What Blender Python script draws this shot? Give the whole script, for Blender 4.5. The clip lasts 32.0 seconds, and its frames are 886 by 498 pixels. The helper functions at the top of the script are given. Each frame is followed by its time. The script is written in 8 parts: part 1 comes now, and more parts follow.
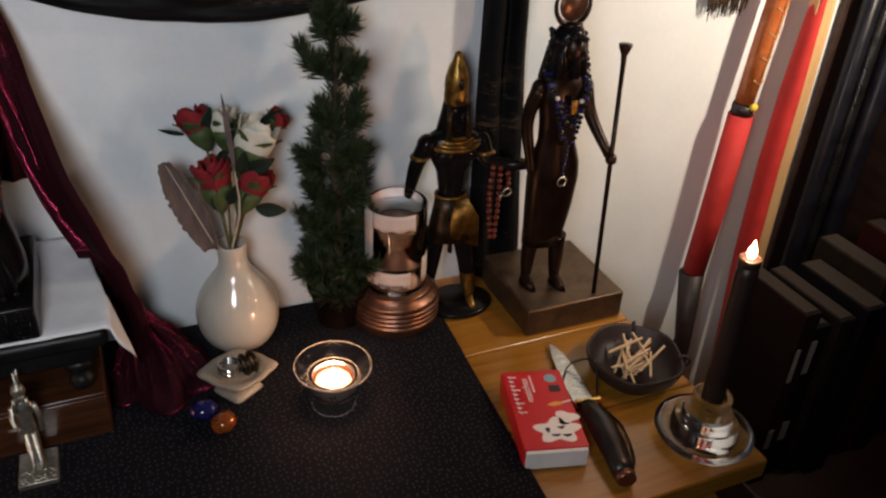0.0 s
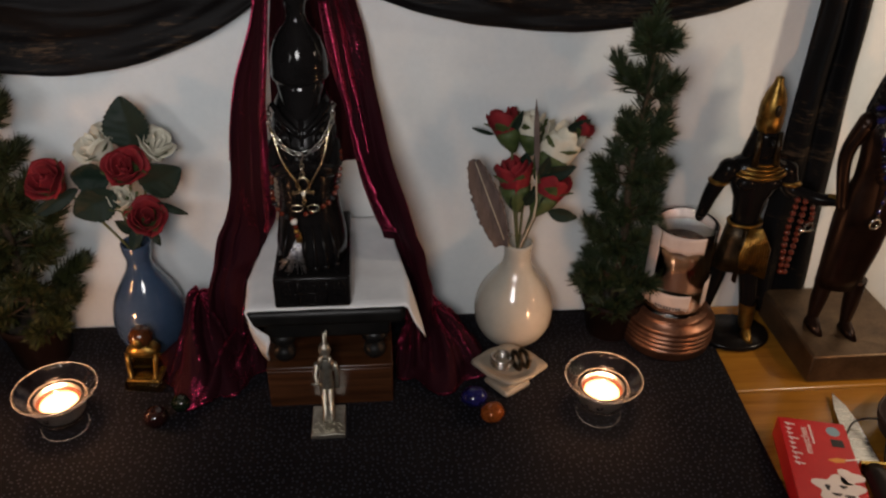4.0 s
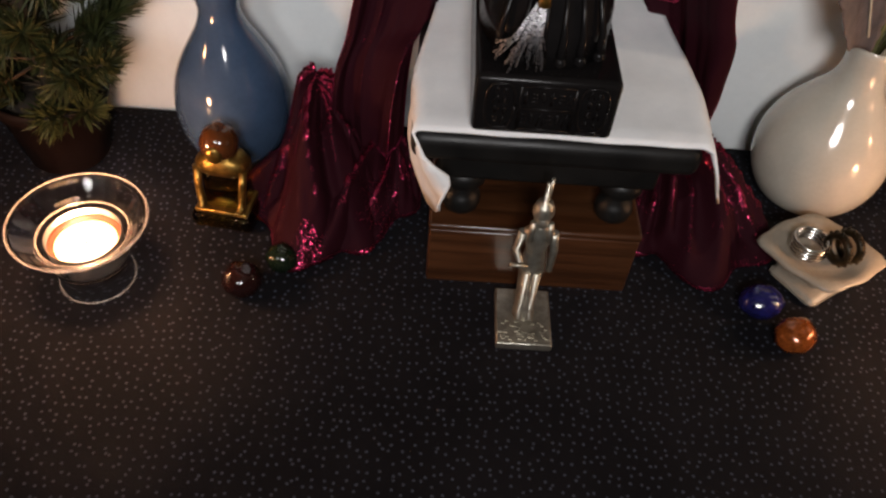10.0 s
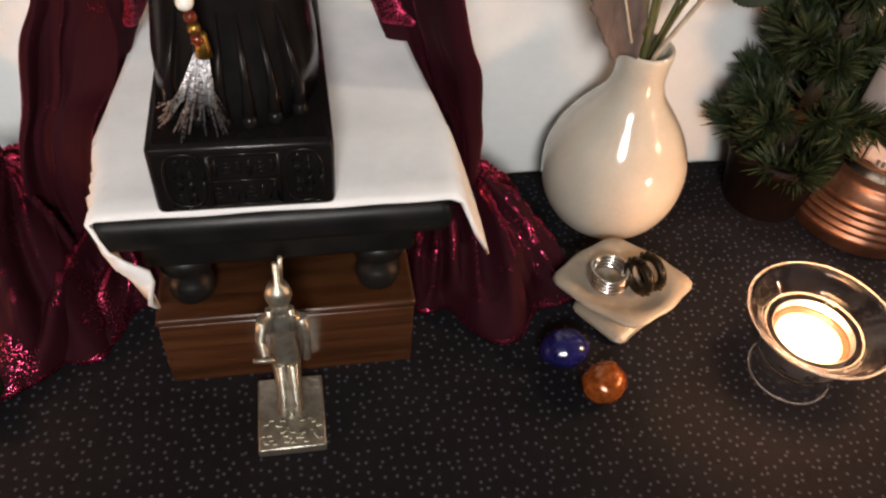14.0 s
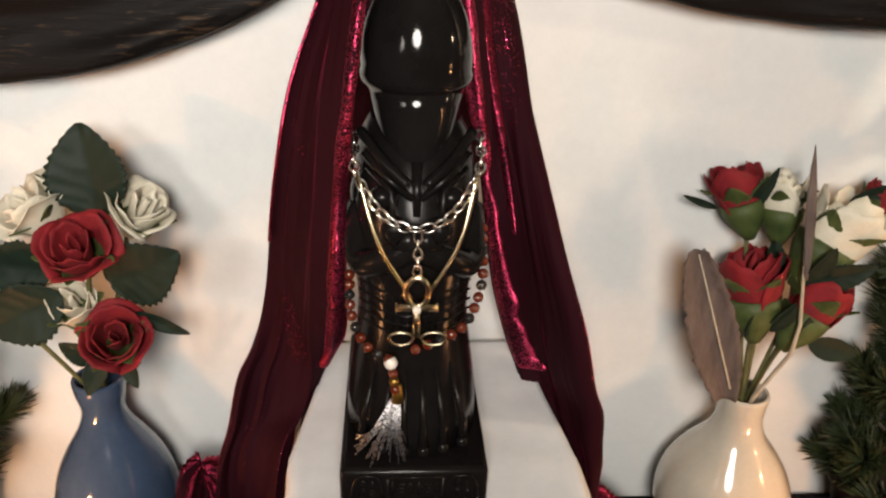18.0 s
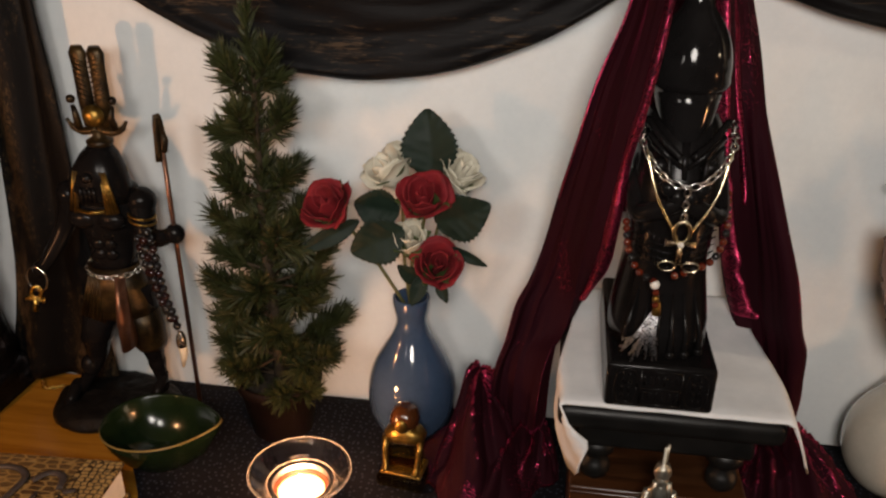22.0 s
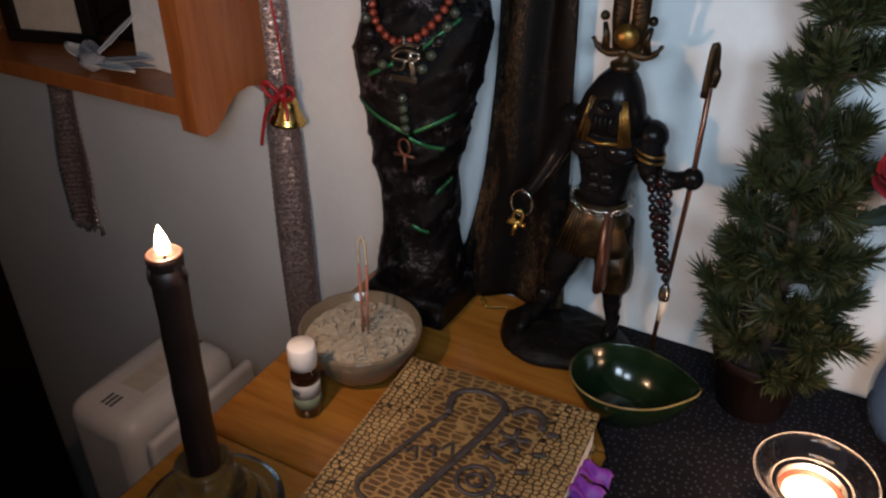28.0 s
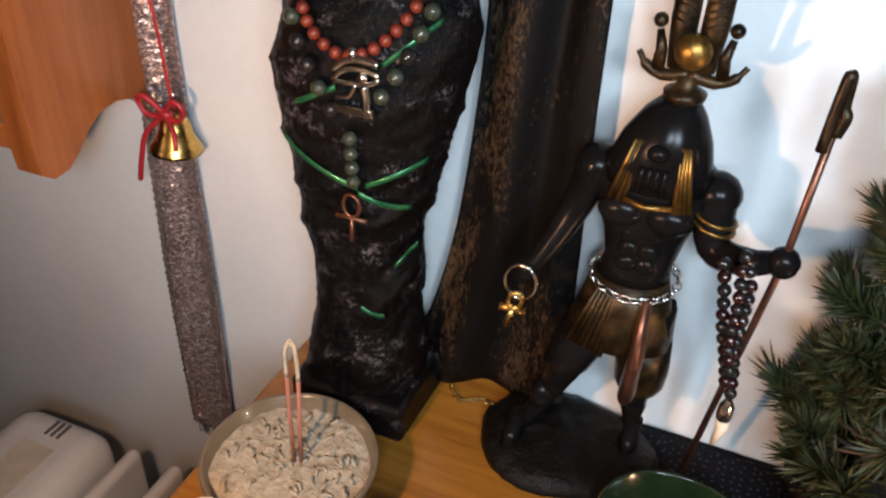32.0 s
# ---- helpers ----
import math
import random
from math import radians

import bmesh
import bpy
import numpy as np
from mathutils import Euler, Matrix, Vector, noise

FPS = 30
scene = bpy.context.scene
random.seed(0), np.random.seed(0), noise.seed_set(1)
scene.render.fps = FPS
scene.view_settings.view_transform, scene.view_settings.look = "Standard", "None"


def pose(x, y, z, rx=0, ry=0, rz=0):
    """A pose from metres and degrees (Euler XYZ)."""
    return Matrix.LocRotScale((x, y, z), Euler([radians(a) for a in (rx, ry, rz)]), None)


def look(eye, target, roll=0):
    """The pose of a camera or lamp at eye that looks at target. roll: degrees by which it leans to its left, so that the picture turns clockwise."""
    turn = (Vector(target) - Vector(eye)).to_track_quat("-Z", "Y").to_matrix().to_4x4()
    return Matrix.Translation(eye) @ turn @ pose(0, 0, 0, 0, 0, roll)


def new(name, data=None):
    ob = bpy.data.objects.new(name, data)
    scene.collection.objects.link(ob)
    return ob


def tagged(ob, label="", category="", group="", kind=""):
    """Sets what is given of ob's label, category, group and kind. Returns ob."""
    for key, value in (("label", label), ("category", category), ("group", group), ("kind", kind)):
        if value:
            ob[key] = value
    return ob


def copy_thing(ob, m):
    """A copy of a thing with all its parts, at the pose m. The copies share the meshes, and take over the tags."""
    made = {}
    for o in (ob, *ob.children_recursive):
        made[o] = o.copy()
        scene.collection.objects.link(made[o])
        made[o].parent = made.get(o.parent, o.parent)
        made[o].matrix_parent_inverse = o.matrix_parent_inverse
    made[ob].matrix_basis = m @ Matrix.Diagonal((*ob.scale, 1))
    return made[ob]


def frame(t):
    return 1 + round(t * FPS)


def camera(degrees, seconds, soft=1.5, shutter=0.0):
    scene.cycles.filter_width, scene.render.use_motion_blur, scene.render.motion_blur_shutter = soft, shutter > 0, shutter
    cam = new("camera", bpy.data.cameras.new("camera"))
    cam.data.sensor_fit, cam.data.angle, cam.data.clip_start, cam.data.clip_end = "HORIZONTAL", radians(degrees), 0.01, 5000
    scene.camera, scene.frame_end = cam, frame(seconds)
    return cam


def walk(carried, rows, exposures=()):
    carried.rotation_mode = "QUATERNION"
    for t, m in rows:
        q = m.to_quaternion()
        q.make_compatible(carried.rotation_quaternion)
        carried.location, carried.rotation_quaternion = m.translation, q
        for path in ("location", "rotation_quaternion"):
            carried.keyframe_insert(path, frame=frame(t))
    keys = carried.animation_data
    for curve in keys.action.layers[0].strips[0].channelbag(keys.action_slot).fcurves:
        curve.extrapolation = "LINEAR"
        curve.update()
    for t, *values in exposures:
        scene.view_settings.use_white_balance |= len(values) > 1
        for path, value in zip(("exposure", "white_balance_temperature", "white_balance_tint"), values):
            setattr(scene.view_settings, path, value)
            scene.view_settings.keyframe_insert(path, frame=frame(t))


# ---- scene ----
cam = camera(57.4, 32.0, 2.3)
PATH = [
    (0, (-0.033, 0.019, 1.281), (0.67, 1.57, 0.232), 3.1),
    (0.5, (-0.041, 0.022, 1.283), (0.595, 1.594, 0.222), 2.5),
    (1, (-0.046, 0.022, 1.285), (0.531, 1.616, 0.223), 2.1),
    (1.5, (-0.053, 0.023, 1.287), (0.459, 1.638, 0.223), 1.8),
    (2, (-0.063, 0.023, 1.287), (0.367, 1.665, 0.23), 1.2),
    (2.5, (-0.069, 0.024, 1.287), (0.292, 1.681, 0.227), 1.1),
    (3, (-0.075, 0.023, 1.288), (0.214, 1.692, 0.225), 0.9),
    (3.5, (-0.085, 0.024, 1.288), (0.141, 1.707, 0.232), 1.2),
    (4, (-0.092, 0.027, 1.289), (0.082, 1.713, 0.228), 1.4),
    (4.5, (-0.096, 0.03, 1.29), (0.017, 1.726, 0.236), 1.1),
    (6.5, (-0.151, 0.06, 1.259), (-0.045, 1.723, 0.152), 1.9),
    (7, (-0.185, 0.066, 1.256), (-0.051, 1.729, 0.153), 1.3),
    (7.5, (-0.196, 0.086, 1.243), (-0.027, 1.737, 0.127), 1.7),
    (8, (-0.18, 0.148, 1.228), (-0.052, 1.744, 0.029), 1.8),
    (8.5, (-0.161, 0.198, 1.203), (-0.091, 1.7, -0.116), 2.6),
    (9, (-0.163, 0.243, 1.17), (-0.131, 1.65, -0.251), 1.8),
    (9.5, (-0.18, 0.277, 1.143), (-0.122, 1.651, -0.308), 3.5),
    (10, (-0.195, 0.309, 1.115), (-0.142, 1.64, -0.377), 5.4),
    (10.5, (-0.202, 0.34, 1.095), (-0.17, 1.653, -0.413), 5.6),
    (11, (-0.209, 0.36, 1.087), (-0.283, 1.687, -0.408), 1.9),
    (11.5, (-0.204, 0.372, 1.081), (-0.254, 1.701, -0.413), 2.9),
    (12, (-0.184, 0.379, 1.081), (-0.156, 1.719, -0.404), 4.2),
    (12.5, (-0.163, 0.38, 1.079), (-0.053, 1.717, -0.405), 5.2),
    (13, (-0.142, 0.381, 1.081), (0.112, 1.701, -0.399), 7.1),
    (13.5, (-0.126, 0.381, 1.082), (0.216, 1.689, -0.392), 7.7),
    (14, (-0.123, 0.373, 1.089), (0.203, 1.708, -0.364), 5.9),
    (14.5, (-0.134, 0.36, 1.102), (0.101, 1.772, -0.295), 3.8),
    (15, (-0.143, 0.36, 1.11), (0.017, 1.869, -0.194), 3.0),
    (15.5, (-0.148, 0.358, 1.117), (-0.022, 1.953, -0.082), 3.3),
    (17.5, (-0.157, 0.337, 1.136), (-0.033, 2.111, 0.219), 2.1),
    (18, (-0.155, 0.323, 1.144), (-0.024, 2.121, 0.278), 2.0),
    (18.5, (-0.158, 0.306, 1.152), (-0.044, 2.129, 0.339), 1.7),
    (19, (-0.163, 0.289, 1.157), (-0.064, 2.122, 0.364), 1.5),
    (19.5, (-0.169, 0.268, 1.162), (-0.074, 2.103, 0.373), 1.2),
    (20, (-0.181, 0.253, 1.165), (-0.128, 2.08, 0.353), 0.8),
    (20.5, (-0.194, 0.239, 1.167), (-0.18, 2.061, 0.341), 1.0),
    (21, (-0.204, 0.219, 1.168), (-0.279, 2.034, 0.331), 1.3),
    (21.5, (-0.211, 0.196, 1.172), (-0.396, 2.0, 0.329), 0.9),
    (22, (-0.215, 0.176, 1.174), (-0.479, 1.966, 0.32), 0.5),
    (22.5, (-0.229, 0.164, 1.177), (-0.571, 1.939, 0.321), -0.3),
    (23, (-0.249, 0.15, 1.18), (-0.664, 1.899, 0.303), -0.4),
    (23.5, (-0.26, 0.141, 1.183), (-0.752, 1.873, 0.311), -1.2),
    (24, (-0.273, 0.127, 1.184), (-0.847, 1.841, 0.328), -1.5),
    (24.5, (-0.288, 0.117, 1.187), (-0.948, 1.792, 0.315), -1.8),
    (25, (-0.304, 0.124, 1.178), (-1.031, 1.751, 0.271), -1.9),
    (25.5, (-0.306, 0.144, 1.18), (-1.118, 1.73, 0.271), -1.0),
    (26, (-0.287, 0.161, 1.181), (-1.22, 1.66, 0.242), -0.3),
    (26.5, (-0.278, 0.164, 1.178), (-1.297, 1.6, 0.228), -0.3),
    (28.5, (-0.456, 0.202, 1.162), (-1.168, 1.72, 0.072), 0.1),
    (29, (-0.486, 0.21, 1.154), (-1.1, 1.749, 0.034), 0.7),
    (29.5, (-0.5, 0.22, 1.15), (-1.053, 1.773, 0.018), 0.5),
    (30, (-0.503, 0.24, 1.147), (-0.99, 1.818, 0.017), 0.9),
    (30.5, (-0.513, 0.261, 1.138), (-0.955, 1.819, -0.036), 1.5),
    (31, (-0.519, 0.292, 1.139), (-1.033, 1.839, -0.019), 0.5),
    (31.5, (-0.52, 0.331, 1.135), (-1.108, 1.86, -0.012), 1.2),
    (32, (-0.525, 0.351, 1.129), (-1.125, 1.897, 0.011), 2.7),
]
EXPOSURES = [(0, -0.80, 6300, 10), (4, -0.95, 6900, 11), (7, -1.08, 7300, 13), (8.5, -0.68, 7200, 11), (10, -0.15, 6900, 11), (11, 0.30, 6900, 11), (12, 0.38, 7100, 11), (13, 0.38, 7300, 11), (15, 0.42, 7100, 11), (18, 0.28, 7800, 11), (19, 0.16, 7800, 11),
             (20.5, -0.10, 7900, 12), (22, -0.46, 7700, 12), (23, -0.64, 7300, 11), (25, -0.78, 7500, 12), (26, -0.82, 6700, 10), (26.5, -0.76, 6400, 8), (28.5, -0.33, 5250, 0), (29.2, -0.14, 5250, 0), (30, 0.05, 5100, -1), (31, 0.31, 5100, -1), (32, 0.63, 5550, 1)]
walk(cam, [(t, look(eye, target, roll)) for t, eye, target, roll in PATH], EXPOSURES)

# ---- world and lights ----
world = bpy.data.worlds.new("night_room")
world.use_nodes = True
scene.world = world
world.node_tree.nodes["Background"].inputs["Color"].default_value = (0.012, 0.014, 0.02, 1)
world.node_tree.nodes["Background"].inputs["Strength"].default_value = 1.0


def lamp(name, kind, place, power, colour, size, target=None, cone=180):
    data = bpy.data.lights.new(name, kind)
    data.energy, data.color = power, colour
    data.shadow_soft_size = size
    ob = new(name, data)
    ob.matrix_basis = pose(*place)
    if kind == "SPOT":
        data.spot_size, data.spot_blend = math.radians(cone), 1.0
        ob.matrix_basis = look(place, target)
    return ob


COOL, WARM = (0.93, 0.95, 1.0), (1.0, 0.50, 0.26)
# Two fixed lamps stand in for one torch carried along with the camera.
lamp("torch_light", "SPOT", (-0.17, -0.03, 1.29), 22.0, COOL, 0.10, (0.0, 0.75, 1.27), 150)
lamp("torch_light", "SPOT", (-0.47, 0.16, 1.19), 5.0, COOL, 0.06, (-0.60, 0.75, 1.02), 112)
lamp("side_lamp", "SPOT", (0.80, 0.44, 1.24), 23.0, (1.0, 0.82, 0.62), 0.02, (0.65, 0.75, 1.05), 120)
CANDLES = ((0.428, 0.43, 0.960), (-0.692, 0.424, 0.978))
for at in CANDLES:
    lamp("candle_light", "POINT", at, 1.2 if at[0] > 0 else 2.3, WARM, 0.006)
TEALIGHTS = ((0.1165, 0.578), (-0.375, 0.595))
for x, y in TEALIGHTS:
    lamp("tealight_light", "POINT", (x, y, 0.810), 0.28 if x > 0 else 0.40, WARM, 0.007)

# ---- mesh tools ----
TAU = math.tau
WALL, TOP = 0.747, 0.75


def ring(bm, pts):
    return [bm.verts.new(p) for p in pts]


def bridge(bm, a, b, closed=True, mat=0):
    n = len(a)
    for i in range(n if closed else n - 1):
        j = (i + 1) % n
        f = bm.faces.new((a[i], a[j], b[j], b[i]))
        f.material_index, f.smooth = mat, True


def cap(bm, a, mat=0, flip=False):
    f = bm.faces.new(a[::-1] if flip else a)
    f.material_index = mat


def lathe(bm, profile, seg=40, c=(0, 0, 0), mat=0, sx=1.0, sy=1.0, wob=None):
    """A turned shape: rows of radius and height; a radius of 0 closes it."""
    last = None
    for r, z in profile:
        if r < 1e-6:
            now = bm.verts.new((c[0], c[1], c[2] + z))
        else:
            now = ring(bm, [(c[0] + r * sx * (1 + (wob(i / seg, z) if wob else 0)) * math.cos(TAU * i / seg),
                             c[1] + r * sy * (1 + (wob(i / seg, z) if wob else 0)) * math.sin(TAU * i / seg), c[2] + z) for i in range(seg)])
        if last is not None:
            if isinstance(last, list) and isinstance(now, list):
                bridge(bm, last, now, True, mat)
            else:
                tip, rim = (last, now) if isinstance(now, list) else (now, last)
                for i in range(seg):
                    t = (tip, rim[(i + 1) % seg], rim[i]) if tip is last else (tip, rim[i], rim[(i + 1) % seg])
                    f = bm.faces.new(t)
                    f.material_index, f.smooth = mat, True
        last = now


def frame_at(d):
    d = Vector(d).normalized()
    a = Vector((0, 0, 1)) if abs(d.z) < 0.9 else Vector((1, 0, 0))
    u = d.cross(a).normalized()
    return u, d.cross(u).normalized()


def tube(bm, pts, radii, seg=8, mat=0, closed=False, flat=1.0):
    """A round bar along points; one radius or one a point."""
    pts = [Vector(p) for p in pts]
    n = len(pts)
    if not isinstance(radii, (list, tuple)):
        radii = [radii] * n
    rings, u = [], None
    for i, p in enumerate(pts):
        d = (pts[(i + 1) % n] - pts[i - 1]) if closed else pts[min(i + 1, n - 1)] - pts[max(i - 1, 0)]
        if d.length < 1e-9:
            d = Vector((0, 0, 1))
        d.normalize()
        if u is None:
            u, w = frame_at(d)
        u = (u - d * u.dot(d))
        u = u.normalized() if u.length > 1e-6 else frame_at(d)[0]
        w = d.cross(u)
        rings.append(ring(bm, [p + radii[i] * (u * math.cos(TAU * k / seg) + w * flat * math.sin(TAU * k / seg)) for k in range(seg)]))
    for a, b in zip(rings, rings[1:]):
        bridge(bm, a, b, True, mat)
    if closed:
        bridge(bm, rings[-1], rings[0], True, mat)
    else:
        cap(bm, rings[0], mat, True), cap(bm, rings[-1], mat)


def ball(bm, c, r, mat=0, nu=12, nv=8, wob=None, turn=None):
    """An ellipsoid; r: one radius or three."""
    r = (r, r, r) if isinstance(r, (int, float)) else r
    c = Vector(c)

    def at(i, k):
        a, b = TAU * i / nu, math.pi * k / nv
        d = Vector((math.sin(b) * math.cos(a), math.sin(b) * math.sin(a), math.cos(b)))
        if wob:
            d *= 1 + wob * noise.noise(d * 2.3 + c * 91)
        d = Vector((d.x * r[0], d.y * r[1], d.z * r[2]))
        return c + (turn @ d if turn else d)
    rows = [bm.verts.new(at(0, 0))] + [ring(bm, [at(i, k) for i in range(nu)]) for k in range(1, nv)] + [bm.verts.new(at(0, nv))]
    for i in range(nu):
        j = (i + 1) % nu
        for t in ((rows[0], rows[1][i], rows[1][j]), (rows[-1], rows[-2][j], rows[-2][i])):
            f = bm.faces.new(t)
            f.material_index, f.smooth = mat, True
    for a, b in zip(rows[1:-1], rows[2:-1]):
        bridge(bm, b, a, True, mat)


def loft(bm, rows, seg=20, mat=0, power=1.0, ends=True):
    """Stacked ellipses: height, centre x, centre y, half width, half depth, and optionally a material."""
    last = None
    for row in rows:
        z, cx, cy, rx, ry = row[:5]
        m = row[5] if len(row) > 5 else mat

        def q(v):
            return math.copysign(abs(v) ** power, v)
        now = ring(bm, [(cx + rx * q(math.cos(TAU * i / seg)), cy + ry * q(math.sin(TAU * i / seg)), z) for i in range(seg)])
        if last:
            bridge(bm, last, now, True, m)
        elif ends:
            cap(bm, now, m, True)
        last = now
    if ends:
        cap(bm, last, m)


def block(bm, lo, hi, bevel=0.0, mat=0, segments=2, m=None):
    """A box between two corners, its edges rounded."""
    lo, hi = Vector(lo), Vector(hi)
    res = bmesh.ops.create_cube(bm, size=1.0)
    vs = res["verts"]
    size, mid = hi - lo, (hi + lo) / 2
    for v in vs:
        v.co = Vector((v.co.x * size.x, v.co.y * size.y, v.co.z * size.z)) + mid
        if m:
            v.co = m @ v.co
    faces = list({f for v in vs for f in v.link_faces})
    for f in faces:
        f.material_index = mat
    if bevel > 0:
        out = bmesh.ops.bevel(bm, geom=list({e for f in faces for e in f.edges}), offset=bevel, segments=segments, affect="EDGES", profile=0.5)
        for f in out["faces"]:
            f.material_index, f.smooth = mat, True


def sheet(bm, fn, nu, nv, thick=0.0, mat=0):
    """A cloth-like sheet fn(u, v), with u and v from 0 to 1, given a thickness."""
    grid = [[Vector(fn(i / nu, k / nv)) for i in range(nu + 1)] for k in range(nv + 1)]
    front = [ring(bm, row) for row in grid]
    for a, b in zip(front, front[1:]):
        bridge(bm, a, b, False, mat)
    if thick:
        back = []
        for k, row in enumerate(grid):
            line = []
            for i, p in enumerate(row):
                du = row[min(i + 1, nu)] - row[max(i - 1, 0)]
                dv = grid[min(k + 1, nv)][i] - grid[max(k - 1, 0)][i]
                nrm = du.cross(dv)
                nrm = nrm.normalized() if nrm.length > 1e-12 else Vector((0, 0, 1))
                line.append(bm.verts.new(p - nrm * thick))
            back.append(line)
        for a, b in zip(back, back[1:]):
            bridge(bm, b, a, False, mat)
        bridge(bm, back[0], front[0], False, mat), bridge(bm, front[-1], back[-1], False, mat)
        bridge(bm, [r[0] for r in front], [r[0] for r in back], False, mat)
        bridge(bm, [r[-1] for r in back], [r[-1] for r in front], False, mat)


def outline(bm, pts, z0, z1, mat=0, m=None):
    """A flat plate with a given outline in x and y."""
    m = m or Matrix()
    a, b = ring(bm, [m @ Vector((x, y, z0)) for x, y in pts]), ring(bm, [m @ Vector((x, y, z1)) for x, y in pts])
    for i in range(len(pts)):
        j = (i + 1) % len(pts)
        f = bm.faces.new((a[i], a[j], b[j], b[i]))
        f.material_index = mat
    cap(bm, a, mat, True), cap(bm, b, mat)


def spline(pts, n):
    """A smooth line through points."""
    pts = [Vector(p) for p in pts]
    P = [pts[0] * 2 - pts[1]] + pts + [pts[-1] * 2 - pts[-2]]
    out = []
    for i in range(1, len(P) - 2):
        a, b, c, d = P[i - 1:i + 3]
        for k in range(n):
            t = k / n
            out.append(0.5 * ((2 * b) + (c - a) * t + (2 * a - 5 * b + 4 * c - d) * t * t + (3 * b - a - 3 * c + d) * t ** 3))
    return out + [pts[-1]]


def mesh(name, bm, mats, parent=None, label="", sharp=False):
    bmesh.ops.recalc_face_normals(bm, faces=bm.faces)
    data = bpy.data.meshes.new(name)
    bm.to_mesh(data)
    bm.free()
    for m in mats if isinstance(mats, (list, tuple)) else [mats]:
        data.materials.append(m)
    ob = new(name, data)
    if parent:
        ob.parent = parent
    if label:
        ob["label"] = label
    return ob


def part(name, bm, material, parent, label=""):
    return mesh(name, bm, material, parent, label)


def thing(name, place, label, category, group="", kind="", turn=0):
    ob = new(name)
    ob.empty_display_size = 0.02
    ob.matrix_basis = pose(*place, 0, 0, turn)
    return tagged(ob, label, category, group, kind)


def B():
    return bmesh.new()


# ---- materials ----
def nodes_of(name):
    m = bpy.data.materials.new(name)
    m.use_nodes = True
    t = m.node_tree
    return m, t, t.nodes["Principled BSDF"]


def ramp(t, fac, stops):
    r = t.nodes.new("ShaderNodeValToRGB")
    while len(r.color_ramp.elements) < len(stops):
        r.color_ramp.elements.new(0.5)
    for e, (p, c) in zip(r.color_ramp.elements, stops):
        e.position, e.color = p, (*c, 1)
    t.links.new(fac, r.inputs["Fac"])
    return r


def coords(t, scale=(1, 1, 1), kind="Object"):
    c, m = t.nodes.new("ShaderNodeTexCoord"), t.nodes.new("ShaderNodeMapping")
    m.inputs["Scale"].default_value = scale
    t.links.new(c.outputs[kind], m.inputs["Vector"])
    return m.outputs["Vector"]


def noisy(t, scale, detail=4, rough=0.6, stretch=(1, 1, 1), distort=0.0):
    n = t.nodes.new("ShaderNodeTexNoise")
    n.inputs["Scale"].default_value, n.inputs["Detail"].default_value = scale, detail
    n.inputs["Roughness"].default_value, n.inputs["Distortion"].default_value = rough, distort
    t.links.new(coords(t, stretch), n.inputs["Vector"])
    return n.outputs["Fac"]


def bump(t, b, height, strength=0.3, dist=0.001):
    n = t.nodes.new("ShaderNodeBump")
    n.inputs["Strength"].default_value, n.inputs["Distance"].default_value = strength, dist
    t.links.new(height, n.inputs["Height"])
    t.links.new(n.outputs["Normal"], b.inputs["Normal"])


def stuff(name, lo, hi, rough=0.5, scale=60, metal=0.0, bumps=0.15, fine=400, stretch=(1, 1, 1), coat=0.0, rvar=0.12, ior=1.45, dist=0.0008, mid=None, spec=0.5):
    """A surface between two colours, with grain at two scales."""
    m, t, b = nodes_of(name)
    big, small = noisy(t, scale, 5, 0.6, stretch), noisy(t, fine, 3, 0.7, stretch)
    mix = t.nodes.new("ShaderNodeMath")
    mix.operation = "MULTIPLY_ADD"
    mix.inputs[1].default_value = 0.35
    t.links.new(small, mix.inputs[0]), t.links.new(big, mix.inputs[2])
    stops = [(0.42, lo), (0.9, hi)] if not mid else [(0.42, lo), (0.65, mid), (0.9, hi)]
    t.links.new(ramp(t, mix.outputs[0], stops).outputs["Color"], b.inputs["Base Color"])
    r = t.nodes.new("ShaderNodeMapRange")
    r.inputs["To Min"].default_value, r.inputs["To Max"].default_value = max(0.02, rough - rvar), min(1, rough + rvar)
    t.links.new(big, r.inputs["Value"]), t.links.new(r.outputs["Result"], b.inputs["Roughness"])
    b.inputs["Specular IOR Level"].default_value = spec
    b.inputs["Metallic"].default_value, b.inputs["IOR"].default_value, b.inputs["Coat Weight"].default_value = metal, ior, coat
    if bumps:
        bump(t, b, mix.outputs[0], bumps, dist)
    return m


def glass(name, colour=(1, 1, 1), rough=0.02, ior=1.47, haze=0.0):
    m, t, b = nodes_of(name)
    b.inputs["Base Color"].default_value = (*colour, 1)
    b.inputs["Transmission Weight"].default_value, b.inputs["IOR"].default_value = 1.0 - haze, ior
    n = noisy(t, 45, 3)
    r = t.nodes.new("ShaderNodeMapRange")
    r.inputs["To Min"].default_value, r.inputs["To Max"].default_value = rough * 0.5, rough * 2 + 0.02
    t.links.new(n, r.inputs["Value"]), t.links.new(r.outputs["Result"], b.inputs["Roughness"])
    return m


def glow(name, colour, strength):
    m, t, b = nodes_of(name)
    b.inputs["Base Color"].default_value = (*colour, 1)
    b.inputs["Emission Color"].default_value, b.inputs["Emission Strength"].default_value = (*colour, 1), strength
    return m


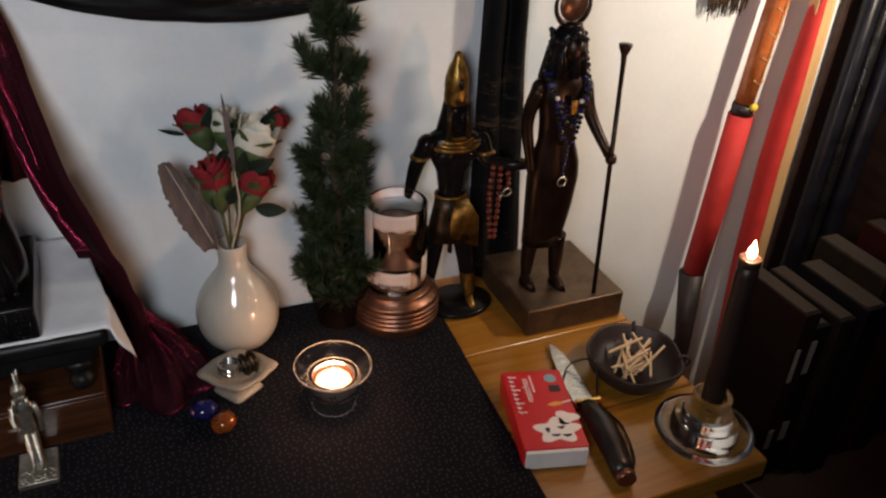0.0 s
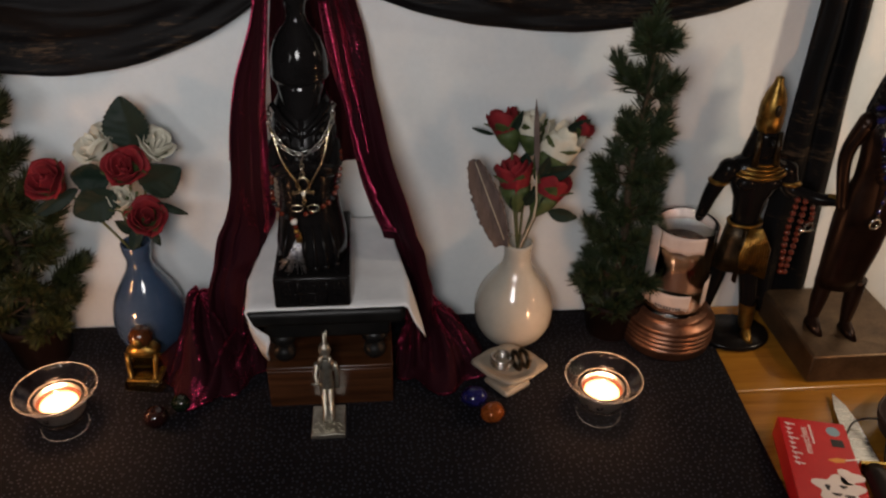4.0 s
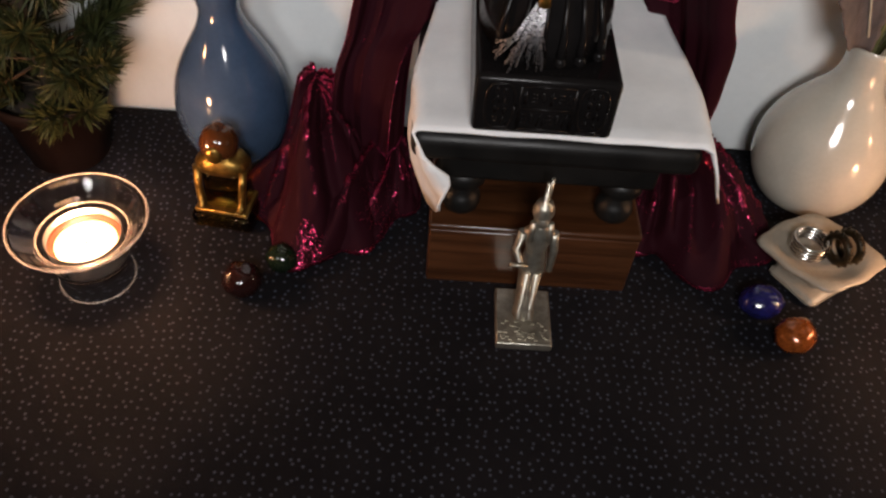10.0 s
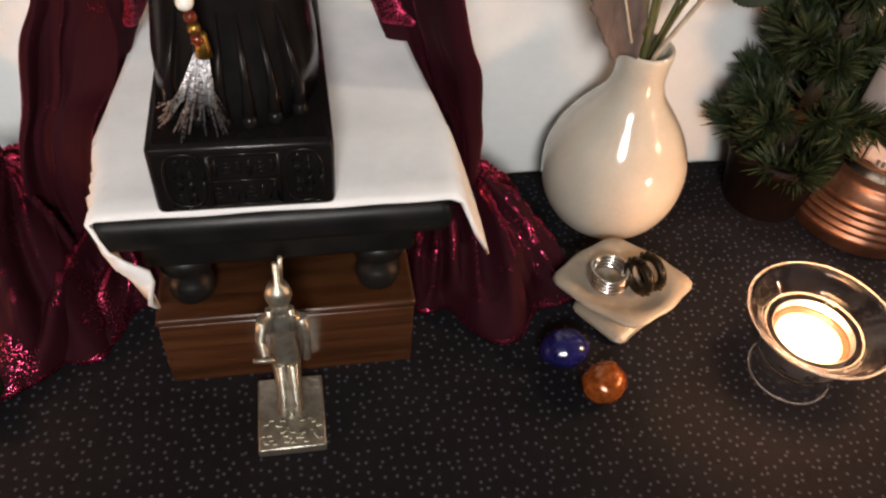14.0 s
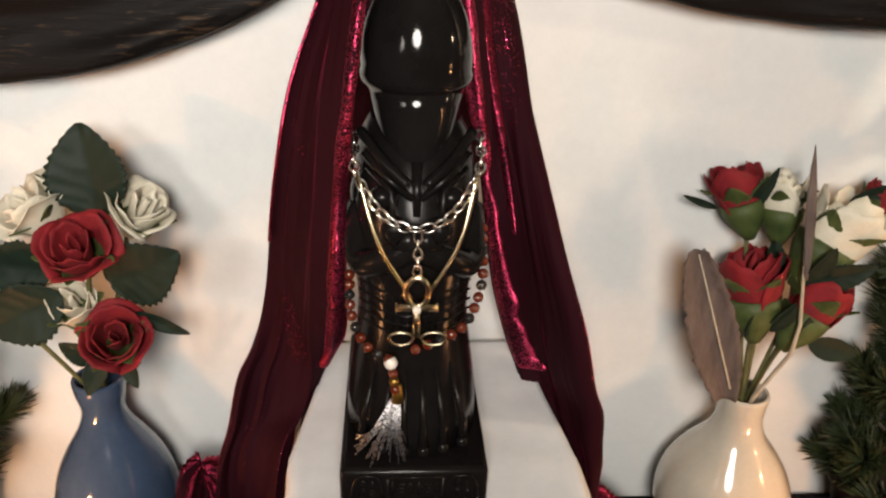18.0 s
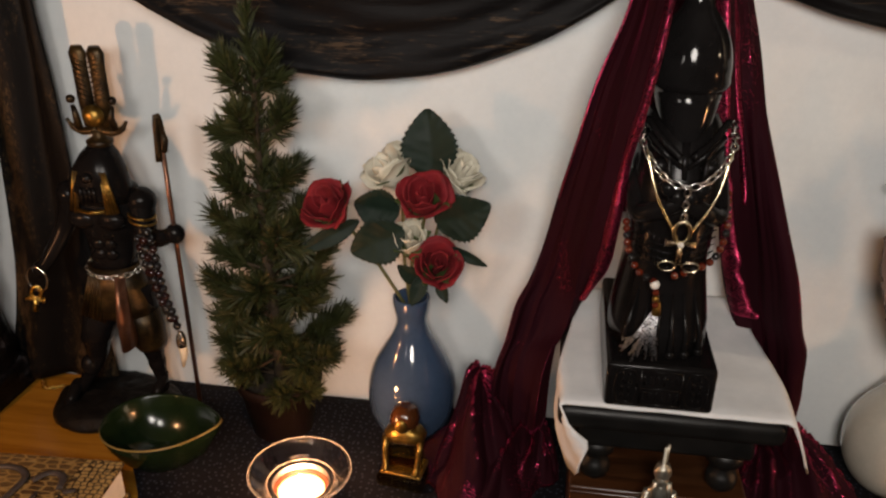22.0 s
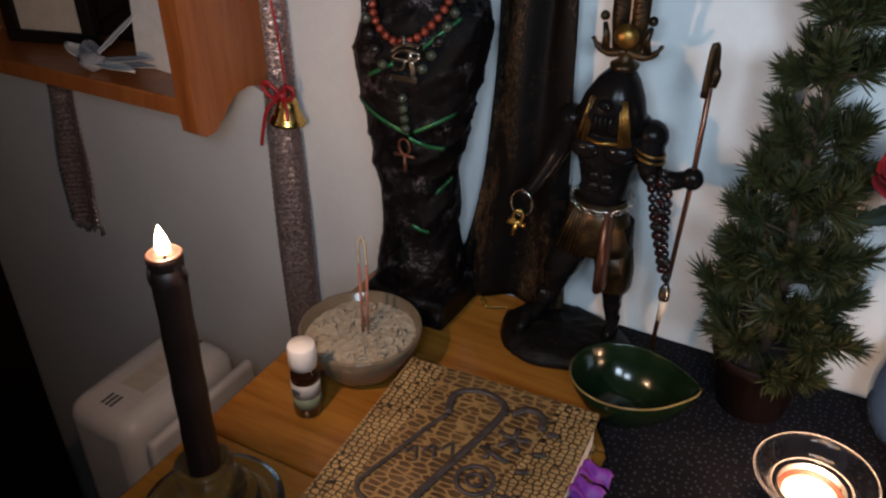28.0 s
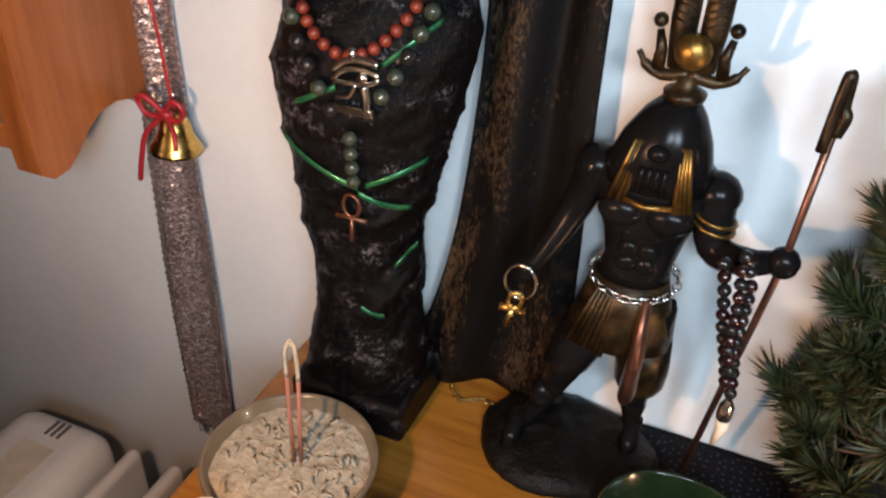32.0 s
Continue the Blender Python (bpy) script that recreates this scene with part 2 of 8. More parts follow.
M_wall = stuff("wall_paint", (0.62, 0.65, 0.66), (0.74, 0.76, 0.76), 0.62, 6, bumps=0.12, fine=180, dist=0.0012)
# Far walls coloured darker than the north wall, painting in an unlit room.
M_room = stuff("unlit_wall_paint", (0.17, 0.15, 0.14), (0.24, 0.21, 0.195), 0.7, 6, bumps=0.12, fine=180, dist=0.0012)


def wood(name, a, b_, c, rough=0.32, along=(3, 40, 40), coat=0.3):
    m, t, b = nodes_of(name)
    g = noisy(t, 2.2, 6, 0.62, along, 0.6)
    fine = noisy(t, 9, 4, 0.7, (along[0] * 2, along[1] * 3, along[2] * 3))
    add = t.nodes.new("ShaderNodeMath")
    add.operation = "MULTIPLY_ADD"
    add.inputs[1].default_value = 0.3
    t.links.new(fine, add.inputs[0]), t.links.new(g, add.inputs[2])
    info = t.nodes.new("ShaderNodeObjectInfo")
    sh = t.nodes.new("ShaderNodeMath")
    sh.operation = "MULTIPLY_ADD"
    sh.inputs[1].default_value, = 0.1,
    t.links.new(info.outputs["Random"], sh.inputs[0]), t.links.new(add.outputs[0], sh.inputs[2])
    t.links.new(ramp(t, sh.outputs[0], [(0.42, a), (0.65, b_), (0.88, c)]).outputs["Color"], b.inputs["Base Color"])
    b.inputs["Roughness"].default_value, b.inputs["Coat Weight"].default_value, b.inputs["Coat Roughness"].default_value = rough, coat, 0.18
    bump(t, b, add.outputs[0], 0.12, 0.0006)
    return m


M_table = wood("varnished_pine", (0.135, 0.051, 0.006), (0.26, 0.110, 0.013), (0.33, 0.152, 0.021), 0.26)
M_shelf = wood("orange_pine", (0.19, 0.058, 0.012), (0.27, 0.090, 0.021), (0.32, 0.118, 0.031), 0.4, (40, 40, 3))
M_walnut = wood("dark_walnut", (0.012, 0.0045, 0.002), (0.040, 0.0145, 0.0055), (0.080, 0.030, 0.012), 0.30, (4, 60, 60))
M_dark = stuff("dark_cupboard", (0.007, 0.0045, 0.0035), (0.013, 0.008, 0.006), 0.6, 12, spec=0.2)
M_blackwood = stuff("black_painted_wood", (0.0035, 0.0035, 0.0035), (0.009, 0.0085, 0.008), 0.42, 40, bumps=0.3, fine=600, spec=0.3)


def dotted():
    """Near-black cotton printed with small pale blossoms."""
    m, t, b = nodes_of("dotted_cotton")
    v = t.nodes.new("ShaderNodeTexVoronoi")
    v.voronoi_dimensions = "2D"
    v.inputs["Scale"].default_value, v.inputs["Randomness"].default_value = 190, 0.75
    t.links.new(coords(t, (1, 1, 0.001)), v.inputs["Vector"])
    weave = noisy(t, 900, 2)
    add = t.nodes.new("ShaderNodeMath")
    add.operation = "MULTIPLY_ADD"
    add.inputs[1].default_value = 0.22
    t.links.new(weave, add.inputs[0]), t.links.new(v.outputs["Distance"], add.inputs[2])
    dots = ramp(t, add.outputs[0], [(0.20, (1, 1, 1)), (0.31, (0, 0, 0))])
    soil = ramp(t, noisy(t, 14, 4), [(0.35, (0.0035, 0.0032, 0.0045)), (0.7, (0.0075, 0.0065, 0.008))])
    mix = t.nodes.new("ShaderNodeMix")
    mix.data_type = "RGBA"
    mix.inputs["B"].default_value = (0.037, 0.041, 0.055, 1)
    t.links.new(dots.outputs["Color"], mix.inputs["Factor"]), t.links.new(soil.outputs["Color"], mix.inputs["A"])
    t.links.new(mix.outputs["Result"], b.inputs["Base Color"])
    b.inputs["Roughness"].default_value = 0.85
    b.inputs["Specular IOR Level"].default_value = 0.12
    bump(t, b, weave, 0.4, 0.0004)
    return m


M_cloth = dotted()


def lame(name, density, grain, sleekness, edge=0.42):
    """Dark maroon pile with metal threads leaning to one flank; bright colour is gathered on fold crests to paint their
    glint.
    """
    m, t, b = nodes_of(name)
    cell = t.nodes.new("ShaderNodeTexVoronoi")
    cell.inputs["Scale"].default_value = grain
    t.links.new(coords(t, (1, 1, 0.6)), cell.inputs["Vector"])
    sep = t.nodes.new("ShaderNodeSeparateColor")
    t.links.new(cell.outputs["Color"], sep.inputs[0])
    patch = noisy(t, 30, 4, 0.65, (1, 1, 0.30))
    bare = t.nodes.new("ShaderNodeMath")
    bare.operation = "MULTIPLY_ADD"
    bare.inputs[1].default_value = 1.3
    t.links.new(patch, bare.inputs[0]), t.links.new(sep.outputs[0], bare.inputs[2])
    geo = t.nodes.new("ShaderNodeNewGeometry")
    # Convex crests get more bright threads, so their glint sits in the colour.
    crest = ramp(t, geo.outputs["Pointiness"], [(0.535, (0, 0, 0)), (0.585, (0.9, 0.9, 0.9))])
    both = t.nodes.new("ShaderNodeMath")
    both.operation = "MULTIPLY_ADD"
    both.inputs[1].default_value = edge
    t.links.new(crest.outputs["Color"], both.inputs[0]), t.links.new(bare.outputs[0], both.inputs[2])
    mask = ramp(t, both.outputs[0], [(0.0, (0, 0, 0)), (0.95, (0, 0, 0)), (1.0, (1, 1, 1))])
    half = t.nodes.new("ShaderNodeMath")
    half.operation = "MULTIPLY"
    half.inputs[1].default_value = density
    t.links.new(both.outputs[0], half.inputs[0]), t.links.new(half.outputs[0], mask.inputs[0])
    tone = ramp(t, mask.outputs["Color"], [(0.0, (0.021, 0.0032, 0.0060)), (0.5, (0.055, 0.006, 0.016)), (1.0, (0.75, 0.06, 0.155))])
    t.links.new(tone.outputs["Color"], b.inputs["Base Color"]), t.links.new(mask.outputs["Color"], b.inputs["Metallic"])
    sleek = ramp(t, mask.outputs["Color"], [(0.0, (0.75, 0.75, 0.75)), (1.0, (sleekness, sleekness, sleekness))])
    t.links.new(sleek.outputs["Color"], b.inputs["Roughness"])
    b.inputs["Specular IOR Level"].default_value = 0.06
    b.inputs["Sheen Weight"].default_value, b.inputs["Sheen Roughness"].default_value = 0.12, 0.18
    b.inputs["Sheen Tint"].default_value = (1.0, 0.05, 0.20, 1)
    weave = t.nodes.new("ShaderNodeBump")
    weave.inputs["Strength"].default_value, weave.inputs["Distance"].default_value = 0.6, 0.0012
    t.links.new(noisy(t, 75, 4, 0.6, (1, 1, 0.3)), weave.inputs["Height"])
    tilt = t.nodes.new("ShaderNodeVectorMath")
    tilt.operation = "MULTIPLY_ADD"
    tilt.inputs[1].default_value, tilt.inputs[2].default_value = (0.6, 0.4, 0.5), (-0.75, -0.2, 0.05)
    t.links.new(cell.outputs["Color"], tilt.inputs[0])
    lean = t.nodes.new("ShaderNodeVectorMath")
    lean.operation = "MULTIPLY"
    t.links.new(tilt.outputs[0], lean.inputs[0]), t.links.new(mask.outputs["Color"], lean.inputs[1])
    add = t.nodes.new("ShaderNodeVectorMath")
    t.links.new(lean.outputs[0], add.inputs[0]), t.links.new(weave.outputs["Normal"], add.inputs[1])
    unit = t.nodes.new("ShaderNodeVectorMath")
    unit.operation = "NORMALIZE"
    t.links.new(add.outputs[0], unit.inputs[0]), t.links.new(unit.outputs[0], b.inputs["Normal"])
    return m


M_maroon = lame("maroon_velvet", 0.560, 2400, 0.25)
# Same velvet with more painted glint, for the heaps and the strips.
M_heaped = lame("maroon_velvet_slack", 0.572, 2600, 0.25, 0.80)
M_glint_strip = lame("maroon_velvet_glint", 0.76, 3000, 0.38)


def brushed(name, base, shine, cloud, flecks, lo, hi, metal=0.4, rough=0.45, rim=0.4):
    """Dark cloth with broken flecks of a brighter tone in drifts; cloud and flecks: how many to the metre along x, y and z."""
    m, t, b = nodes_of(name)
    drift, fine = noisy(t, 1, 3, 0.6, cloud), noisy(t, 1, 3, 0.75, flecks, 0.6)
    add = t.nodes.new("ShaderNodeMath")
    t.links.new(drift, add.inputs[0]), t.links.new(fine, add.inputs[1])
    k = ramp(t, add.outputs[0], [(0.0, (0, 0, 0)), (lo, (0, 0, 0)), (hi, (1, 1, 1))])
    halve = t.nodes.new("ShaderNodeMath")
    halve.operation = "MULTIPLY"
    halve.inputs[1].default_value = 0.5
    t.links.new(add.outputs[0], halve.inputs[0]), t.links.new(halve.outputs[0], k.inputs[0])
    mix = t.nodes.new("ShaderNodeMix")
    mix.data_type = "RGBA"
    mix.inputs["A"].default_value, mix.inputs["B"].default_value = (*base, 1), (*shine, 1)
    t.links.new(k.outputs["Color"], mix.inputs["Factor"]), t.links.new(mix.outputs["Result"], b.inputs["Base Color"])
    met = t.nodes.new("ShaderNodeMath")
    met.operation = "MULTIPLY"
    met.inputs[1].default_value = metal
    t.links.new(k.outputs["Color"], met.inputs[0]), t.links.new(met.outputs[0], b.inputs["Metallic"])
    b.inputs["Roughness"].default_value, b.inputs["Specular IOR Level"].default_value = rough, 0.12
    bump(t, b, fine, rim, 0.0012)
    return m


M_swag = brushed("black_voile", (0.0040, 0.0034, 0.0036), (0.080, 0.050, 0.030), (6, 6, 34), (60, 60, 520), 0.555, 0.66, 0.3, 0.55)
M_tail = brushed("black_gold_voile", (0.0042, 0.0036, 0.0034), (0.080, 0.051, 0.027), (36, 20, 9), (520, 200, 210), 0.540, 0.64, 0.3, 0.55)
# On this velvet the pale flecks are painted glints of the crushed nap.
M_blackvelvet = brushed("black_crushed_velvet", (0.0030, 0.0026, 0.0030), (0.20, 0.185, 0.205), (38, 38, 60), (560, 560, 480), 0.575, 0.655, 0.6, 0.28, 1.0)
M_linen = stuff("white_cotton", (0.66, 0.67, 0.68), (0.78, 0.78, 0.78), 0.8, 50, bumps=0.35, fine=1500)
M_white_glaze = stuff("cream_glaze", (0.46, 0.41, 0.34), (0.55, 0.50, 0.42), 0.12, 30, bumps=0.03, coat=0.6, rvar=0.04)
M_blue_glaze = stuff("slate_blue_glaze", (0.032, 0.056, 0.100), (0.052, 0.084, 0.145), 0.1, 30, bumps=0.03, coat=0.6, rvar=0.04)
M_green_glaze = stuff("dark_green_glaze", (0.004, 0.009, 0.003), (0.010, 0.020, 0.007), 0.16, 45, bumps=0.05, coat=0.15, rvar=0.06)
M_glass = glass("clear_glass", haze=0.0, rough=0.006)
# Warm haze stands for flame light piped to the edges of clear glass.
M_glass_edge = glass("light_piping_edge", (1.0, 0.90, 0.82), rough=0.05, haze=0.11)
# Grey tint of both stands for dark reflections in thick clear glass.
M_greyglass = glass("clear_grey_pressed_glass", (0.55, 0.57, 0.60), rough=0.01)
M_smoke = glass("grey_pressed_glass", (0.52, 0.53, 0.55), rough=0.01)
M_wax = stuff("black_wax", (0.012, 0.0060, 0.0045), (0.024, 0.0125, 0.010), 0.45, 60, bumps=0.2)
M_flame = glow("candle_flame", (1.0, 0.66, 0.34), 40)
# Wax gets its own emission in place of flame light soaking through it.
M_melt = glow("lit_wax", (1.0, 0.62, 0.36), 3.0)
M_tintedwax = stuff("flame_tinted_wax", (0.10, 0.030, 0.016), (0.17, 0.055, 0.030), 0.35, 60, bumps=0.05)
M_alu = stuff("thin_aluminium", (0.55, 0.5, 0.46), (0.75, 0.72, 0.68), 0.3, 90, metal=1.0)
M_wick = stuff("burnt_wick", (0.01, 0.008, 0.006), (0.03, 0.02, 0.015), 0.9, 300)
M_bark = stuff("pine_bark", (0.025, 0.015, 0.008), (0.07, 0.042, 0.022), 0.85, 90, bumps=0.6)
M_needle = stuff("pine_needles", (0.008, 0.017, 0.006), (0.029, 0.044, 0.015), 0.55, 25, bumps=0)
M_needle2 = stuff("bleached_pine_needles", (0.011, 0.017, 0.004), (0.044, 0.047, 0.012), 0.55, 18, bumps=0)
M_pot = stuff("dark_red_pot", (0.004, 0.002, 0.0016), (0.010, 0.0045, 0.0036), 0.6, 30, spec=0.12)
M_soil = stuff("dark_soil", (0.012, 0.008, 0.006), (0.04, 0.028, 0.018), 0.95, 150, bumps=0.8, dist=0.003)
M_red = stuff("red_silk_petal", (0.10, 0.003, 0.006), (0.27, 0.009, 0.015), 0.8, 60, bumps=0.4, fine=900)
M_cream = stuff("cream_silk_petal", (0.52, 0.48, 0.37), (0.70, 0.66, 0.55), 0.65, 60, bumps=0.4, fine=900)
M_leaf = stuff("dark_silk_leaf", (0.005, 0.012, 0.008), (0.014, 0.026, 0.017), 0.55, 70, bumps=0.2, fine=900, spec=0.2)
M_sepal = stuff("olive_sepal", (0.022, 0.040, 0.010), (0.075, 0.100, 0.028), 0.6, 90)
M_stem = stuff("green_stem", (0.05, 0.055, 0.018), (0.13, 0.12, 0.045), 0.6, 90)
M_dry = stuff("pale_dry_stem", (0.30, 0.24, 0.17), (0.5, 0.43, 0.33), 0.7, 90)
M_black = stuff("black_resin", (0.0042, 0.0038, 0.0038), (0.0085, 0.0075, 0.0075), 0.22, 40, bumps=0.05, fine=300, rvar=0.05, spec=0.13)
M_palegold = stuff("pale_gold", (0.40, 0.32, 0.20), (0.72, 0.62, 0.44), 0.25, 90, metal=1.0, bumps=0.2)
M_lurex = stuff("silver_lurex", (0.10, 0.10, 0.11), (0.72, 0.70, 0.72), 0.28, 900, metal=0.8, bumps=0.4, fine=1800)
M_jet = stuff("polished_black_resin", (0.005, 0.0045, 0.0045), (0.010, 0.009, 0.009), 0.09, 40, bumps=0.02, fine=200, rvar=0.03, spec=0.28)
M_bronze_base = stuff("rubbed_bronze", (0.06, 0.038, 0.024), (0.15, 0.10, 0.06), 0.40, 50, metal=0.75, bumps=0.15)
M_bronze = stuff("dark_bronze", (0.010, 0.005, 0.0035), (0.029, 0.014, 0.009), 0.34, 60, metal=0.65, bumps=0.12)
M_gold = stuff("antique_gold", (0.07, 0.038, 0.009), (0.36, 0.21, 0.05), 0.36, 120, metal=0.9, bumps=0.4)
M_oldgold = stuff("rubbed_gold", (0.006, 0.004, 0.0025), (0.085, 0.050, 0.017), 0.40, 70, metal=0.6, bumps=0.5, mid=(0.024, 0.015, 0.006))
M_silver = stuff("bright_silver", (0.55, 0.53, 0.5), (0.8, 0.78, 0.74), 0.2, 90, metal=1.0, bumps=0.1)
M_pewter = stuff("pewter", (0.24, 0.225, 0.185), (0.50, 0.47, 0.40), 0.36, 160, metal=0.85, bumps=0.5)
M_chain = stuff("pale_gold_chain", (0.55, 0.45, 0.28), (0.78, 0.68, 0.45), 0.22, 90, metal=1.0, bumps=0.1)
M_copper = stuff("copper_brown", (0.09, 0.042, 0.028), (0.24, 0.115, 0.07), 0.36, 80, metal=0.8, bumps=0.2)
M_carnelian = stuff("carnelian", (0.035, 0.005, 0.002), (0.12, 0.017, 0.006), 0.14, 200, coat=0.4)
M_redwood = stuff("orange_wood_bead", (0.075, 0.012, 0.006), (0.16, 0.028, 0.013), 0.35, 200)
M_blackbead = stuff("black_bead", (0.006, 0.006, 0.006), (0.016, 0.014, 0.014), 0.16, 200)
M_jade = stuff("moss_agate", (0.006, 0.010, 0.006), (0.055, 0.065, 0.048), 0.12, 240, coat=0.3)
M_lapis = stuff("lapis", (0.004, 0.004, 0.03), (0.010, 0.011, 0.085), 0.14, 200, coat=0.4)
M_pearl = stuff("pearl", (0.6, 0.56, 0.5), (0.75, 0.72, 0.66), 0.2, 100, coat=0.5)
M_tooth = stuff("ivory_tooth", (0.55, 0.46, 0.32), (0.78, 0.7, 0.55), 0.35, 60)
M_ribbon = stuff("green_ribbon", (0.012, 0.066, 0.025), (0.038, 0.165, 0.066), 0.25, 60, metal=0.4, bumps=0.1)
M_redribbon = stuff("red_ribbon", (0.25, 0.012, 0.016), (0.42, 0.02, 0.03), 0.45, 60)
M_brass = stuff("polished_brass", (0.48, 0.32, 0.08), (0.68, 0.48, 0.15), 0.27, 60, metal=1.0, bumps=0.04)
M_white = stuff("white_plastic", (0.66, 0.66, 0.65), (0.78, 0.78, 0.77), 0.4, 30, bumps=0.04)
M_heater = stuff("cream_enamel", (0.50, 0.49, 0.47), (0.62, 0.61, 0.59), 0.22, 14, bumps=0.04, coat=0.4)
M_paper = stuff("white_paper", (0.64, 0.63, 0.60), (0.76, 0.75, 0.72), 0.8, 70, bumps=0.08)
M_ink = stuff("grey_ink", (0.05, 0.05, 0.055), (0.09, 0.09, 0.095), 0.8, 90, bumps=0)
M_ash = stuff("pale_ash", (0.25, 0.225, 0.165), (0.48, 0.44, 0.345), 0.95, 160, bumps=0.9, dist=0.003)

# ---- the room ----
FLOOR_LEVEL = 0.0


def wall(name, lo, hi, material, label):
    bm = B()
    block(bm, lo, hi)
    return tagged(mesh(name, bm, material), label, "wall", kind="structure")


wall("wall_north", (-1.9, WALL, 0), (1.9, WALL + 0.12, 2.5), M_wall, "cool white painted plaster wall behind the altar")
wall("wall_south", (-1.9, -2.32, 0), (1.9, -2.2, 2.5), M_room, "plain unseen wall closing the room, coloured dark as if unlit")
wall("wall_west", (-2.02, -2.32, 0), (-1.9, WALL + 0.12, 2.5), M_room, "plain unseen side wall, coloured dark as if unlit")
wall("wall_east", (1.9, -2.32, 0), (2.02, WALL + 0.12, 2.5), M_room, "plain unseen side wall, coloured dark as if unlit")
M_carpet = stuff("grey_brown_carpet", (0.05, 0.04, 0.034), (0.11, 0.09, 0.075), 0.95, 60, bumps=0.8)
bm = B()
block(bm, (-2.02, -2.32, -0.1), (2.02, WALL + 0.12, 0))
tagged(mesh("floor", bm, M_carpet), "dim grey-brown carpeted floor", "floor", kind="structure")
bm = B()
block(bm, (-2.02, -2.32, 2.5), (2.02, WALL + 0.12, 2.6))
tagged(mesh("ceiling", bm, M_wall), "plain white ceiling", "ceiling", kind="structure")

# the sideboard that carries the altar
LEFT, RIGHT, FRONT, BACK = -0.772, 0.463, 0.376, WALL - 0.002
table = thing("sideboard", (0, 0, 0), "honey-varnished pine sideboard standing against the white wall", "sideboard")
bm = B()
block(bm, (LEFT + 0.02, FRONT + 0.025, 0.0), (RIGHT - 0.02, BACK, 0.726), 0.004)
part("carcass", bm, M_table, table)
edges = [FRONT, 0.487, 0.6015, BACK]
for a, b in zip(edges, edges[1:]):
    bm = B()
    block(bm, (LEFT, a + 0.0006, 0.728), (RIGHT, b - 0.0006, TOP), 0.0022)
    part("plank", bm, M_table, table)
for k, (z0, z1) in enumerate(((0.06, 0.26), (0.27, 0.47), (0.48, 0.70))):
    for x0, x1 in ((LEFT + 0.03, -0.16), (-0.15, RIGHT - 0.03)):
        bm = B()
        block(bm, (x0, FRONT + 0.010, z0), (x1, FRONT + 0.026, z1), 0.004)
        drawer = part("drawer", bm, M_table, table)
        bm = B()
        lathe(bm, [(0, 0), (0.012, 0.002), (0.014, 0.009), (0.007, 0.017), (0.006, 0.024)], 20)
        bmesh.ops.transform(bm, matrix=pose((x0 + x1) / 2, FRONT - 0.012, (z0 + z1) / 2, -90), verts=bm.verts)
        part("knob", bm, M_table, drawer)

# the dotted cloth, lying over the top and hanging down in front
def cloth_point(u, v):
    # v from the wall to the front edge and down
    depth = 1.0 - v
    if v < 0.75:
        y = BACK - 0.003 - (v / 0.75) * (BACK - FRONT + 0.003)
        z = TOP + 0.0022
    else:
        y = FRONT - 0.003 - 0.006 * math.sin((v - 0.75) * 8)
        z = TOP + 0.001 - (v - 0.75) / 0.25 * 0.20
    left = -0.60 + max(0.0, min(1.0, (BACK - y) / 0.15)) * 0.10
    right = 0.270 - 0.06 * (BACK - y)
    x = left + u * (right - left)
    z += 0.0009 * max(0, noise.noise((x * 9, y * 9, 1.7)))
    if v > 0.75:
        y -= 0.006 * (v - 0.75) * 4 * (1 + math.sin(x * 34))
    return x, y, z


bm = B()
sheet(bm, cloth_point, 120, 60, 0.0012)
tagged(mesh("altar_cloth", bm, M_cloth), "black cotton cloth sprinkled with tiny pale blossoms, spread over the sideboard", "cloth")
CLOTH = TOP + 0.003

# dark wardrobe beyond the shelf
wardrobe = thing("wardrobe", (-1.66, 0.45, 0), "very dark wooden wardrobe in the shadowed corner", "wardrobe")
bm = B()
block(bm, (-0.22, -0.30, 0.0), (0.235, 0.29, 1.95), 0.005)
part("body", bm, M_dark, wardrobe)
for s in (-1, 1):
    bm = B()
    block(bm, (s * 0.11 - 0.104, -0.318, 0.08), (s * 0.11 + 0.104, -0.30, 1.9), 0.004)
    part("door", bm, M_dark, wardrobe)

# ---- draped cloth on the wall ----
def swag(name, x0, x1, mid, low, bow, top, label):
    """A bow of gathered cloth on the wall, lowest at mid; bow: how fast its lower edge climbs to both sides."""
    bm = B()

    def fn(u, v):
        x = x0 + u * (x1 - x0)
        bottom = low + bow * (x - mid) ** 2 + 0.0012 * noise.noise((x * 30, 0, 8))
        sag = max(0.0, 1 - (2 * u - 1) ** 2)
        z = bottom + (top - bottom) * v ** 1.15
        line = v * 26 + 7 * (x - mid) ** 2 * bow + 2.4 * noise.noise((x * 5, v * 4, 3))
        fold = 0.0085 * (1 - abs(math.sin(line * 0.5)) ** 0.6) + 0.004 * noise.noise((x * 16, v * 22, 9))
        roll = -0.010 * max(0.0, 1 - v / 0.05) ** 2
        y = WALL - 0.016 - 0.016 * sag * (1 - v) - fold - roll
        return x, min(y, WALL - 0.004), z
    sheet(bm, fn, 90, 110, 0.0015)
    return tagged(mesh(name, bm, M_swag), label, "drape")


swag("wall_drape", -0.668, -0.150, -0.355, 1.040, 1.95, 1.36, "black cloth swag with faint gold brushing, pinned to the wall")
swag("wall_drape", -0.130, 0.372, 0.085, 1.0745, 1.0, 1.36, "black cloth swag with faint gold brushing, pinned to the wall")


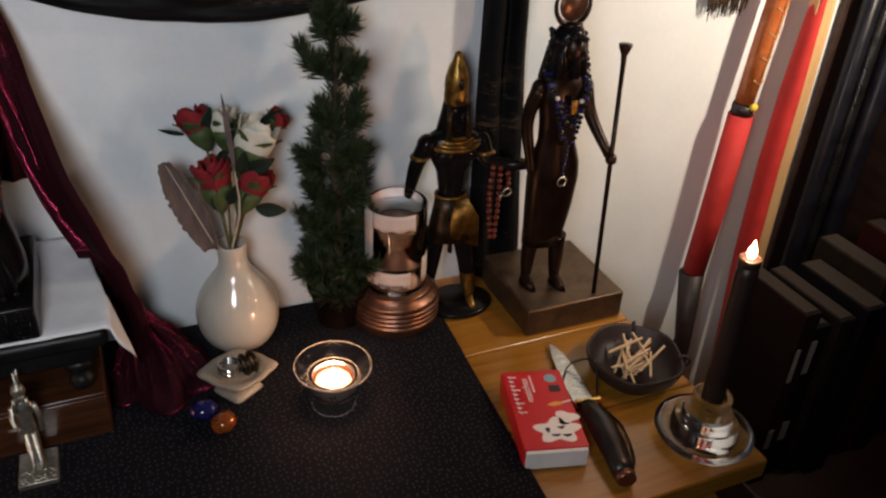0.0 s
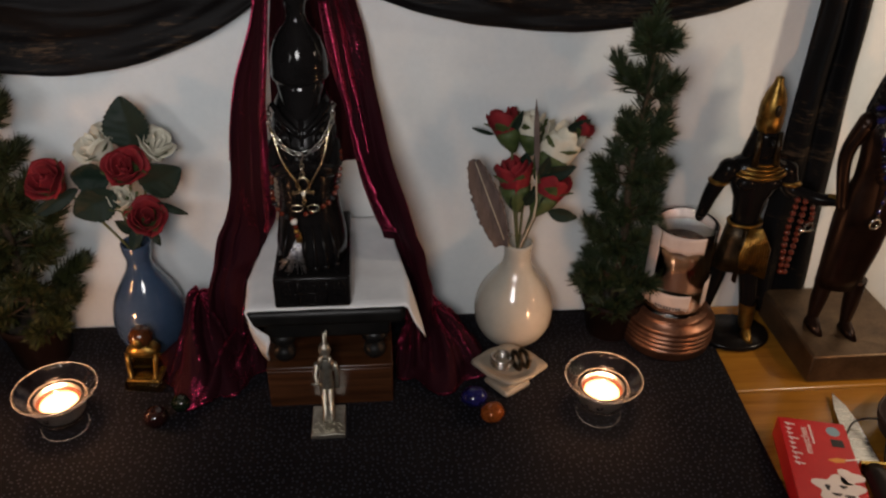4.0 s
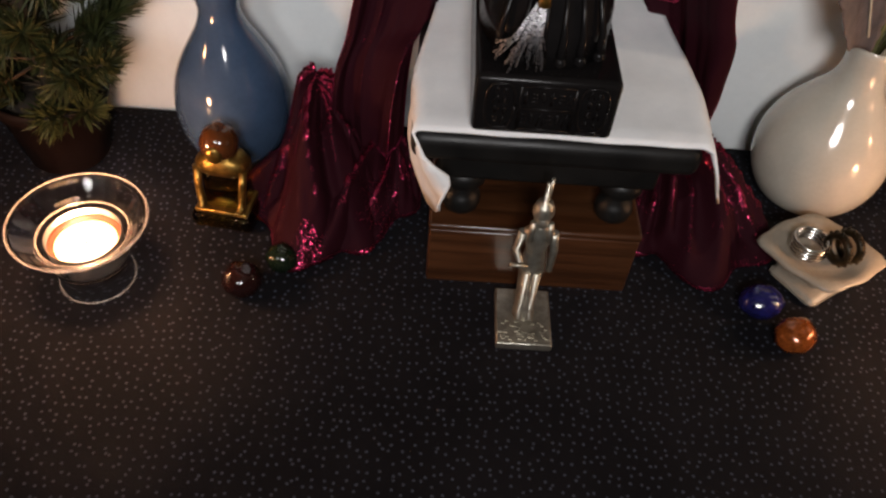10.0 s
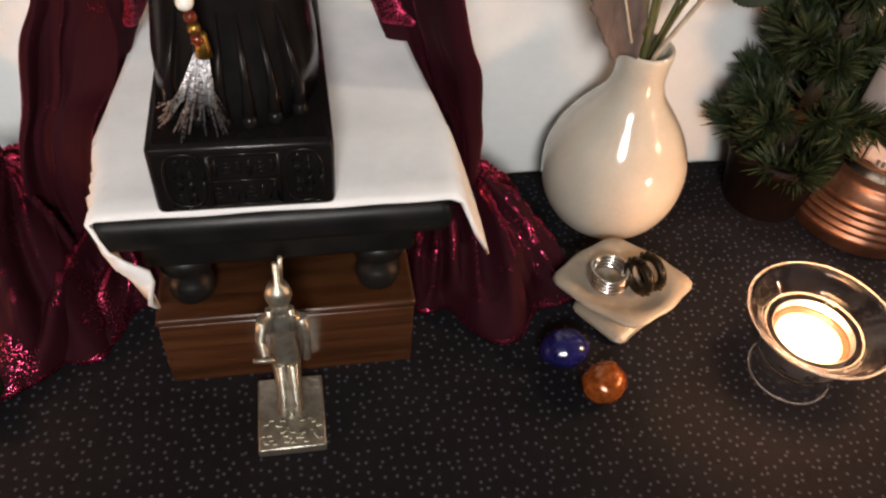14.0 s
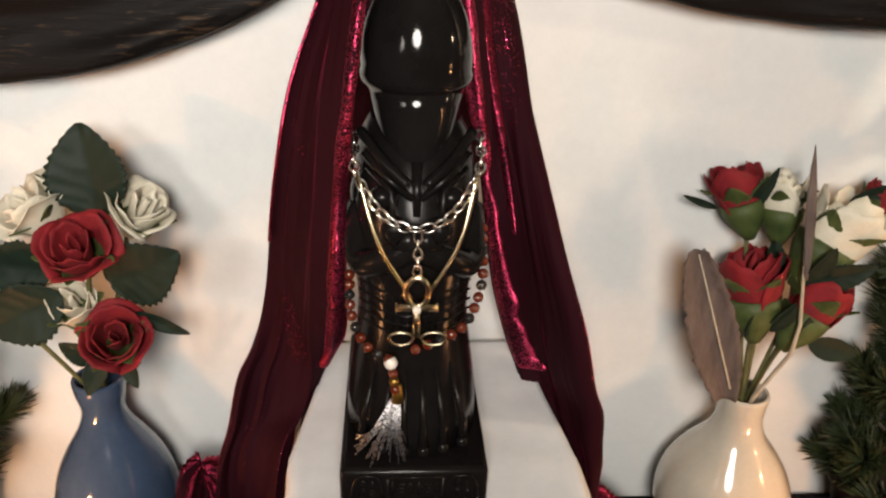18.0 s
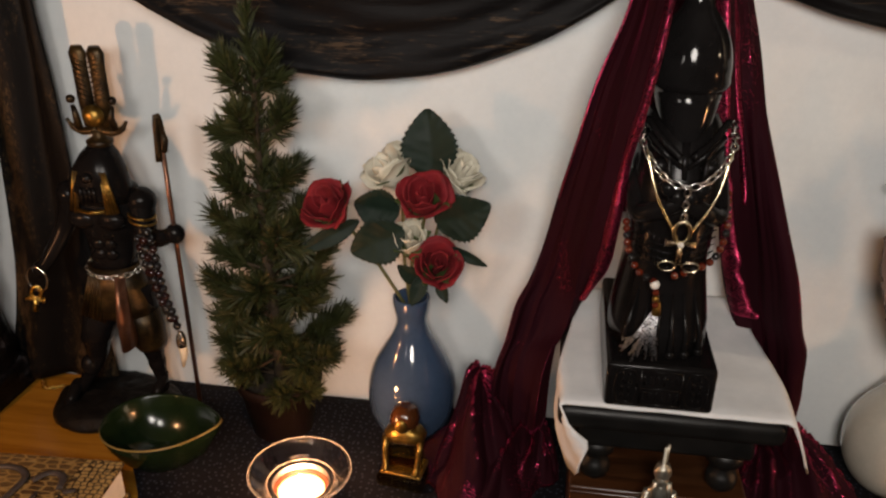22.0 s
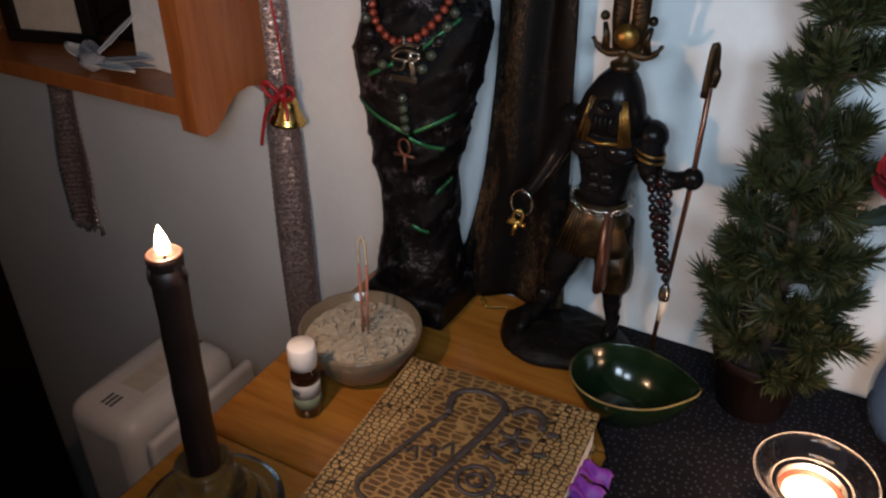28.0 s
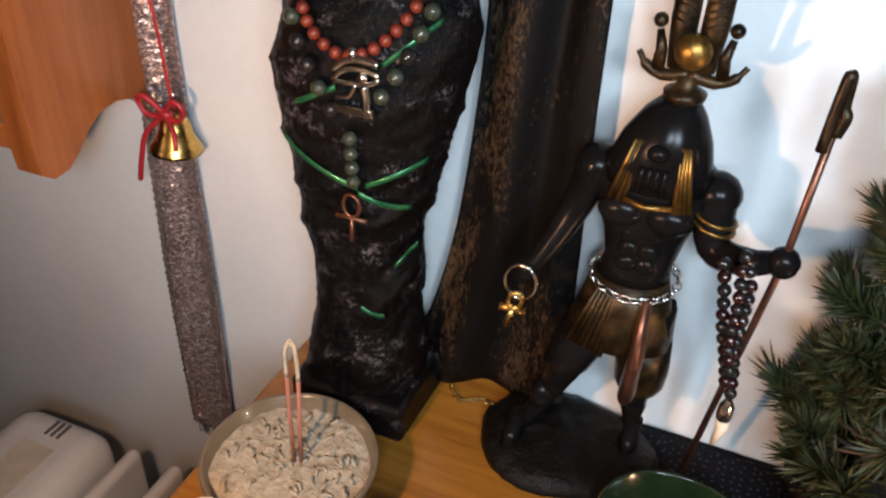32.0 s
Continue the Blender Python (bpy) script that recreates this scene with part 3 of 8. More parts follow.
def tail(x_top, x_bot, label, material):
    """The gathered end of the swag hanging to the table; pairs of left and right edge, above and below."""
    bm = B()

    def fn(u, v):
        a = x_top[0] + (x_bot[0] - x_top[0]) * v ** 6
        b = x_top[1] + (x_bot[1] - x_top[1]) * v ** 1.3
        x = a + (b - a) * u
        z = 1.36 - v * (1.36 - TOP - 0.006)
        y = WALL - 0.016 + 0.0055 * math.sin(u * 11 + 2 * v + x_top[0] * 20) + 0.004 * noise.noise((u * 5, v * 6, 2))
        return x, min(y, WALL - 0.003), z
    sheet(bm, fn, 40, 60, 0.0015)
    return tagged(mesh("drape_tail", bm, material), label, "drape")


tail((-0.654, -0.600), (-0.698, -0.586), "gathered end of the black and gold drape reaching the table", M_tail)
tail((0.321, 0.352), (0.322, 0.388), "gathered end of the black drape hanging beside the bronze statue", M_swag)

# ---- the middle of the altar ----
# walnut box
BOX = 0.047
bx = thing("wooden_box", (-0.134, 0.674, CLOTH), "low walnut-brown wooden box under the little black stool", "box")
bm = B()
block(bm, (-0.0575, -0.0665, 0.0), (0.0575, 0.068, BOX - 0.0045), 0.0012)
part("body", bm, M_walnut, bx)
bm = B()
block(bm, (-0.058, -0.067, BOX - 0.0044), (0.058, 0.069, BOX), 0.0016, segments=3)
part("lid", bm, M_walnut, bx)

# black stool on ball feet
st = thing("small_stool", (-0.134, 0.668, CLOTH + BOX), "black-painted wooden stool with turned ball feet, on a box", "stool")
for sx in (-0.0415, 0.0415):
    for sy in (-0.046, 0.045):
        bm = B()
        lathe(bm, [(0, 0), (0.006, 0.0003), (0.0095, 0.004), (0.0105, 0.0085), (0.009, 0.014), (0.0055, 0.017), (0.0075, 0.020), (0.012, 0.024), (0.012, 0.033), (0, 0.033)], 24, (sx, sy, 0))
        part("foot", bm, M_blackwood, st)
bm = B()
block(bm, (-0.056, -0.060, 0.033), (0.056, 0.058, 0.053), 0.003)
part("apron", bm, M_blackwood, st)
bm = B()
block(bm, (-0.0695, -0.0715, 0.0535), (0.0695, 0.071, 0.0705), 0.0062, segments=5)
part("seat", bm, M_blackwood, st)
SEAT = CLOTH + BOX + 0.0705


# white napkin over the stool
def napkin(u, v):
    s, w = 2 * u - 1, v
    half = 0.094 - 0.075 * w if w < 0.3 else 0.0715 - 0.0225 * (w - 0.3)
    x, y = -0.133 + s * half, 0.5985 + w * 0.141
    z = SEAT + 0.0034 + 0.0008 * noise.noise((x * 40, y * 40, 5)) + 0.009 * max(0, w - 0.1) ** 1.3
    over = abs(x + 0.133) - 0.0695
    if w < 0.30 and over > 0:
        near = max(0.0, 1 - w / 0.30)
        if s < 0:
            z -= over * ((1.4 + 2.5 * min(1.0, (1 - near) / 0.3)) if near > 0.7 else 3.9 * (near / 0.7) ** 1.3)
            round_front = max(0.0, 2 * near - 1)
            x = -0.133 - 0.0712 + over * 0.12 + 0.020 * round_front * min(1, over * 60) - (0.0030 * near * (1 + math.sin(w * 55 + 0.6)) + 0.003 * math.sin(over * 260)) * min(1, over * 70)
            y += 0.006 * near * math.sin(over * 240 + 1.0) * (1 - round_front) + over * 0.5 * near * (1 - round_front) - (0.0075 + 0.003 * math.sin(near * 16)) * round_front * min(1, over * 110)
        else:
            z -= over * (1.5 * near ** 1.2 + 0.1)
            x = -0.133 + 0.0712 + over * (0.25 + 0.40 * near)
            y += -0.005 * math.sin(over * 200 + w * 12)
    if w < 0.05:
        z -= (0.05 - w) * 0.03
    return x, y, z


bm = B()
sheet(bm, napkin, 48, 40, 0.0014)
tagged(mesh("napkin", bm, M_linen), "white cotton napkin spread over the black stool, corners hanging", "napkin")

# black mummy-shaped statue with a tall bulbous crown
bm = B()
block(bm, (-0.1765, 0.5965, SEAT + 0.0040), (-0.1115, 0.712, SEAT + 0.0355), 0.003, 0, 3)
z0 = SEAT + 0.0355
FACE = 0.5962
for x in (-0.1645, -0.1230):                                             # two upright oval rims on the plinth's front
    rim = [(x + 0.0066 * math.copysign(abs(math.cos(a)) ** 0.6, math.cos(a)), FACE, SEAT + 0.0205 + 0.0122 * math.copysign(abs(math.sin(a)) ** 0.75, math.sin(a))) for a in (TAU * k / 28 for k in range(29))]
    tube(bm, rim, 0.0008, 6)
    tube(bm, [(x - 0.006, FACE, SEAT + 0.0076), (x + 0.006, FACE, SEAT + 0.0076)], 0.0007, 6)
for q in (0.0082, 0.0196, 0.0318):                                       # ruled panel between them, two rows of worn marks
    tube(bm, [(-0.1558, FACE, SEAT + q), (-0.1316, FACE, SEAT + q)], 0.0008, 6)
for q in (-0.1558, -0.1316):
    tube(bm, [(q, FACE, SEAT + 0.0082), (q, FACE, SEAT + 0.0318)], 0.0008, 6)
def worn_mark(x, z, w, h, kind):
    if kind == 0:
        for s in (-1, 0, 1):
            tube(bm, [(x - w, FACE, z + s * h * 0.6), (x + w, FACE, z + s * h * 0.6)], 0.00055, 5)
    elif kind == 1:
        ball(bm, (x, FACE + 0.0002, z), (w * 0.9, 0.0008, h * 0.8), 0, 12, 8)
    elif kind == 2:
        tube(bm, [(x - w, FACE, z - h), (x + w * 0.3, FACE, z + h), (x + w, FACE, z - h)], 0.0006, 5)
    else:
        tube(bm, [(x, FACE, z - h), (x, FACE, z + h)], [0.0009, 0.0005], 5)
        tube(bm, [(x - w, FACE, z + h * 0.5), (x + w, FACE, z + h * 0.2)], 0.00055, 5)
for row, z in enumerate((0.0140, 0.0258)):
    for k in range(6):
        worn_mark(-0.1535 + 0.0039 * k, SEAT + z, 0.0014, 0.0036, (k * 5 + row * 3 + k // 3) % 4)
for side, x in enumerate((-0.1645, -0.1230)):
    for k, z in enumerate((0.0130, 0.0185, 0.0240, 0.0290)):
        worn_mark(x - 0.0019, SEAT + z, 0.0014, 0.0019, (k * 3 + side) % 4)
        worn_mark(x + 0.0021, SEAT + z - 0.0005, 0.0013, 0.0020, (k + 2 + side * 3) % 4)
SX = -0.1445
block(bm, (SX - 0.012, 0.672, z0 - 0.002), (SX + 0.012, 0.696, 1.05), 0.003)
rows = [(z0 - 0.001, SX, 0.648, 0.0308, 0.044), (0.920, SX, 0.648, 0.0302, 0.040), (0.935, SX, 0.649, 0.0280, 0.036), (0.950, SX, 0.650, 0.0258, 0.0345), (0.964, SX, 0.650, 0.0246, 0.034), (0.978, SX, 0.649, 0.0256, 0.035),
        (0.992, SX, 0.648, 0.0272, 0.0365), (1.004, SX, 0.648, 0.0272, 0.0365), (1.016, SX, 0.649, 0.0266, 0.0345), (1.026, SX, 0.650, 0.0256, 0.0310), (1.034, SX, 0.651, 0.0245, 0.0280), (1.041, SX, 0.652, 0.0228, 0.0250), (1.048, SX, 0.653, 0.0190, 0.0200)]
loft(bm, rows, 48, 0, 0.9)
for k in range(6):                                                        # pleats at the hem, each with a round foot
    x = SX + (k - 2.5) * 0.0088
    y = 0.6055 + 0.0011 * (k - 2.5) ** 2
    tube(bm, [(x, y, z0 + 0.0035), (x, y + 0.0015, z0 + 0.014), (SX + (x - SX) * 0.72, y + 0.0085, z0 + 0.040)], [0.0027, 0.0017, 0.0005], 8)
    ball(bm, (x, y - 0.0004, z0 + 0.0032), (0.0030, 0.0030, 0.0032), 0, 12, 8)
for side in (-1, 1):                                                      # crossed arms, fists on the chest
    tube(bm, spline([(SX + side * 0.0232, 0.640, 1.012), (SX + side * 0.0228, 0.622, 0.996), (SX + side * 0.013, 0.6115, 1.000), (SX - side * 0.007, 0.609, 1.012)], 6), 0.0058, 14)
    ball(bm, (SX + side * 0.0178, 0.643, 1.017), (0.0095, 0.0125, 0.0125), 0, 20, 12)
    ball(bm, (SX + side * 0.0135, 0.6165, 1.0245), (0.0058, 0.0045, 0.0050), 0, 16, 10)
    tube(bm, spline([(SX + side * 0.0225, 0.630, 1.048), (SX + side * 0.0130, 0.6205, 1.038), (SX + side * 0.0030, 0.6150, 1.0300)], 5), 0.0022, 8)
    ball(bm, (SX - side * 0.0085, 0.6085, 1.0145), (0.0058, 0.0050, 0.0056), 0, 14, 8)
    tube(bm, [(SX - side * 0.0085, 0.6045, 1.008), (SX - side * 0.0100, 0.609, 1.030), (SX - side * 0.0195, 0.618, 1.037)], [0.0013, 0.0013, 0.0010], 8)
    tube(bm, [(SX + side * 0.0205, 0.628, 1.040), (SX + side * 0.0110, 0.622, 1.030), (SX + side * 0.0015, 0.6175, 1.0235)], [0.0026, 0.0022, 0.0014], 8)
for k in range(15):                                                       # upright strokes between the ribs of the collar
    q = (k - 7) / 7.5
    tube(bm, [(SX + q * 0.0225, 0.6137 + 0.010 * q * q, 0.990 - 0.004 * (1 - q * q)), (SX + q * 0.0225, 0.6137 + 0.010 * q * q, 0.969 - 0.004 * (1 - q * q))], 0.00035, 5)
for k in range(6):                                                        # ribs of the collar
    tube(bm, [(SX + q * 0.0235, 0.6135 + 0.010 * q * q, 0.990 - 0.0045 * k - 0.004 * (1 - q * q)) for q in (-1, -0.6, -0.2, 0.2, 0.6, 1)], 0.0005, 6)
loft(bm, [(1.030, SX, 0.634, 0.0070, 0.008), (1.036, SX, 0.637, 0.0115, 0.013), (1.046, SX, 0.642, 0.0155, 0.0170), (1.056, SX, 0.646, 0.0182, 0.0192), (1.068, SX, 0.648, 0.0202, 0.0202)], 36, 1, 0.97)
tube(bm, [(SX, 0.626, 1.036), (SX, 0.618, 1.016)], [0.0030, 0.0036], 10)
lathe(bm, [(0.0180, -0.008), (0.0203, -0.002), (0.0219, -0.0005), (0.0228, 0.0012), (0.0230, 0.0032), (0.0224, 0.0050), (0.0226, 0.0085), (0.0225, 0.0120), (0.0216, 0.0180), (0.0200, 0.0240), (0.0175, 0.0300), (0.0142, 0.0355), (0.0106, 0.0400),
           (0.0082, 0.0440), (0.0070, 0.0500), (0.0078, 0.0560), (0.0098, 0.062), (0.0092, 0.070), (0.005, 0.075), (0, 0.076)], 72, (SX, 0.648, 1.064), 1)
tagged(mesh("mummy_statue", bm, [M_black, M_jet]), "glossy black statue of a wrapped figure with a tall bulb-shaped crown", "statue")


# maroon velvet hanging behind the statue and pooling on the table
def hanging(bm, rows, phase, folds=1.8, amp=0.0034):
    """A hanging cloth between two edges; rows: height, then x and y of the inner and of the outer edge."""
    a = spline([(r[1], r[2], r[0]) for r in rows], 10)
    b = spline([(r[3], r[4], r[-1] if len(r) > 5 else r[0]) for r in rows], 10)
    n = len(a) - 1

    def along(pts, v):
        f = v * n
        i = min(int(f), n - 1)
        return pts[i].lerp(pts[i + 1], f - i)

    def fn(u, v):
        p = along(a, v).lerp(along(b, v), u)
        d = (along(b, v) - along(a, v)).normalized()
        out = Vector((-d.y, d.x, 0)).normalized()
        out = -out if out.y > 0 else out
        q = u + 0.10 * noise.noise((u * 2, v * 3.5, phase))
        wave = math.sin(q * folds * TAU * 0.5 + phase) + 0.55 * (1 - 2 * abs(math.sin(q * folds * 3.7 + 1.3 * v + phase * 2)) ** 0.7) + 0.25 * noise.noise((q * 14, v * 5, phase))
        tuck = -1.4 * (max(0, u - 0.93) / 0.07) ** 2 - 1.4 * (max(0, 0.07 - u) / 0.07) ** 2
        p += out * amp * (wave * min(1.0, 6 * u, 6 * (1 - u)) + tuck) * (0.6 + 1.5 * v * v)
        return p.x, min(WALL - 0.004, p.y), max(p.z, CLOTH + 0.002)
    sheet(bm, fn, 80, 110, 0.0012)
    return fn


def hem(bm, fn, v0, v1, edge, wide):
    """A raised strip along a turned-over edge or a fold of a hanging cloth, added to carry painted glint; edge: where
    across it starts, wide: its breadth above, midway and below.
    """
    def turned(u, v):
        w = (wide[0] * (1 - v) ** 2 + wide[1] * 2 * v * (1 - v) + wide[2] * v * v) * (1 + 0.25 * noise.noise((v * 14, edge * 9, 5)))
        x, y, z = fn(edge + w * (u - 0.12), v0 + (v1 - v0) * v)
        return x, y - 0.0016 - 0.0034 * math.sin(math.pi * u) ** 0.7, z
    sheet(bm, turned, 10, 120, 0.0006)


def heap(bm, apex, reach, crest, phase, turns, dome=1.7, depth=1.0):
    """Slack velvet falling from an apex in a fan of sharp folds; reach and crest: angle and the distance or height there."""
    def at(table, a):
        for p, q in zip(table, table[1:]):
            if a <= q[0]:
                f = (a - p[0]) / (q[0] - p[0])
                f = f * f * (3 - 2 * f)
                return p[1] + (q[1] - p[1]) * f
        return table[-1][1]

    def fn(u, v):
        a = reach[0][0] + u * (reach[-1][0] - reach[0][0])
        far = at(reach, a) * (1 + 0.09 * math.sin(a * 0.19 + phase) + 0.10 * noise.noise((a * 0.05, phase, 4)))
        swing = 5.0 * noise.noise((a * 0.03, v * 2.2, phase))
        x = apex[0] + far * v * math.cos(math.radians(a + swing * v))
        y = apex[1] + far * v * math.sin(math.radians(a + swing * v))
        w = (a + swing) * math.radians(1) * turns + 1.6 * noise.noise((a * 0.025, v * 1.3, phase + 2)) + phase
        body = max(0.0, 1 - v ** dome) ** 0.85
        sharp = 1 - abs(math.sin(w)) ** 0.62
        small = 1 - abs(math.sin(w * 2.3 + 2.5 * v)) ** 0.8
        rim = min(1.0, 3.2 * v) * min(1.0, 5 * (1 - v))
        z = at(crest, a) * body * (0.86 + 0.26 * noise.noise((x * 26, y * 26, phase))) + depth * (0.0195 * sharp + 0.0060 * small - 0.010) * rim
        z += 0.0030 * (1 - abs(math.sin(v * 9 + a * 0.05 + phase)) ** 0.5) * rim
        return x, min(WALL - 0.004, y), CLOTH + 0.0014 + max(0.0, z)
    sheet(bm, fn, 190, 60, 0.0010)


vd = thing("velvet_drape", (0, 0, 0), "dark maroon velvet with glinting edges, hanging round the statue", "drape")
bm = B()
left = hanging(bm, [(1.30, -0.152, 0.700, -0.1666, 0.722), (1.18, -0.160, 0.640, -0.1706, 0.690), (1.11, -0.166, 0.612, -0.1806, 0.670), (1.06, -0.172, 0.612, -0.1980, 0.658), (1.02, -0.176, 0.630, -0.2070, 0.660), (0.98, -0.1785, 0.640, -0.2150, 0.680),
             (0.94, -0.1805, 0.660, -0.2220, 0.695), (0.905, -0.184, 0.690, -0.2295, 0.695), (0.887, -0.189, 0.700, -0.2362, 0.688), (0.872, -0.196, 0.695, -0.2422, 0.682, 0.858), (0.862, -0.2050, 0.680, -0.2493, 0.676, 0.838),
             (0.835, -0.2090, 0.672, -0.2523, 0.672, 0.815), (0.800, -0.2110, 0.668, -0.2503, 0.672, 0.785)], 0.4)
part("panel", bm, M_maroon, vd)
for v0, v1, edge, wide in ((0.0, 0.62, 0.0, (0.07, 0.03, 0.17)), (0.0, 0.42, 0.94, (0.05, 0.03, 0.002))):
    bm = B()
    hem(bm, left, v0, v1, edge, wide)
    part("hem", bm, M_glint_strip, vd, "raised velvet strip with its glint put into the colour")
bm = B()
right = hanging(bm, [(1.30, -0.138, 0.720, -0.1242, 0.738), (1.18, -0.132, 0.705, -0.1123, 0.736), (1.12, -0.1255, 0.690, -0.1048, 0.734), (1.07, -0.1195, 0.690, -0.0915, 0.722), (1.02, -0.1130, 0.697, -0.0840, 0.690), (0.98, -0.1075, 0.702, -0.0760, 0.662),
             (0.94, -0.1010, 0.710, -0.0635, 0.653), (0.905, -0.0915, 0.716, -0.0550, 0.655), (0.887, -0.085, 0.716, -0.0490, 0.657), (0.872, -0.0780, 0.705, -0.0455, 0.662, 0.860), (0.862, -0.0690, 0.690, -0.0400, 0.670, 0.838),
             (0.835, -0.0640, 0.680, -0.0360, 0.674, 0.815), (0.800, -0.0620, 0.676, -0.0340, 0.676, 0.785)], 2.2)
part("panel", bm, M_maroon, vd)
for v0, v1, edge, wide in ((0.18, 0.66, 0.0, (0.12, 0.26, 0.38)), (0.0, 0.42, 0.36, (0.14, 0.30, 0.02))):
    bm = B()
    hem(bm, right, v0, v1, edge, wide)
    part("hem", bm, M_glint_strip, vd, "raised velvet strip with its glint put into the colour")
bm = B()
hanging(bm, [(1.30, -0.170, 0.7405, -0.118, 0.7405), (1.15, -0.168, 0.7405, -0.122, 0.7405), (1.05, -0.178, 0.7405, -0.110, 0.7405), (0.945, -0.182, 0.7405, -0.104, 0.7405)], 1.1, 5, 0.0015)
part("panel", bm, M_maroon, vd)
bm = B()
heap(bm, (-0.222, 0.698), [(95, 0.040), (140, 0.050), (180, 0.062), (205, 0.086), (225, 0.096), (245, 0.088), (262, 0.068), (280, 0.050), (320, 0.034)],
     [(95, 0.070), (150, 0.075), (185, 0.072), (212, 0.066), (240, 0.060), (280, 0.050), (320, 0.050)], 0.3, 5.6)
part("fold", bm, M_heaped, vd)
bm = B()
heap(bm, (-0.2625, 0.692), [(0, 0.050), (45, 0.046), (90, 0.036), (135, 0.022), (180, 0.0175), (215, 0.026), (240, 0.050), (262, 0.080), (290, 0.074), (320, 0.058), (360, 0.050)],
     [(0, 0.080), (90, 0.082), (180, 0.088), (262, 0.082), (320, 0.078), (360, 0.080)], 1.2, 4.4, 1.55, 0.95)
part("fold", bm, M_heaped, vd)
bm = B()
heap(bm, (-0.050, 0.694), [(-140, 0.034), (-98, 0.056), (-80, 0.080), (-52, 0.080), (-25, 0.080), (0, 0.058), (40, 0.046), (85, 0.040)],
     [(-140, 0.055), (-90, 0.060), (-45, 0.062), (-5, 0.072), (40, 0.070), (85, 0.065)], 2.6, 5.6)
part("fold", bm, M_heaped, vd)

# jewellery on the statue
def chain(name, pts, size, material, parent, label=""):
    """Links along a line, each an object of its own on one mesh, turned a quarter from the last."""
    line = spline(pts, 14)
    run, step, flip, data = 0.0, size * 1.35, 0, None
    prev = line[0]
    for p in line[1:]:
        run += (p - prev).length
        if run >= step:
            d = (p - prev).normalized()
            u, w = frame_at(d)
            side, up = (u, w) if flip else (w, -u)
            if data is None:
                bm = B()
                tube(bm, [(size * math.cos(TAU * k / 12), size * 0.62 * math.sin(TAU * k / 12), 0) for k in range(12)], size * 0.2, 6, closed=True)
                ob = part(name, bm, material, parent, label)
                data = ob.data
            else:
                ob = new(name, data)
                ob.parent = parent
            ob.matrix_basis = Matrix.Translation(p) @ Matrix((d, side, up)).transposed().to_4x4()
            run, flip = 0.0, 1 - flip
        prev = p


def ankh(bm, c, h, t, mat=0, turn=None):
    turn = turn or Matrix()
    c = Vector(c)

    def at(x, z):
        return c + turn @ Vector((x * h, 0, z * h))
    tube(bm, [at(0.17 * math.sin(a), 0.26 + 0.24 * math.cos(a)) for a in [TAU * k / 16 for k in range(16)]], t, 6, mat, True)
    tube(bm, [at(0, 0.02), at(0, -0.5)], [t, t * 1.5], 6, mat)
    tube(bm, [at(-0.32, 0.0), at(0, 0.0), at(0.32, 0.0)], [t * 1.5, t, t * 1.5], 6, mat)


nk = thing("necklace", (SX, 0.606, 1.0), "silver chain necklace with a jewelled ankh pendant, hung on the statue", "necklace")
chain("link", [(-0.0250, 0.028, 0.046), (-0.0235, 0.008, 0.036), (-0.013, -0.004, 0.0235), (0.0, -0.008, 0.0195), (0.013, -0.004, 0.0240), (0.0235, 0.008, 0.037), (0.0250, 0.028, 0.046)], 0.0031, M_silver, nk)
chain("drop_link", [(0, -0.008, 0.020), (0, -0.0085, 0.010), (0, -0.009, 0.0)], 0.0026, M_silver, nk)
bm = B()
tube(bm, spline([(-0.0225, 0.004, 0.036), (-0.015, -0.004, 0.012), (-0.002, -0.007, -0.011)], 6), 0.0009, 6)
tube(bm, spline([(0.0225, 0.004, 0.037), (0.016, -0.004, 0.012), (0.003, -0.007, -0.011)], 6), 0.0009, 6)
part("cord", bm, M_chain, nk, "pale gold snake cord")
bm = B()
ankh(bm, (0.0, -0.0095, -0.013), 0.026, 0.0013)
tube(bm, [(-0.006 + 0.0048 * math.cos(a), -0.010, -0.027 + 0.003 * math.sin(a)) for a in [TAU * k / 12 for k in range(12)]], 0.0007, 5, 0, True)
tube(bm, [(0.007 + 0.0048 * math.cos(a), -0.010, -0.027 + 0.003 * math.sin(a)) for a in [TAU * k / 12 for k in range(12)]], 0.0007, 5, 0, True)
pend = part("pendant", bm, M_palegold, nk)
bm = B()
ball(bm, (0, -0.0115, -0.013), 0.0018, 0, 10, 6)
part("jewel", bm, M_pearl, pend)


def beads(parent, pts, r, mats, gap=1.02, name="bead", limit=60):
    line, run, k, prev = spline(pts, 24), 0.0, 0, None
    data = {}
    for p in line:
        if prev is None or (p - prev).length >= 2 * r * gap:
            m = mats[k % len(mats)]
            if m.name not in data:
                bm = B()
                ball(bm, (0, 0, 0), r, 0, 10, 7)
                ob = part(name, bm, m, parent)
                data[m.name] = ob.data
            else:
                ob = new(name, data[m.name])
                ob.parent = parent
            ob.location = p
            prev, k = p, k + 1
            if k > limit:
                break


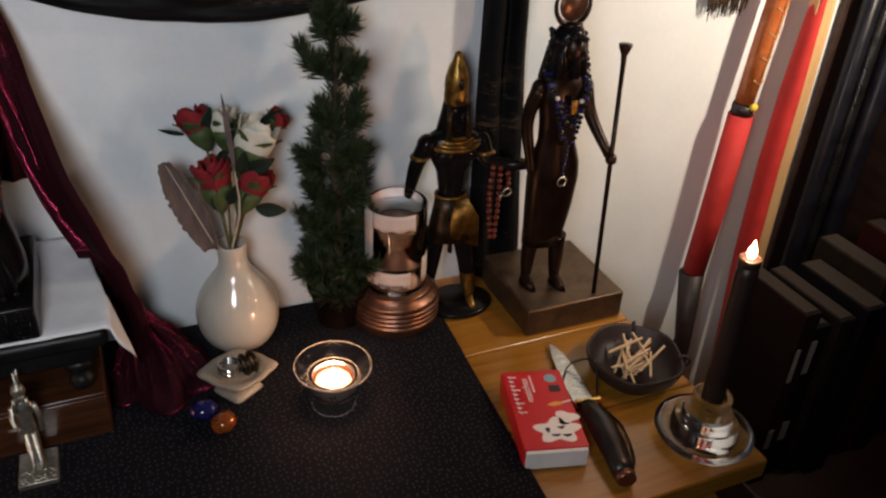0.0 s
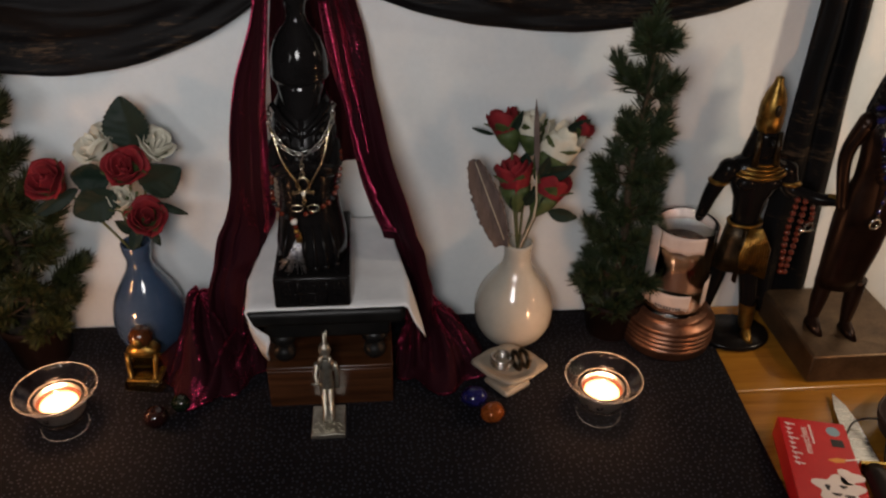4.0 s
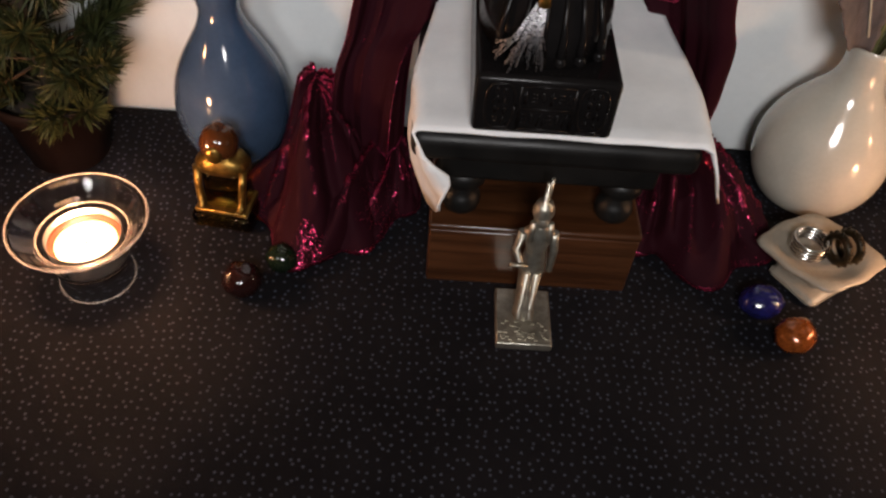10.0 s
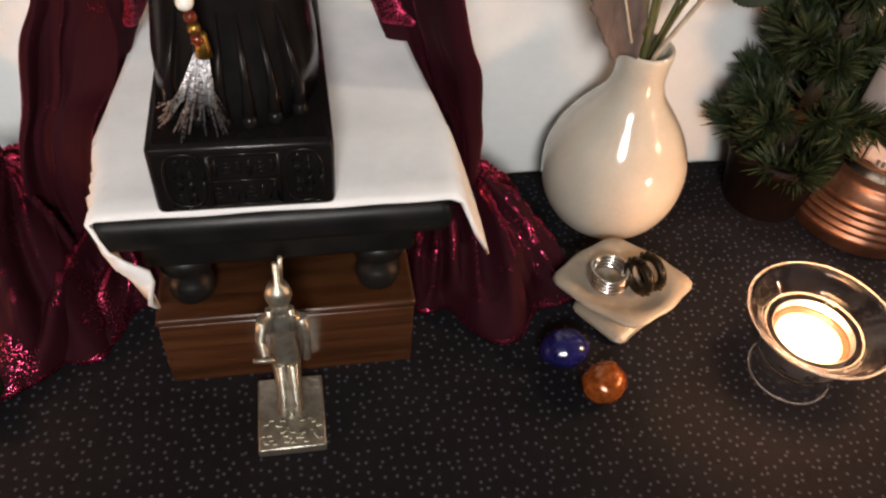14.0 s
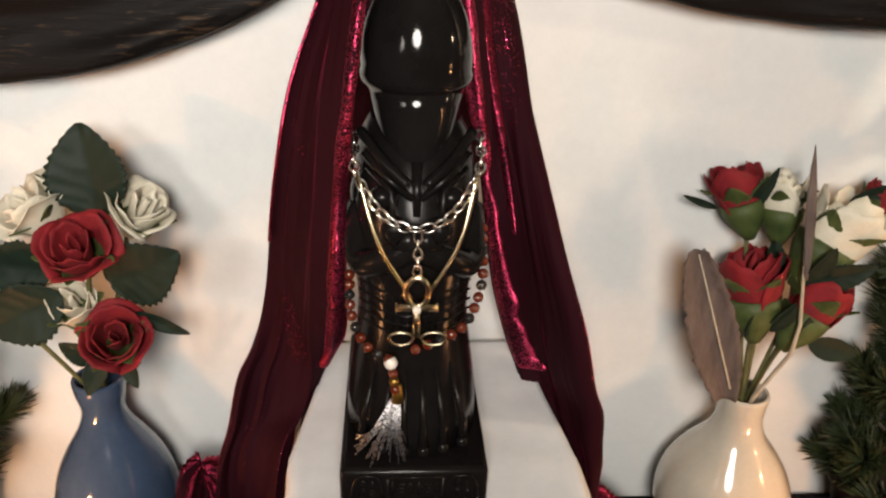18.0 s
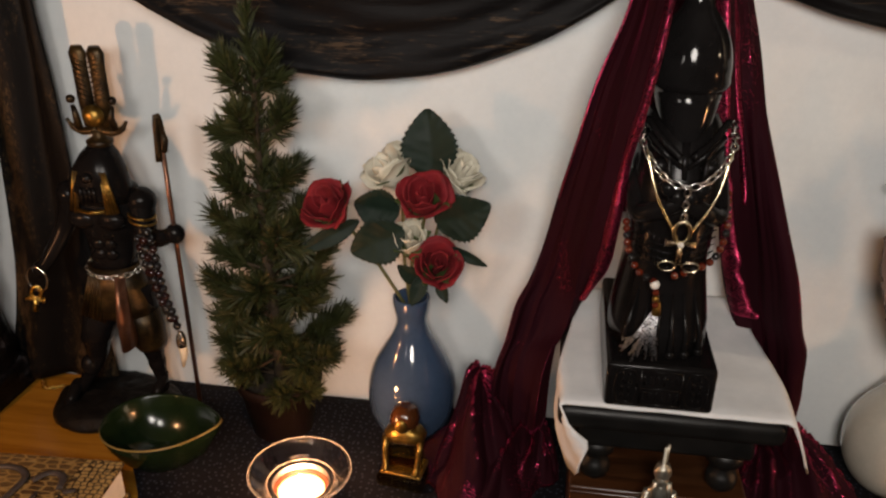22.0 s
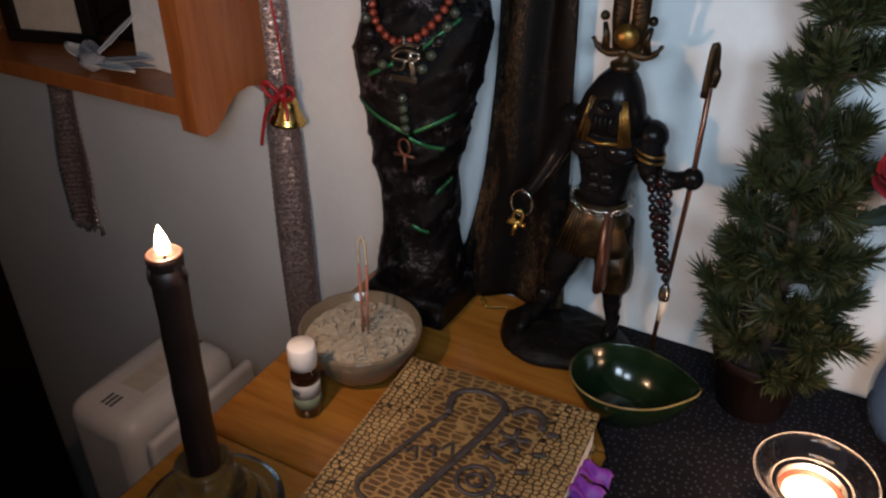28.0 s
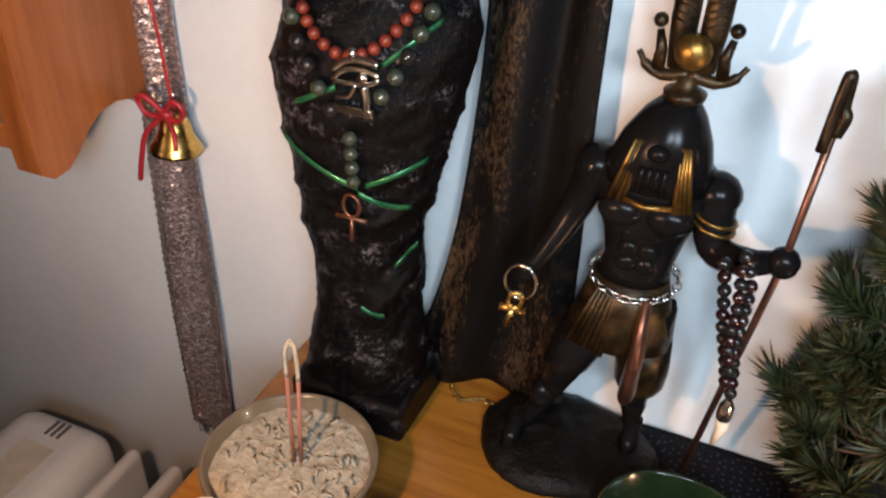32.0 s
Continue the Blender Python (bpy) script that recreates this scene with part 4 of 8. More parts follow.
cb = thing("prayer_beads", (SX, 0.608, 0.971), "dark carnelian bead string with a silver tassel on the statue", "beads")
beads(cb, [(-0.0275, 0.020, 0.014), (-0.0262, 0.004, 0.004), (-0.020, -0.004, -0.006), (-0.010, -0.006, -0.012)], 0.0023, [M_carnelian, M_carnelian, M_blackbead])
beads(cb, [(0.0285, 0.024, 0.034), (0.0275, 0.008, 0.018), (0.022, -0.002, 0.006), (0.014, -0.006, 0.000), (0.0, -0.007, -0.006)], 0.0023, [M_carnelian, M_carnelian, M_blackbead])
beads(cb, [(-0.010, -0.0065, -0.0130), (-0.0101, -0.0067, -0.0136)], 0.0029, [M_pearl], name="white_bead", limit=0)
beads(cb, [(-0.009, -0.0065, -0.018), (-0.008, -0.006, -0.028)], 0.0022, [M_carnelian, M_gold], 0.95)
bm = B()
lathe(bm, [(0, 0.006), (0.0018, 0.005), (0.0022, 0.001), (0.0028, -0.003), (0, -0.003)], 12, (-0.007, -0.005, -0.030))
part("cap", bm, M_gold, cb, "gold tassel cap")
bm = B()
for k in range(70):
    a, s = random.uniform(-1.5, 0.7), random.uniform(0.62, 1.0)
    e = (-0.007 + a * 0.011 - 0.002, -0.005 + random.uniform(-0.006, 0.002), -0.032 - 0.032 * s)
    tube(bm, [(-0.007 + a * 0.002, -0.005, -0.032), ((-0.009 + e[0]) / 2, -0.0065, -0.048 + random.uniform(-0.003, 0.003)), e], 0.00032, 3)
part("tassel", bm, M_lurex, cb, "silver lurex tassel")

# pewter figurine in front of the box
bm = B()
F = (-0.1365, 0.5815)
block(bm, (F[0] - 0.0152, F[1] - 0.0195, CLOTH), (F[0] + 0.0152, F[1] + 0.019, CLOTH + 0.0055), 0.001)
for k in range(40):
    x, y = F[0] + random.uniform(-0.013, 0.013), F[1] + random.uniform(-0.017, -0.004)
    block(bm, (x - 0.0012, y - 0.0006, CLOTH + 0.005), (x + 0.0008, y + 0.0006, CLOTH + 0.0063))
zb = CLOTH + 0.0055
Fy = F[1] + 0.006
loft(bm, [(zb, F[0], Fy - 0.003, 0.0062, 0.0075), (zb + 0.003, F[0], Fy - 0.002, 0.0055, 0.0058), (zb + 0.02, F[0], Fy, 0.0058, 0.0052), (zb + 0.036, F[0], Fy, 0.0068, 0.0058), (zb + 0.043, F[0], Fy, 0.0060, 0.0052),
          (zb + 0.050, F[0], Fy, 0.0052, 0.0045), (zb + 0.058, F[0], Fy, 0.0072, 0.0050), (zb + 0.063, F[0], Fy, 0.0080, 0.0042), (zb + 0.066, F[0], Fy, 0.0035, 0.0035), (zb + 0.068, F[0], Fy, 0.003, 0.003)], 18)
ball(bm, (F[0], Fy - 0.0006, zb + 0.0715), (0.0042, 0.0048, 0.0052), 0, 14, 8)
lathe(bm, [(0.0048, 0), (0.0056, 0.003), (0.0050, 0.006), (0.0040, 0.009), (0.0014, 0.0095), (0.0012, 0.022), (0, 0.022)], 16, (F[0], Fy + 0.0005, zb + 0.0735))
tube(bm, [(F[0] + 0.001, Fy + 0.002, zb + 0.080), (F[0] + 0.002, Fy + 0.003, zb + 0.096)], [0.0015, 0.001], 6)
for s in (-1, 1):
    tube(bm, [(F[0] + s * 0.0078, Fy, zb + 0.062), (F[0] + s * 0.0098, Fy + 0.0005, zb + 0.048), (F[0] + s * (0.0092 if s > 0 else 0.0075), Fy - (0.001 if s > 0 else 0.008), zb + (0.034 if s > 0 else 0.046))], [0.0024, 0.0021, 0.0018], 8)
    tube(bm, [(F[0] + s * 0.0042, Fy - 0.003, zb + 0.072), (F[0] + s * 0.0048, Fy - 0.005, zb + 0.060)], [0.0018, 0.0016], 6)
    tube(bm, [(F[0] + s * 0.0025, Fy - 0.004, zb + 0.036), (F[0] + s * 0.0028, Fy - 0.0045, zb + 0.004), (F[0] + s * 0.0028, Fy - 0.010, zb + 0.001)], [0.0026, 0.0022, 0.0020], 8)
tube(bm, [(F[0] - 0.013, Fy - 0.009, zb + 0.046), (F[0] - 0.004, Fy - 0.009, zb + 0.045)], 0.0012, 6)
tagged(mesh("pewter_figurine", bm, M_pewter), "small pewter crowned figurine on a square base, on the dotted cloth", "figurine")


# ---- vases ----
def vase(x, y, r, h, lip, material, label):
    v = thing("vase", (x, y, CLOTH), label, "vase", "bud vases")
    outer = [(0, 0), (r * 0.52, 0), (r * 0.60, 0.001), (r * 0.80, h * 0.07), (r * 0.95, h * 0.18), (r, h * 0.30), (r * 0.97, h * 0.41), (r * 0.84, h * 0.53), (r * 0.62, h * 0.65), (r * 0.42, h * 0.75),
             (r * 0.335, h * 0.84), (lip * 0.96, h * 0.93), (lip, h * 0.985), (lip * 0.97, h), (lip * 0.86, h), (lip * 0.82, h * 0.97), (lip * 0.78, h * 0.85), (r * 0.5, h * 0.62), (r * 0.85, h * 0.3), (r * 0.5, h * 0.05), (0, h * 0.045)]
    bm = B()
    # smooth the profile
    prof = [(max(0, p.x), p.y) for p in spline([(a, b, 0) for a, b in outer], 3)]
    prof[0] = (0, 0)
    prof[-1] = (0, prof[-1][1])
    prof = [prof[0]] + [p for p in prof[1:-1] if p[0] > 1e-5] + [prof[-1]]
    lathe(bm, prof, 56)
    part("body", bm, material, v)
    bm = B()
    tube(bm, [(lip * 0.92 * math.cos(a), lip * 0.92 * math.sin(a), h * 0.997) for a in [TAU * k / 40 for k in range(40)]], 0.0011, 8, 0, True)
    part("lip", bm, material, v)
    return v


WV, BV = (0.0535, 0.7045), (-0.3180, 0.7105)
vase(WV[0], WV[1], 0.0412, 0.115, 0.0145, M_white_glaze, "round cream-glazed ceramic bud vase holding roses and feathers")
vase(BV[0], BV[1], 0.0352, 0.124, 0.0143, M_blue_glaze, "slate-blue glazed ceramic bud vase holding red and white roses")


# ---- tealights ----
def tealight(x, y):
    g = thing("tealight_holder", (x, y, CLOTH), "flared clear glass tealight holder standing on the dotted cloth", "candle holder", "tealight holders")
    bm = B()
    lathe(bm, [(0, 0), (0.0195, 0), (0.0205, 0.0015), (0.0190, 0.006), (0.0182, 0.011), (0.0205, 0.019), (0.0232, 0.0275), (0.0240, 0.033), (0.0280, 0.0368), (0.0335, 0.0418), (0.0356, 0.0446), (0.0354, 0.0460), (0.0345, 0.0462),
               (0.0330, 0.0444), (0.0276, 0.0388), (0.0238, 0.0358), (0.0226, 0.0345), (0.0220, 0.030), (0.0206, 0.020), (0.0200, 0.0185), (0, 0.0180)], 72)
    part("glass", bm, M_glass, g).visible_shadow = False
    # Added rings that brighten the holder's edges like piped flame light.
    for r, z, name in ((0.0353, 0.0456, "rim"), (0.0236, 0.0352, "collar"), (0.0203, 0.0012, "foot_ring")):
        bm = B()
        tube(bm, [(r * math.cos(a), r * math.sin(a), z) for a in [TAU * k / 48 for k in range(48)]], 0.0006, 6, 0, True)
        part(name, bm, M_glass_edge, g).visible_shadow = False
    c = thing("tealight", (x, y, CLOTH + 0.0186), "lit white tealight in a thin metal cup inside the glass holder", "candle", "tealights")
    bm = B()
    lathe(bm, [(0, 0), (0.0188, 0), (0.0195, 0.001), (0.0197, 0.0155), (0.0201, 0.0160), (0.0194, 0.0160), (0.0191, 0.002), (0, 0.002)], 48)
    part("metal_cup", bm, M_alu, c)
    bm = B()
    lathe(bm, [(0, 0.0025), (0.0160, 0.0025), (0.0162, 0.0096), (0.0150, 0.0092), (0, 0.0090)], 48)
    part("wax", bm, M_melt, c, "molten wax made to glow for the flame's light")
    # Filler ring; its red tone paints in the flame-lit wall of the cup.
    bm = B()
    lathe(bm, [(0.0164, 0.0025), (0.0189, 0.0025), (0.0190, 0.0122), (0.0180, 0.0108), (0.0164, 0.0098)], 48)
    part("wax_rim", bm, M_tintedwax, c, "wax ring tinted red for flame light inside the cup")
    bm = B()
    tube(bm, [(0, 0, 0.0085), (0.0004, 0, 0.0130)], 0.0007, 6)
    part("wick", bm, M_wick, c)
    bm = B()
    lathe(bm, [(0, 0.0112), (0.0026, 0.0130), (0.0032, 0.0155), (0.0024, 0.0187), (0.001, 0.022), (0, 0.024)], 16)
    fl = part("flame", bm, M_flame, c)
    for o in (fl, c.children[1]):
        o.visible_shadow = False


for x, y in TEALIGHTS:
    tealight(x, y)


# ---- tapers in glass ----
def taper(x, y, top, base, label, material):
    h = thing("candlestick", (x, y, base), "stepped clear glass candlestick on the varnished table top", "candle holder", "candlesticks")
    bm = B()
    lathe(bm, [(0, 0), (0.034, 0), (0.0425, 0.003), (0.0455, 0.0085), (0.0445, 0.0105), (0.0385, 0.0095), (0.0315, 0.0105), (0.0295, 0.0135), (0.0300, 0.0175), (0.0275, 0.0205), (0.0235, 0.0215), (0.0225, 0.0245),
               (0.0230, 0.0280), (0.0205, 0.0315), (0.0165, 0.0330), (0.0160, 0.0370), (0.0172, 0.0420), (0.0178, 0.0475), (0.0170, 0.0490), (0.0135, 0.0490), (0.0128, 0.047), (0.0122, 0.024), (0, 0.023)], 56)
    part("glass", bm, material, h).visible_shadow = False
    c = thing("taper_candle", (x, y, base + 0.0236), label, "candle", "taper candles")
    tip = Vector(top) - Vector((x, y, base + 0.0236))
    n = 14
    bm = B()
    pts = [tip * (k / n) for k in range(n + 1)]
    tube(bm, pts, [0.0100 - 0.0010 * k / n + 0.0003 * math.sin(k * 2.1) for k in range(n + 1)], 24)
    lathe(bm, [(0.0089, -0.003), (0.0092, 0.001), (0.0090, 0.0042), (0.0080, 0.0052), (0.0072, 0.0040), (0.0062, 0.0012), (0, 0.0006)], 24, tip, wob=lambda a, z: 0.10 * noise.noise((math.cos(a * TAU) * 1.6, math.sin(a * TAU) * 1.6, z * 200)))
    part("wax", bm, M_wax, c)
    bm = B()
    for k in range(4):
        a = TAU * k / 5 + 0.4
        d = Vector((math.cos(a), math.sin(a), 0)) * 0.0086
        tube(bm, [tip + d * 0.98 - Vector((0, 0, 0.002)), tip + d * 1.06 - Vector((0, 0, 0.008)), tip + d * 1.08 - Vector((0, 0, 0.012 + 0.006 * (k % 3)))], [0.0012, 0.0015, 0.0008], 7)
    part("drip", bm, M_wax, c)
    bm = B()
    tube(bm, [tip, tip + Vector((0.0005, 0, 0.006))], 0.0008, 6)
    part("wick", bm, M_wick, c)
    bm = B()
    lathe(bm, [(0, 0.003), (0.0028, 0.0052), (0.0038, 0.0085), (0.0032, 0.0125), (0.0016, 0.017), (0, 0.021)], 18, tip)
    part("flame", bm, M_flame, c).visible_shadow = False


taper(0.425, 0.424, (0.429, 0.430, 0.936), TOP + 0.0004, "lit black taper candle in a stepped glass holder", M_greyglass)
taper(-0.705, 0.429, (-0.694, 0.425, 0.950), TOP + 0.0004, "lit black taper candle, leaning slightly, in a glass holder", M_smoke)


# ---- little pines ----
def pine(x, y, rim, rpot, top, spread, base, seed, needle, label):
    rnd = random.Random(seed)
    p = thing("potted_pine", (x, y, base), label, "potted plant", "potted pines")
    hp = rim - base
    bm = B()
    lathe(bm, [(0, 0), (rpot * 0.70, 0), (rpot * 0.74, 0.002), (rpot * 0.93, hp * 0.80), (rpot * 1.0, hp * 0.82), (rpot * 1.03, hp * 0.9), (rpot * 1.02, hp), (rpot * 0.95, hp), (rpot * 0.9, hp * 0.86), (0, hp * 0.86)], 40)
    part("pot", bm, M_pot, p)
    bm = B()
    lathe(bm, [(rpot * 0.93, hp * 0.87), (rpot * 0.6, hp * 0.93), (0, hp * 0.95)], 24, wob=lambda a, z: 0.05 * noise.noise((a * 9, z * 90, 1)))
    part("soil", bm, M_soil, p)
    H = top - base
    bm, nb = B(), B()
    trunk = [(0.002 * math.sin(k), 0.002 * math.cos(k * 1.3), hp * 0.8 + (H - hp * 0.8) * k / 10) for k in range(10)]
    tube(bm, trunk, [0.0052 - 0.0042 * k / 10 for k in range(10)], 8)

    def spike(o, e, L, w):
        q = o + e * L
        if q.y + y > WALL - 0.003:
            q.y = WALL - 0.003 - y
        s = e.cross(Vector((rnd.uniform(-1, 1), rnd.uniform(-1, 1), rnd.uniform(-1, 1))))
        s = s.normalized() * w if s.length > 1e-6 else Vector((w, 0, 0))
        b2 = e.cross(s).normalized() * w * 0.8
        va, vb, vc = nb.verts.new(o + s), nb.verts.new(o - s), nb.verts.new(o + b2)
        m1, m2 = nb.verts.new(o.lerp(q, 0.7) + s * 0.9), nb.verts.new(o.lerp(q, 0.7) - s * 0.9)
        vt = nb.verts.new(q)
        for t in ((va, vb, m2, m1), (m1, m2, vt), (va, m1, vc), (vc, m2, vb), (m1, vt, vc), (vt, m2, vc)):
            nb.faces.new(t)

    def brush(pts, start, count, nl):
        """Needles all round a twig, leaning to its tip."""
        line = spline(pts, 6)
        n = len(line) - 1
        for k in range(count):
            f = start + (1 - start) * rnd.random() ** 0.8
            i = min(int(f * n), n - 1)
            o, d = line[i].lerp(line[i + 1], f * n - i), (line[i + 1] - line[i]).normalized()
            u, w = frame_at(d)
            a = rnd.random() * TAU
            lean = 1.05 - 0.62 * f ** 3 + rnd.uniform(-0.25, 0.25)
            e = d * math.cos(lean) + (u * math.cos(a) + w * math.sin(a)) * math.sin(lean)
            e.z += 0.16
            spike(o, e.normalized(), nl * rnd.uniform(0.7, 1.15), 0.00062)
    tiers = 8
    for k in range(tiers):
        f = k / (tiers - 1)
        z = hp * 0.94 + (H - hp - 0.055) * f ** 1.12
        wide = spread * (1.08 - 0.28 * f - 0.34 * f * f) * (0.96 + 0.16 * math.sin(k * 2.7 + seed))
        n = 9 if f < 0.15 else 7 if f < 0.7 else 5
        for i in range(n):
            a = TAU * (i + 0.5 * (k % 2)) / n + rnd.uniform(-0.35, 0.35)
            r = wide * rnd.uniform(0.62, 1.15)
            rise = rnd.uniform(0.004, 0.020)
            zz = z + rnd.uniform(-0.007, 0.007)
            tip = Vector((math.cos(a) * r, math.sin(a) * r, zz + rise))
            if tip.y + y > WALL - 0.014:
                tip.y = WALL - 0.014 - y
            mid = Vector((tip.x * 0.6, tip.y * 0.6, zz + rise * 0.1))
            twig = [(0, 0, zz - 0.004), tuple(mid), tuple(tip)]
            tube(bm, spline(twig, 4), 0.0011, 5)
            brush(twig, 0.34, 210, 0.0180)
            if r > spread * 0.8:
                side = Vector((-tip.y, tip.x, 0)).normalized() * rnd.choice((-1, 1)) * 0.016
                e = mid * 0.5 + tip * 0.4 + side + Vector((0, 0, 0.006))
                if e.y + y < WALL - 0.014:
                    brush([tuple(mid), tuple((mid + e) / 2 + Vector((0, 0, 0.001))), tuple(e)], 0.2, 80, 0.0190)
    brush([(0, 0, H - 0.085), (0.001, 0, H - 0.05), (0, 0, H - 0.012)], 0.0, 230, 0.0145)
    brush([(0, 0, hp), (0.001, 0, H * 0.5), (0, 0, H - 0.06)], 0.0, 700, 0.0190)
    part("trunk", bm, M_bark, p)
    part("crown", nb, needle, p)


pine(-0.4245, 0.697, 0.806, 0.0335, 1.100, 0.046, CLOTH, 5, M_needle2, "small bushy pine in a dark red pot, needles faded olive green")
pine(0.160, 0.706, 0.800, 0.0325, 1.120, 0.041, CLOTH, 11, M_needle, "small bushy dark green pine in a dark red pot")

# ---- roses ----
def aim(d):
    """A turn that takes z to the direction d."""
    return Vector((0, 0, 1)).rotation_difference(Vector(d).normalized()).to_matrix()


def petal(bm, r0, r1, h, a0, half, curl, seed, m, c):
    """A cupped petal: it swells from its foot and rolls out, crumpled, at the rim."""
    def fn(u, v):
        s = 2 * u - 1
        a = a0 + s * half * (0.50 + 0.55 * math.sin(math.pi * (0.10 + 0.62 * v)))
        swell = math.sin(min(1.0, v * 1.25) * math.pi / 2)
        r = r0 + (r1 - r0) * swell + curl * max(0, v - 0.62) ** 1.5 * 3.0 + r1 * (0.16 * noise.noise((s * 1.8 + seed * 7, v * 2, 7)) + 0.05 * noise.noise((s * 5, v * 5, seed))) * v
        top = h * (1 - 0.26 * s * s + 0.14 * noise.noise((s * 2.6, seed * 3, 1)))
        z = top * v - curl * 2.0 * max(0, v - 0.72) + 0.07 * h * noise.noise((s * 2.4, v * 3, seed * 5)) * v
        return c + m @ Vector((r * math.cos(a), r * math.sin(a), z - h * 0.45))
    sheet(bm, fn, 9, 9, 0.0004)


def leaf(bm, base, tip, width, up=(0, -1, 0), sag=0.12, serr=0.05):
    base, tip = Vector(base), Vector(tip)
    d = tip - base
    L = d.length
    d.normalize()
    side = d.cross(Vector(up)).normalized()
    n = side.cross(d)

    def fn(u, v):
        s = 2 * u - 1
        w = width * math.sin(math.pi * min(1, v * 0.96 + 0.02)) ** 0.75 * (1.12 - 0.42 * v)
        if abs(s) > 0.99:
            w *= 1 + serr * math.sin(v * 75)
        return base + d * L * v + side * s * w + n * (abs(s) * w * 0.28 - sag * L * (v - 0.5) ** 2 + 0.017 * width * (1 - 2 * abs(math.sin(v * 19 - abs(s) * 4.2)) ** 0.5) * min(1, 3 * abs(s)) + 0.05 * width * noise.noise((s * 1.4, v * 4, L * 90)))
    sheet(bm, fn, 14, 48, 0.0005)


def rose(foot, head, facing, r, material, label, leaves=(), bud=False, seed=0, group="roses"):
    """A cloth rose: stem from the vase, sepals, a bud and wide outer petals; leaves: base, tip and half width in the world."""
    f, hd = Vector(foot), Vector(head)
    t = thing("rose", foot, label, "rose", group)
    rel = hd - f
    m = aim(facing)
    neck = rel - m @ Vector((0, 0, r * 0.75))
    bm = B()
    tube(bm, spline([(0, 0, 0), tuple(rel * 0.45 + Vector((0, 0, 0.006))), tuple(neck)], 8), 0.0013, 7)
    part("stem", bm, M_stem, t)
    bm = B()
    h = r * (2.05 if bud else 1.75)
    petal(bm, r * 0.05, r * 0.12, h * 0.9, seed, 2.6, 0.0, seed, m, rel)
    bloom = part("bloom", bm, material, t)
    for k in range(1, 5):
        bm = B()
        petal(bm, r * (0.06 + 0.04 * k), r * (0.16 + 0.10 * k), h * (0.97 - 0.02 * (k % 2)), k * 2.2 + seed, 1.3, 0.04 * k * r, seed + k, m, rel)
        part("petal", bm, material, bloom)
    for k in range(4 if bud else 6):
        bm = B()
        petal(bm, r * 0.22, r * ((0.52 if bud else 0.58) + 0.05 * k), h * (1.0 - 0.04 * k), k * 2.15 + seed + 0.7, 1.15, (0.15 if bud else 0.16 + 0.05 * k) * r, seed + 20 + k, m, rel)
        part("petal", bm, material, bloom)
    for k in range(5):
        a = TAU * k / 5 + seed
        o = neck + m @ Vector((0, 0, r * 0.08))
        e = o + m @ Vector((math.cos(a) * r * (0.86 if bud else 0.95), math.sin(a) * r * (0.86 if bud else 0.95), r * (1.35 if bud else 1.15)))
        bm = B()
        leaf(bm, o, e, r * (0.40 if bud else 0.36), (e - o).cross(m @ Vector((-math.sin(a), math.cos(a), 0.01))), 0.25)
        part("sepal", bm, M_sepal, t)
    if bud:
        bm = B()
        loft_at = [neck + m @ Vector((0, 0, q * r)) for q in (-0.35, -0.1, 0.15, 0.45, 0.75)]
        tube(bm, loft_at, [r * q for q in (0.14, 0.30, 0.46, 0.58, 0.62)], 14)
        part("calyx", bm, M_sepal, t)
    for base, tip, w in leaves:
        bm = B()
        leaf(bm, Vector(base) - f, Vector(tip) - f, w)
        part("leaf", bm, M_leaf, t)


bl = (BV[0], BV[1], CLOTH + 0.108)
RED, WHT = "deep red cloth rose with green leaves, standing in a vase", "cream white cloth rose with green sepals, standing in a vase"
rose(bl, (-0.369, 0.683, 0.957), (-0.35, -0.6, 0.75), 0.0195, M_red, RED, [((-0.352, 0.692, 0.945), (-0.395, 0.680, 0.922), 0.008)], seed=1)
rose(bl, (-0.3025, 0.679, 0.968), (0.05, -0.6, 0.9), 0.0190, M_red, RED, [((-0.300, 0.702, 0.978), (-0.306, 0.711, 1.024), 0.0215), ((-0.296, 0.690, 0.947), (-0.258, 0.684, 0.967), 0.0195)], seed=2.2)
rose(bl, (-0.2945, 0.684, 0.917), (0.2, -0.75, 0.75), 0.0180, M_red, RED, [((-0.285, 0.690, 0.930), (-0.259, 0.690, 0.917), 0.0045), ((-0.304, 0.690, 0.901), (-0.322, 0.681, 0.917), 0.0080), ((-0.304, 0.688, 0.908), (-0.312, 0.680, 0.886), 0.0065), ((-0.294, 0.690, 0.903), (-0.286, 0.680, 0.891), 0.0050)], seed=3.1)
rose(bl, (-0.329, 0.704, 0.979), (-0.55, -0.4, 0.9), 0.0185, M_cream, WHT, [((-0.322, 0.690, 0.955), (-0.354, 0.688, 0.960), 0.0175), ((-0.318, 0.684, 0.944), (-0.355, 0.678, 0.926), 0.0185)], seed=4.4)
rose(bl, (-0.283, 0.708, 0.976), (0.6, -0.3, 0.9), 0.0175, M_cream, WHT, [], seed=5.2)
rose(bl, (-0.3145, 0.694, 0.930), (0.0, -0.7, 0.9), 0.0165, M_cream, WHT, [], True, seed=6.6)
wr = (WV[0], WV[1], CLOTH + 0.100)
rose(wr, (0.0385, 0.727, 0.979), (-0.35, 0.30, 1.0), 0.0200, M_red, RED, [((0.026, 0.726, 0.975), (0.004, 0.722, 0.984), 0.0022), ((0.040, 0.722, 0.972), (0.050, 0.714, 1.003), 0.0045)], True, seed=1.7)
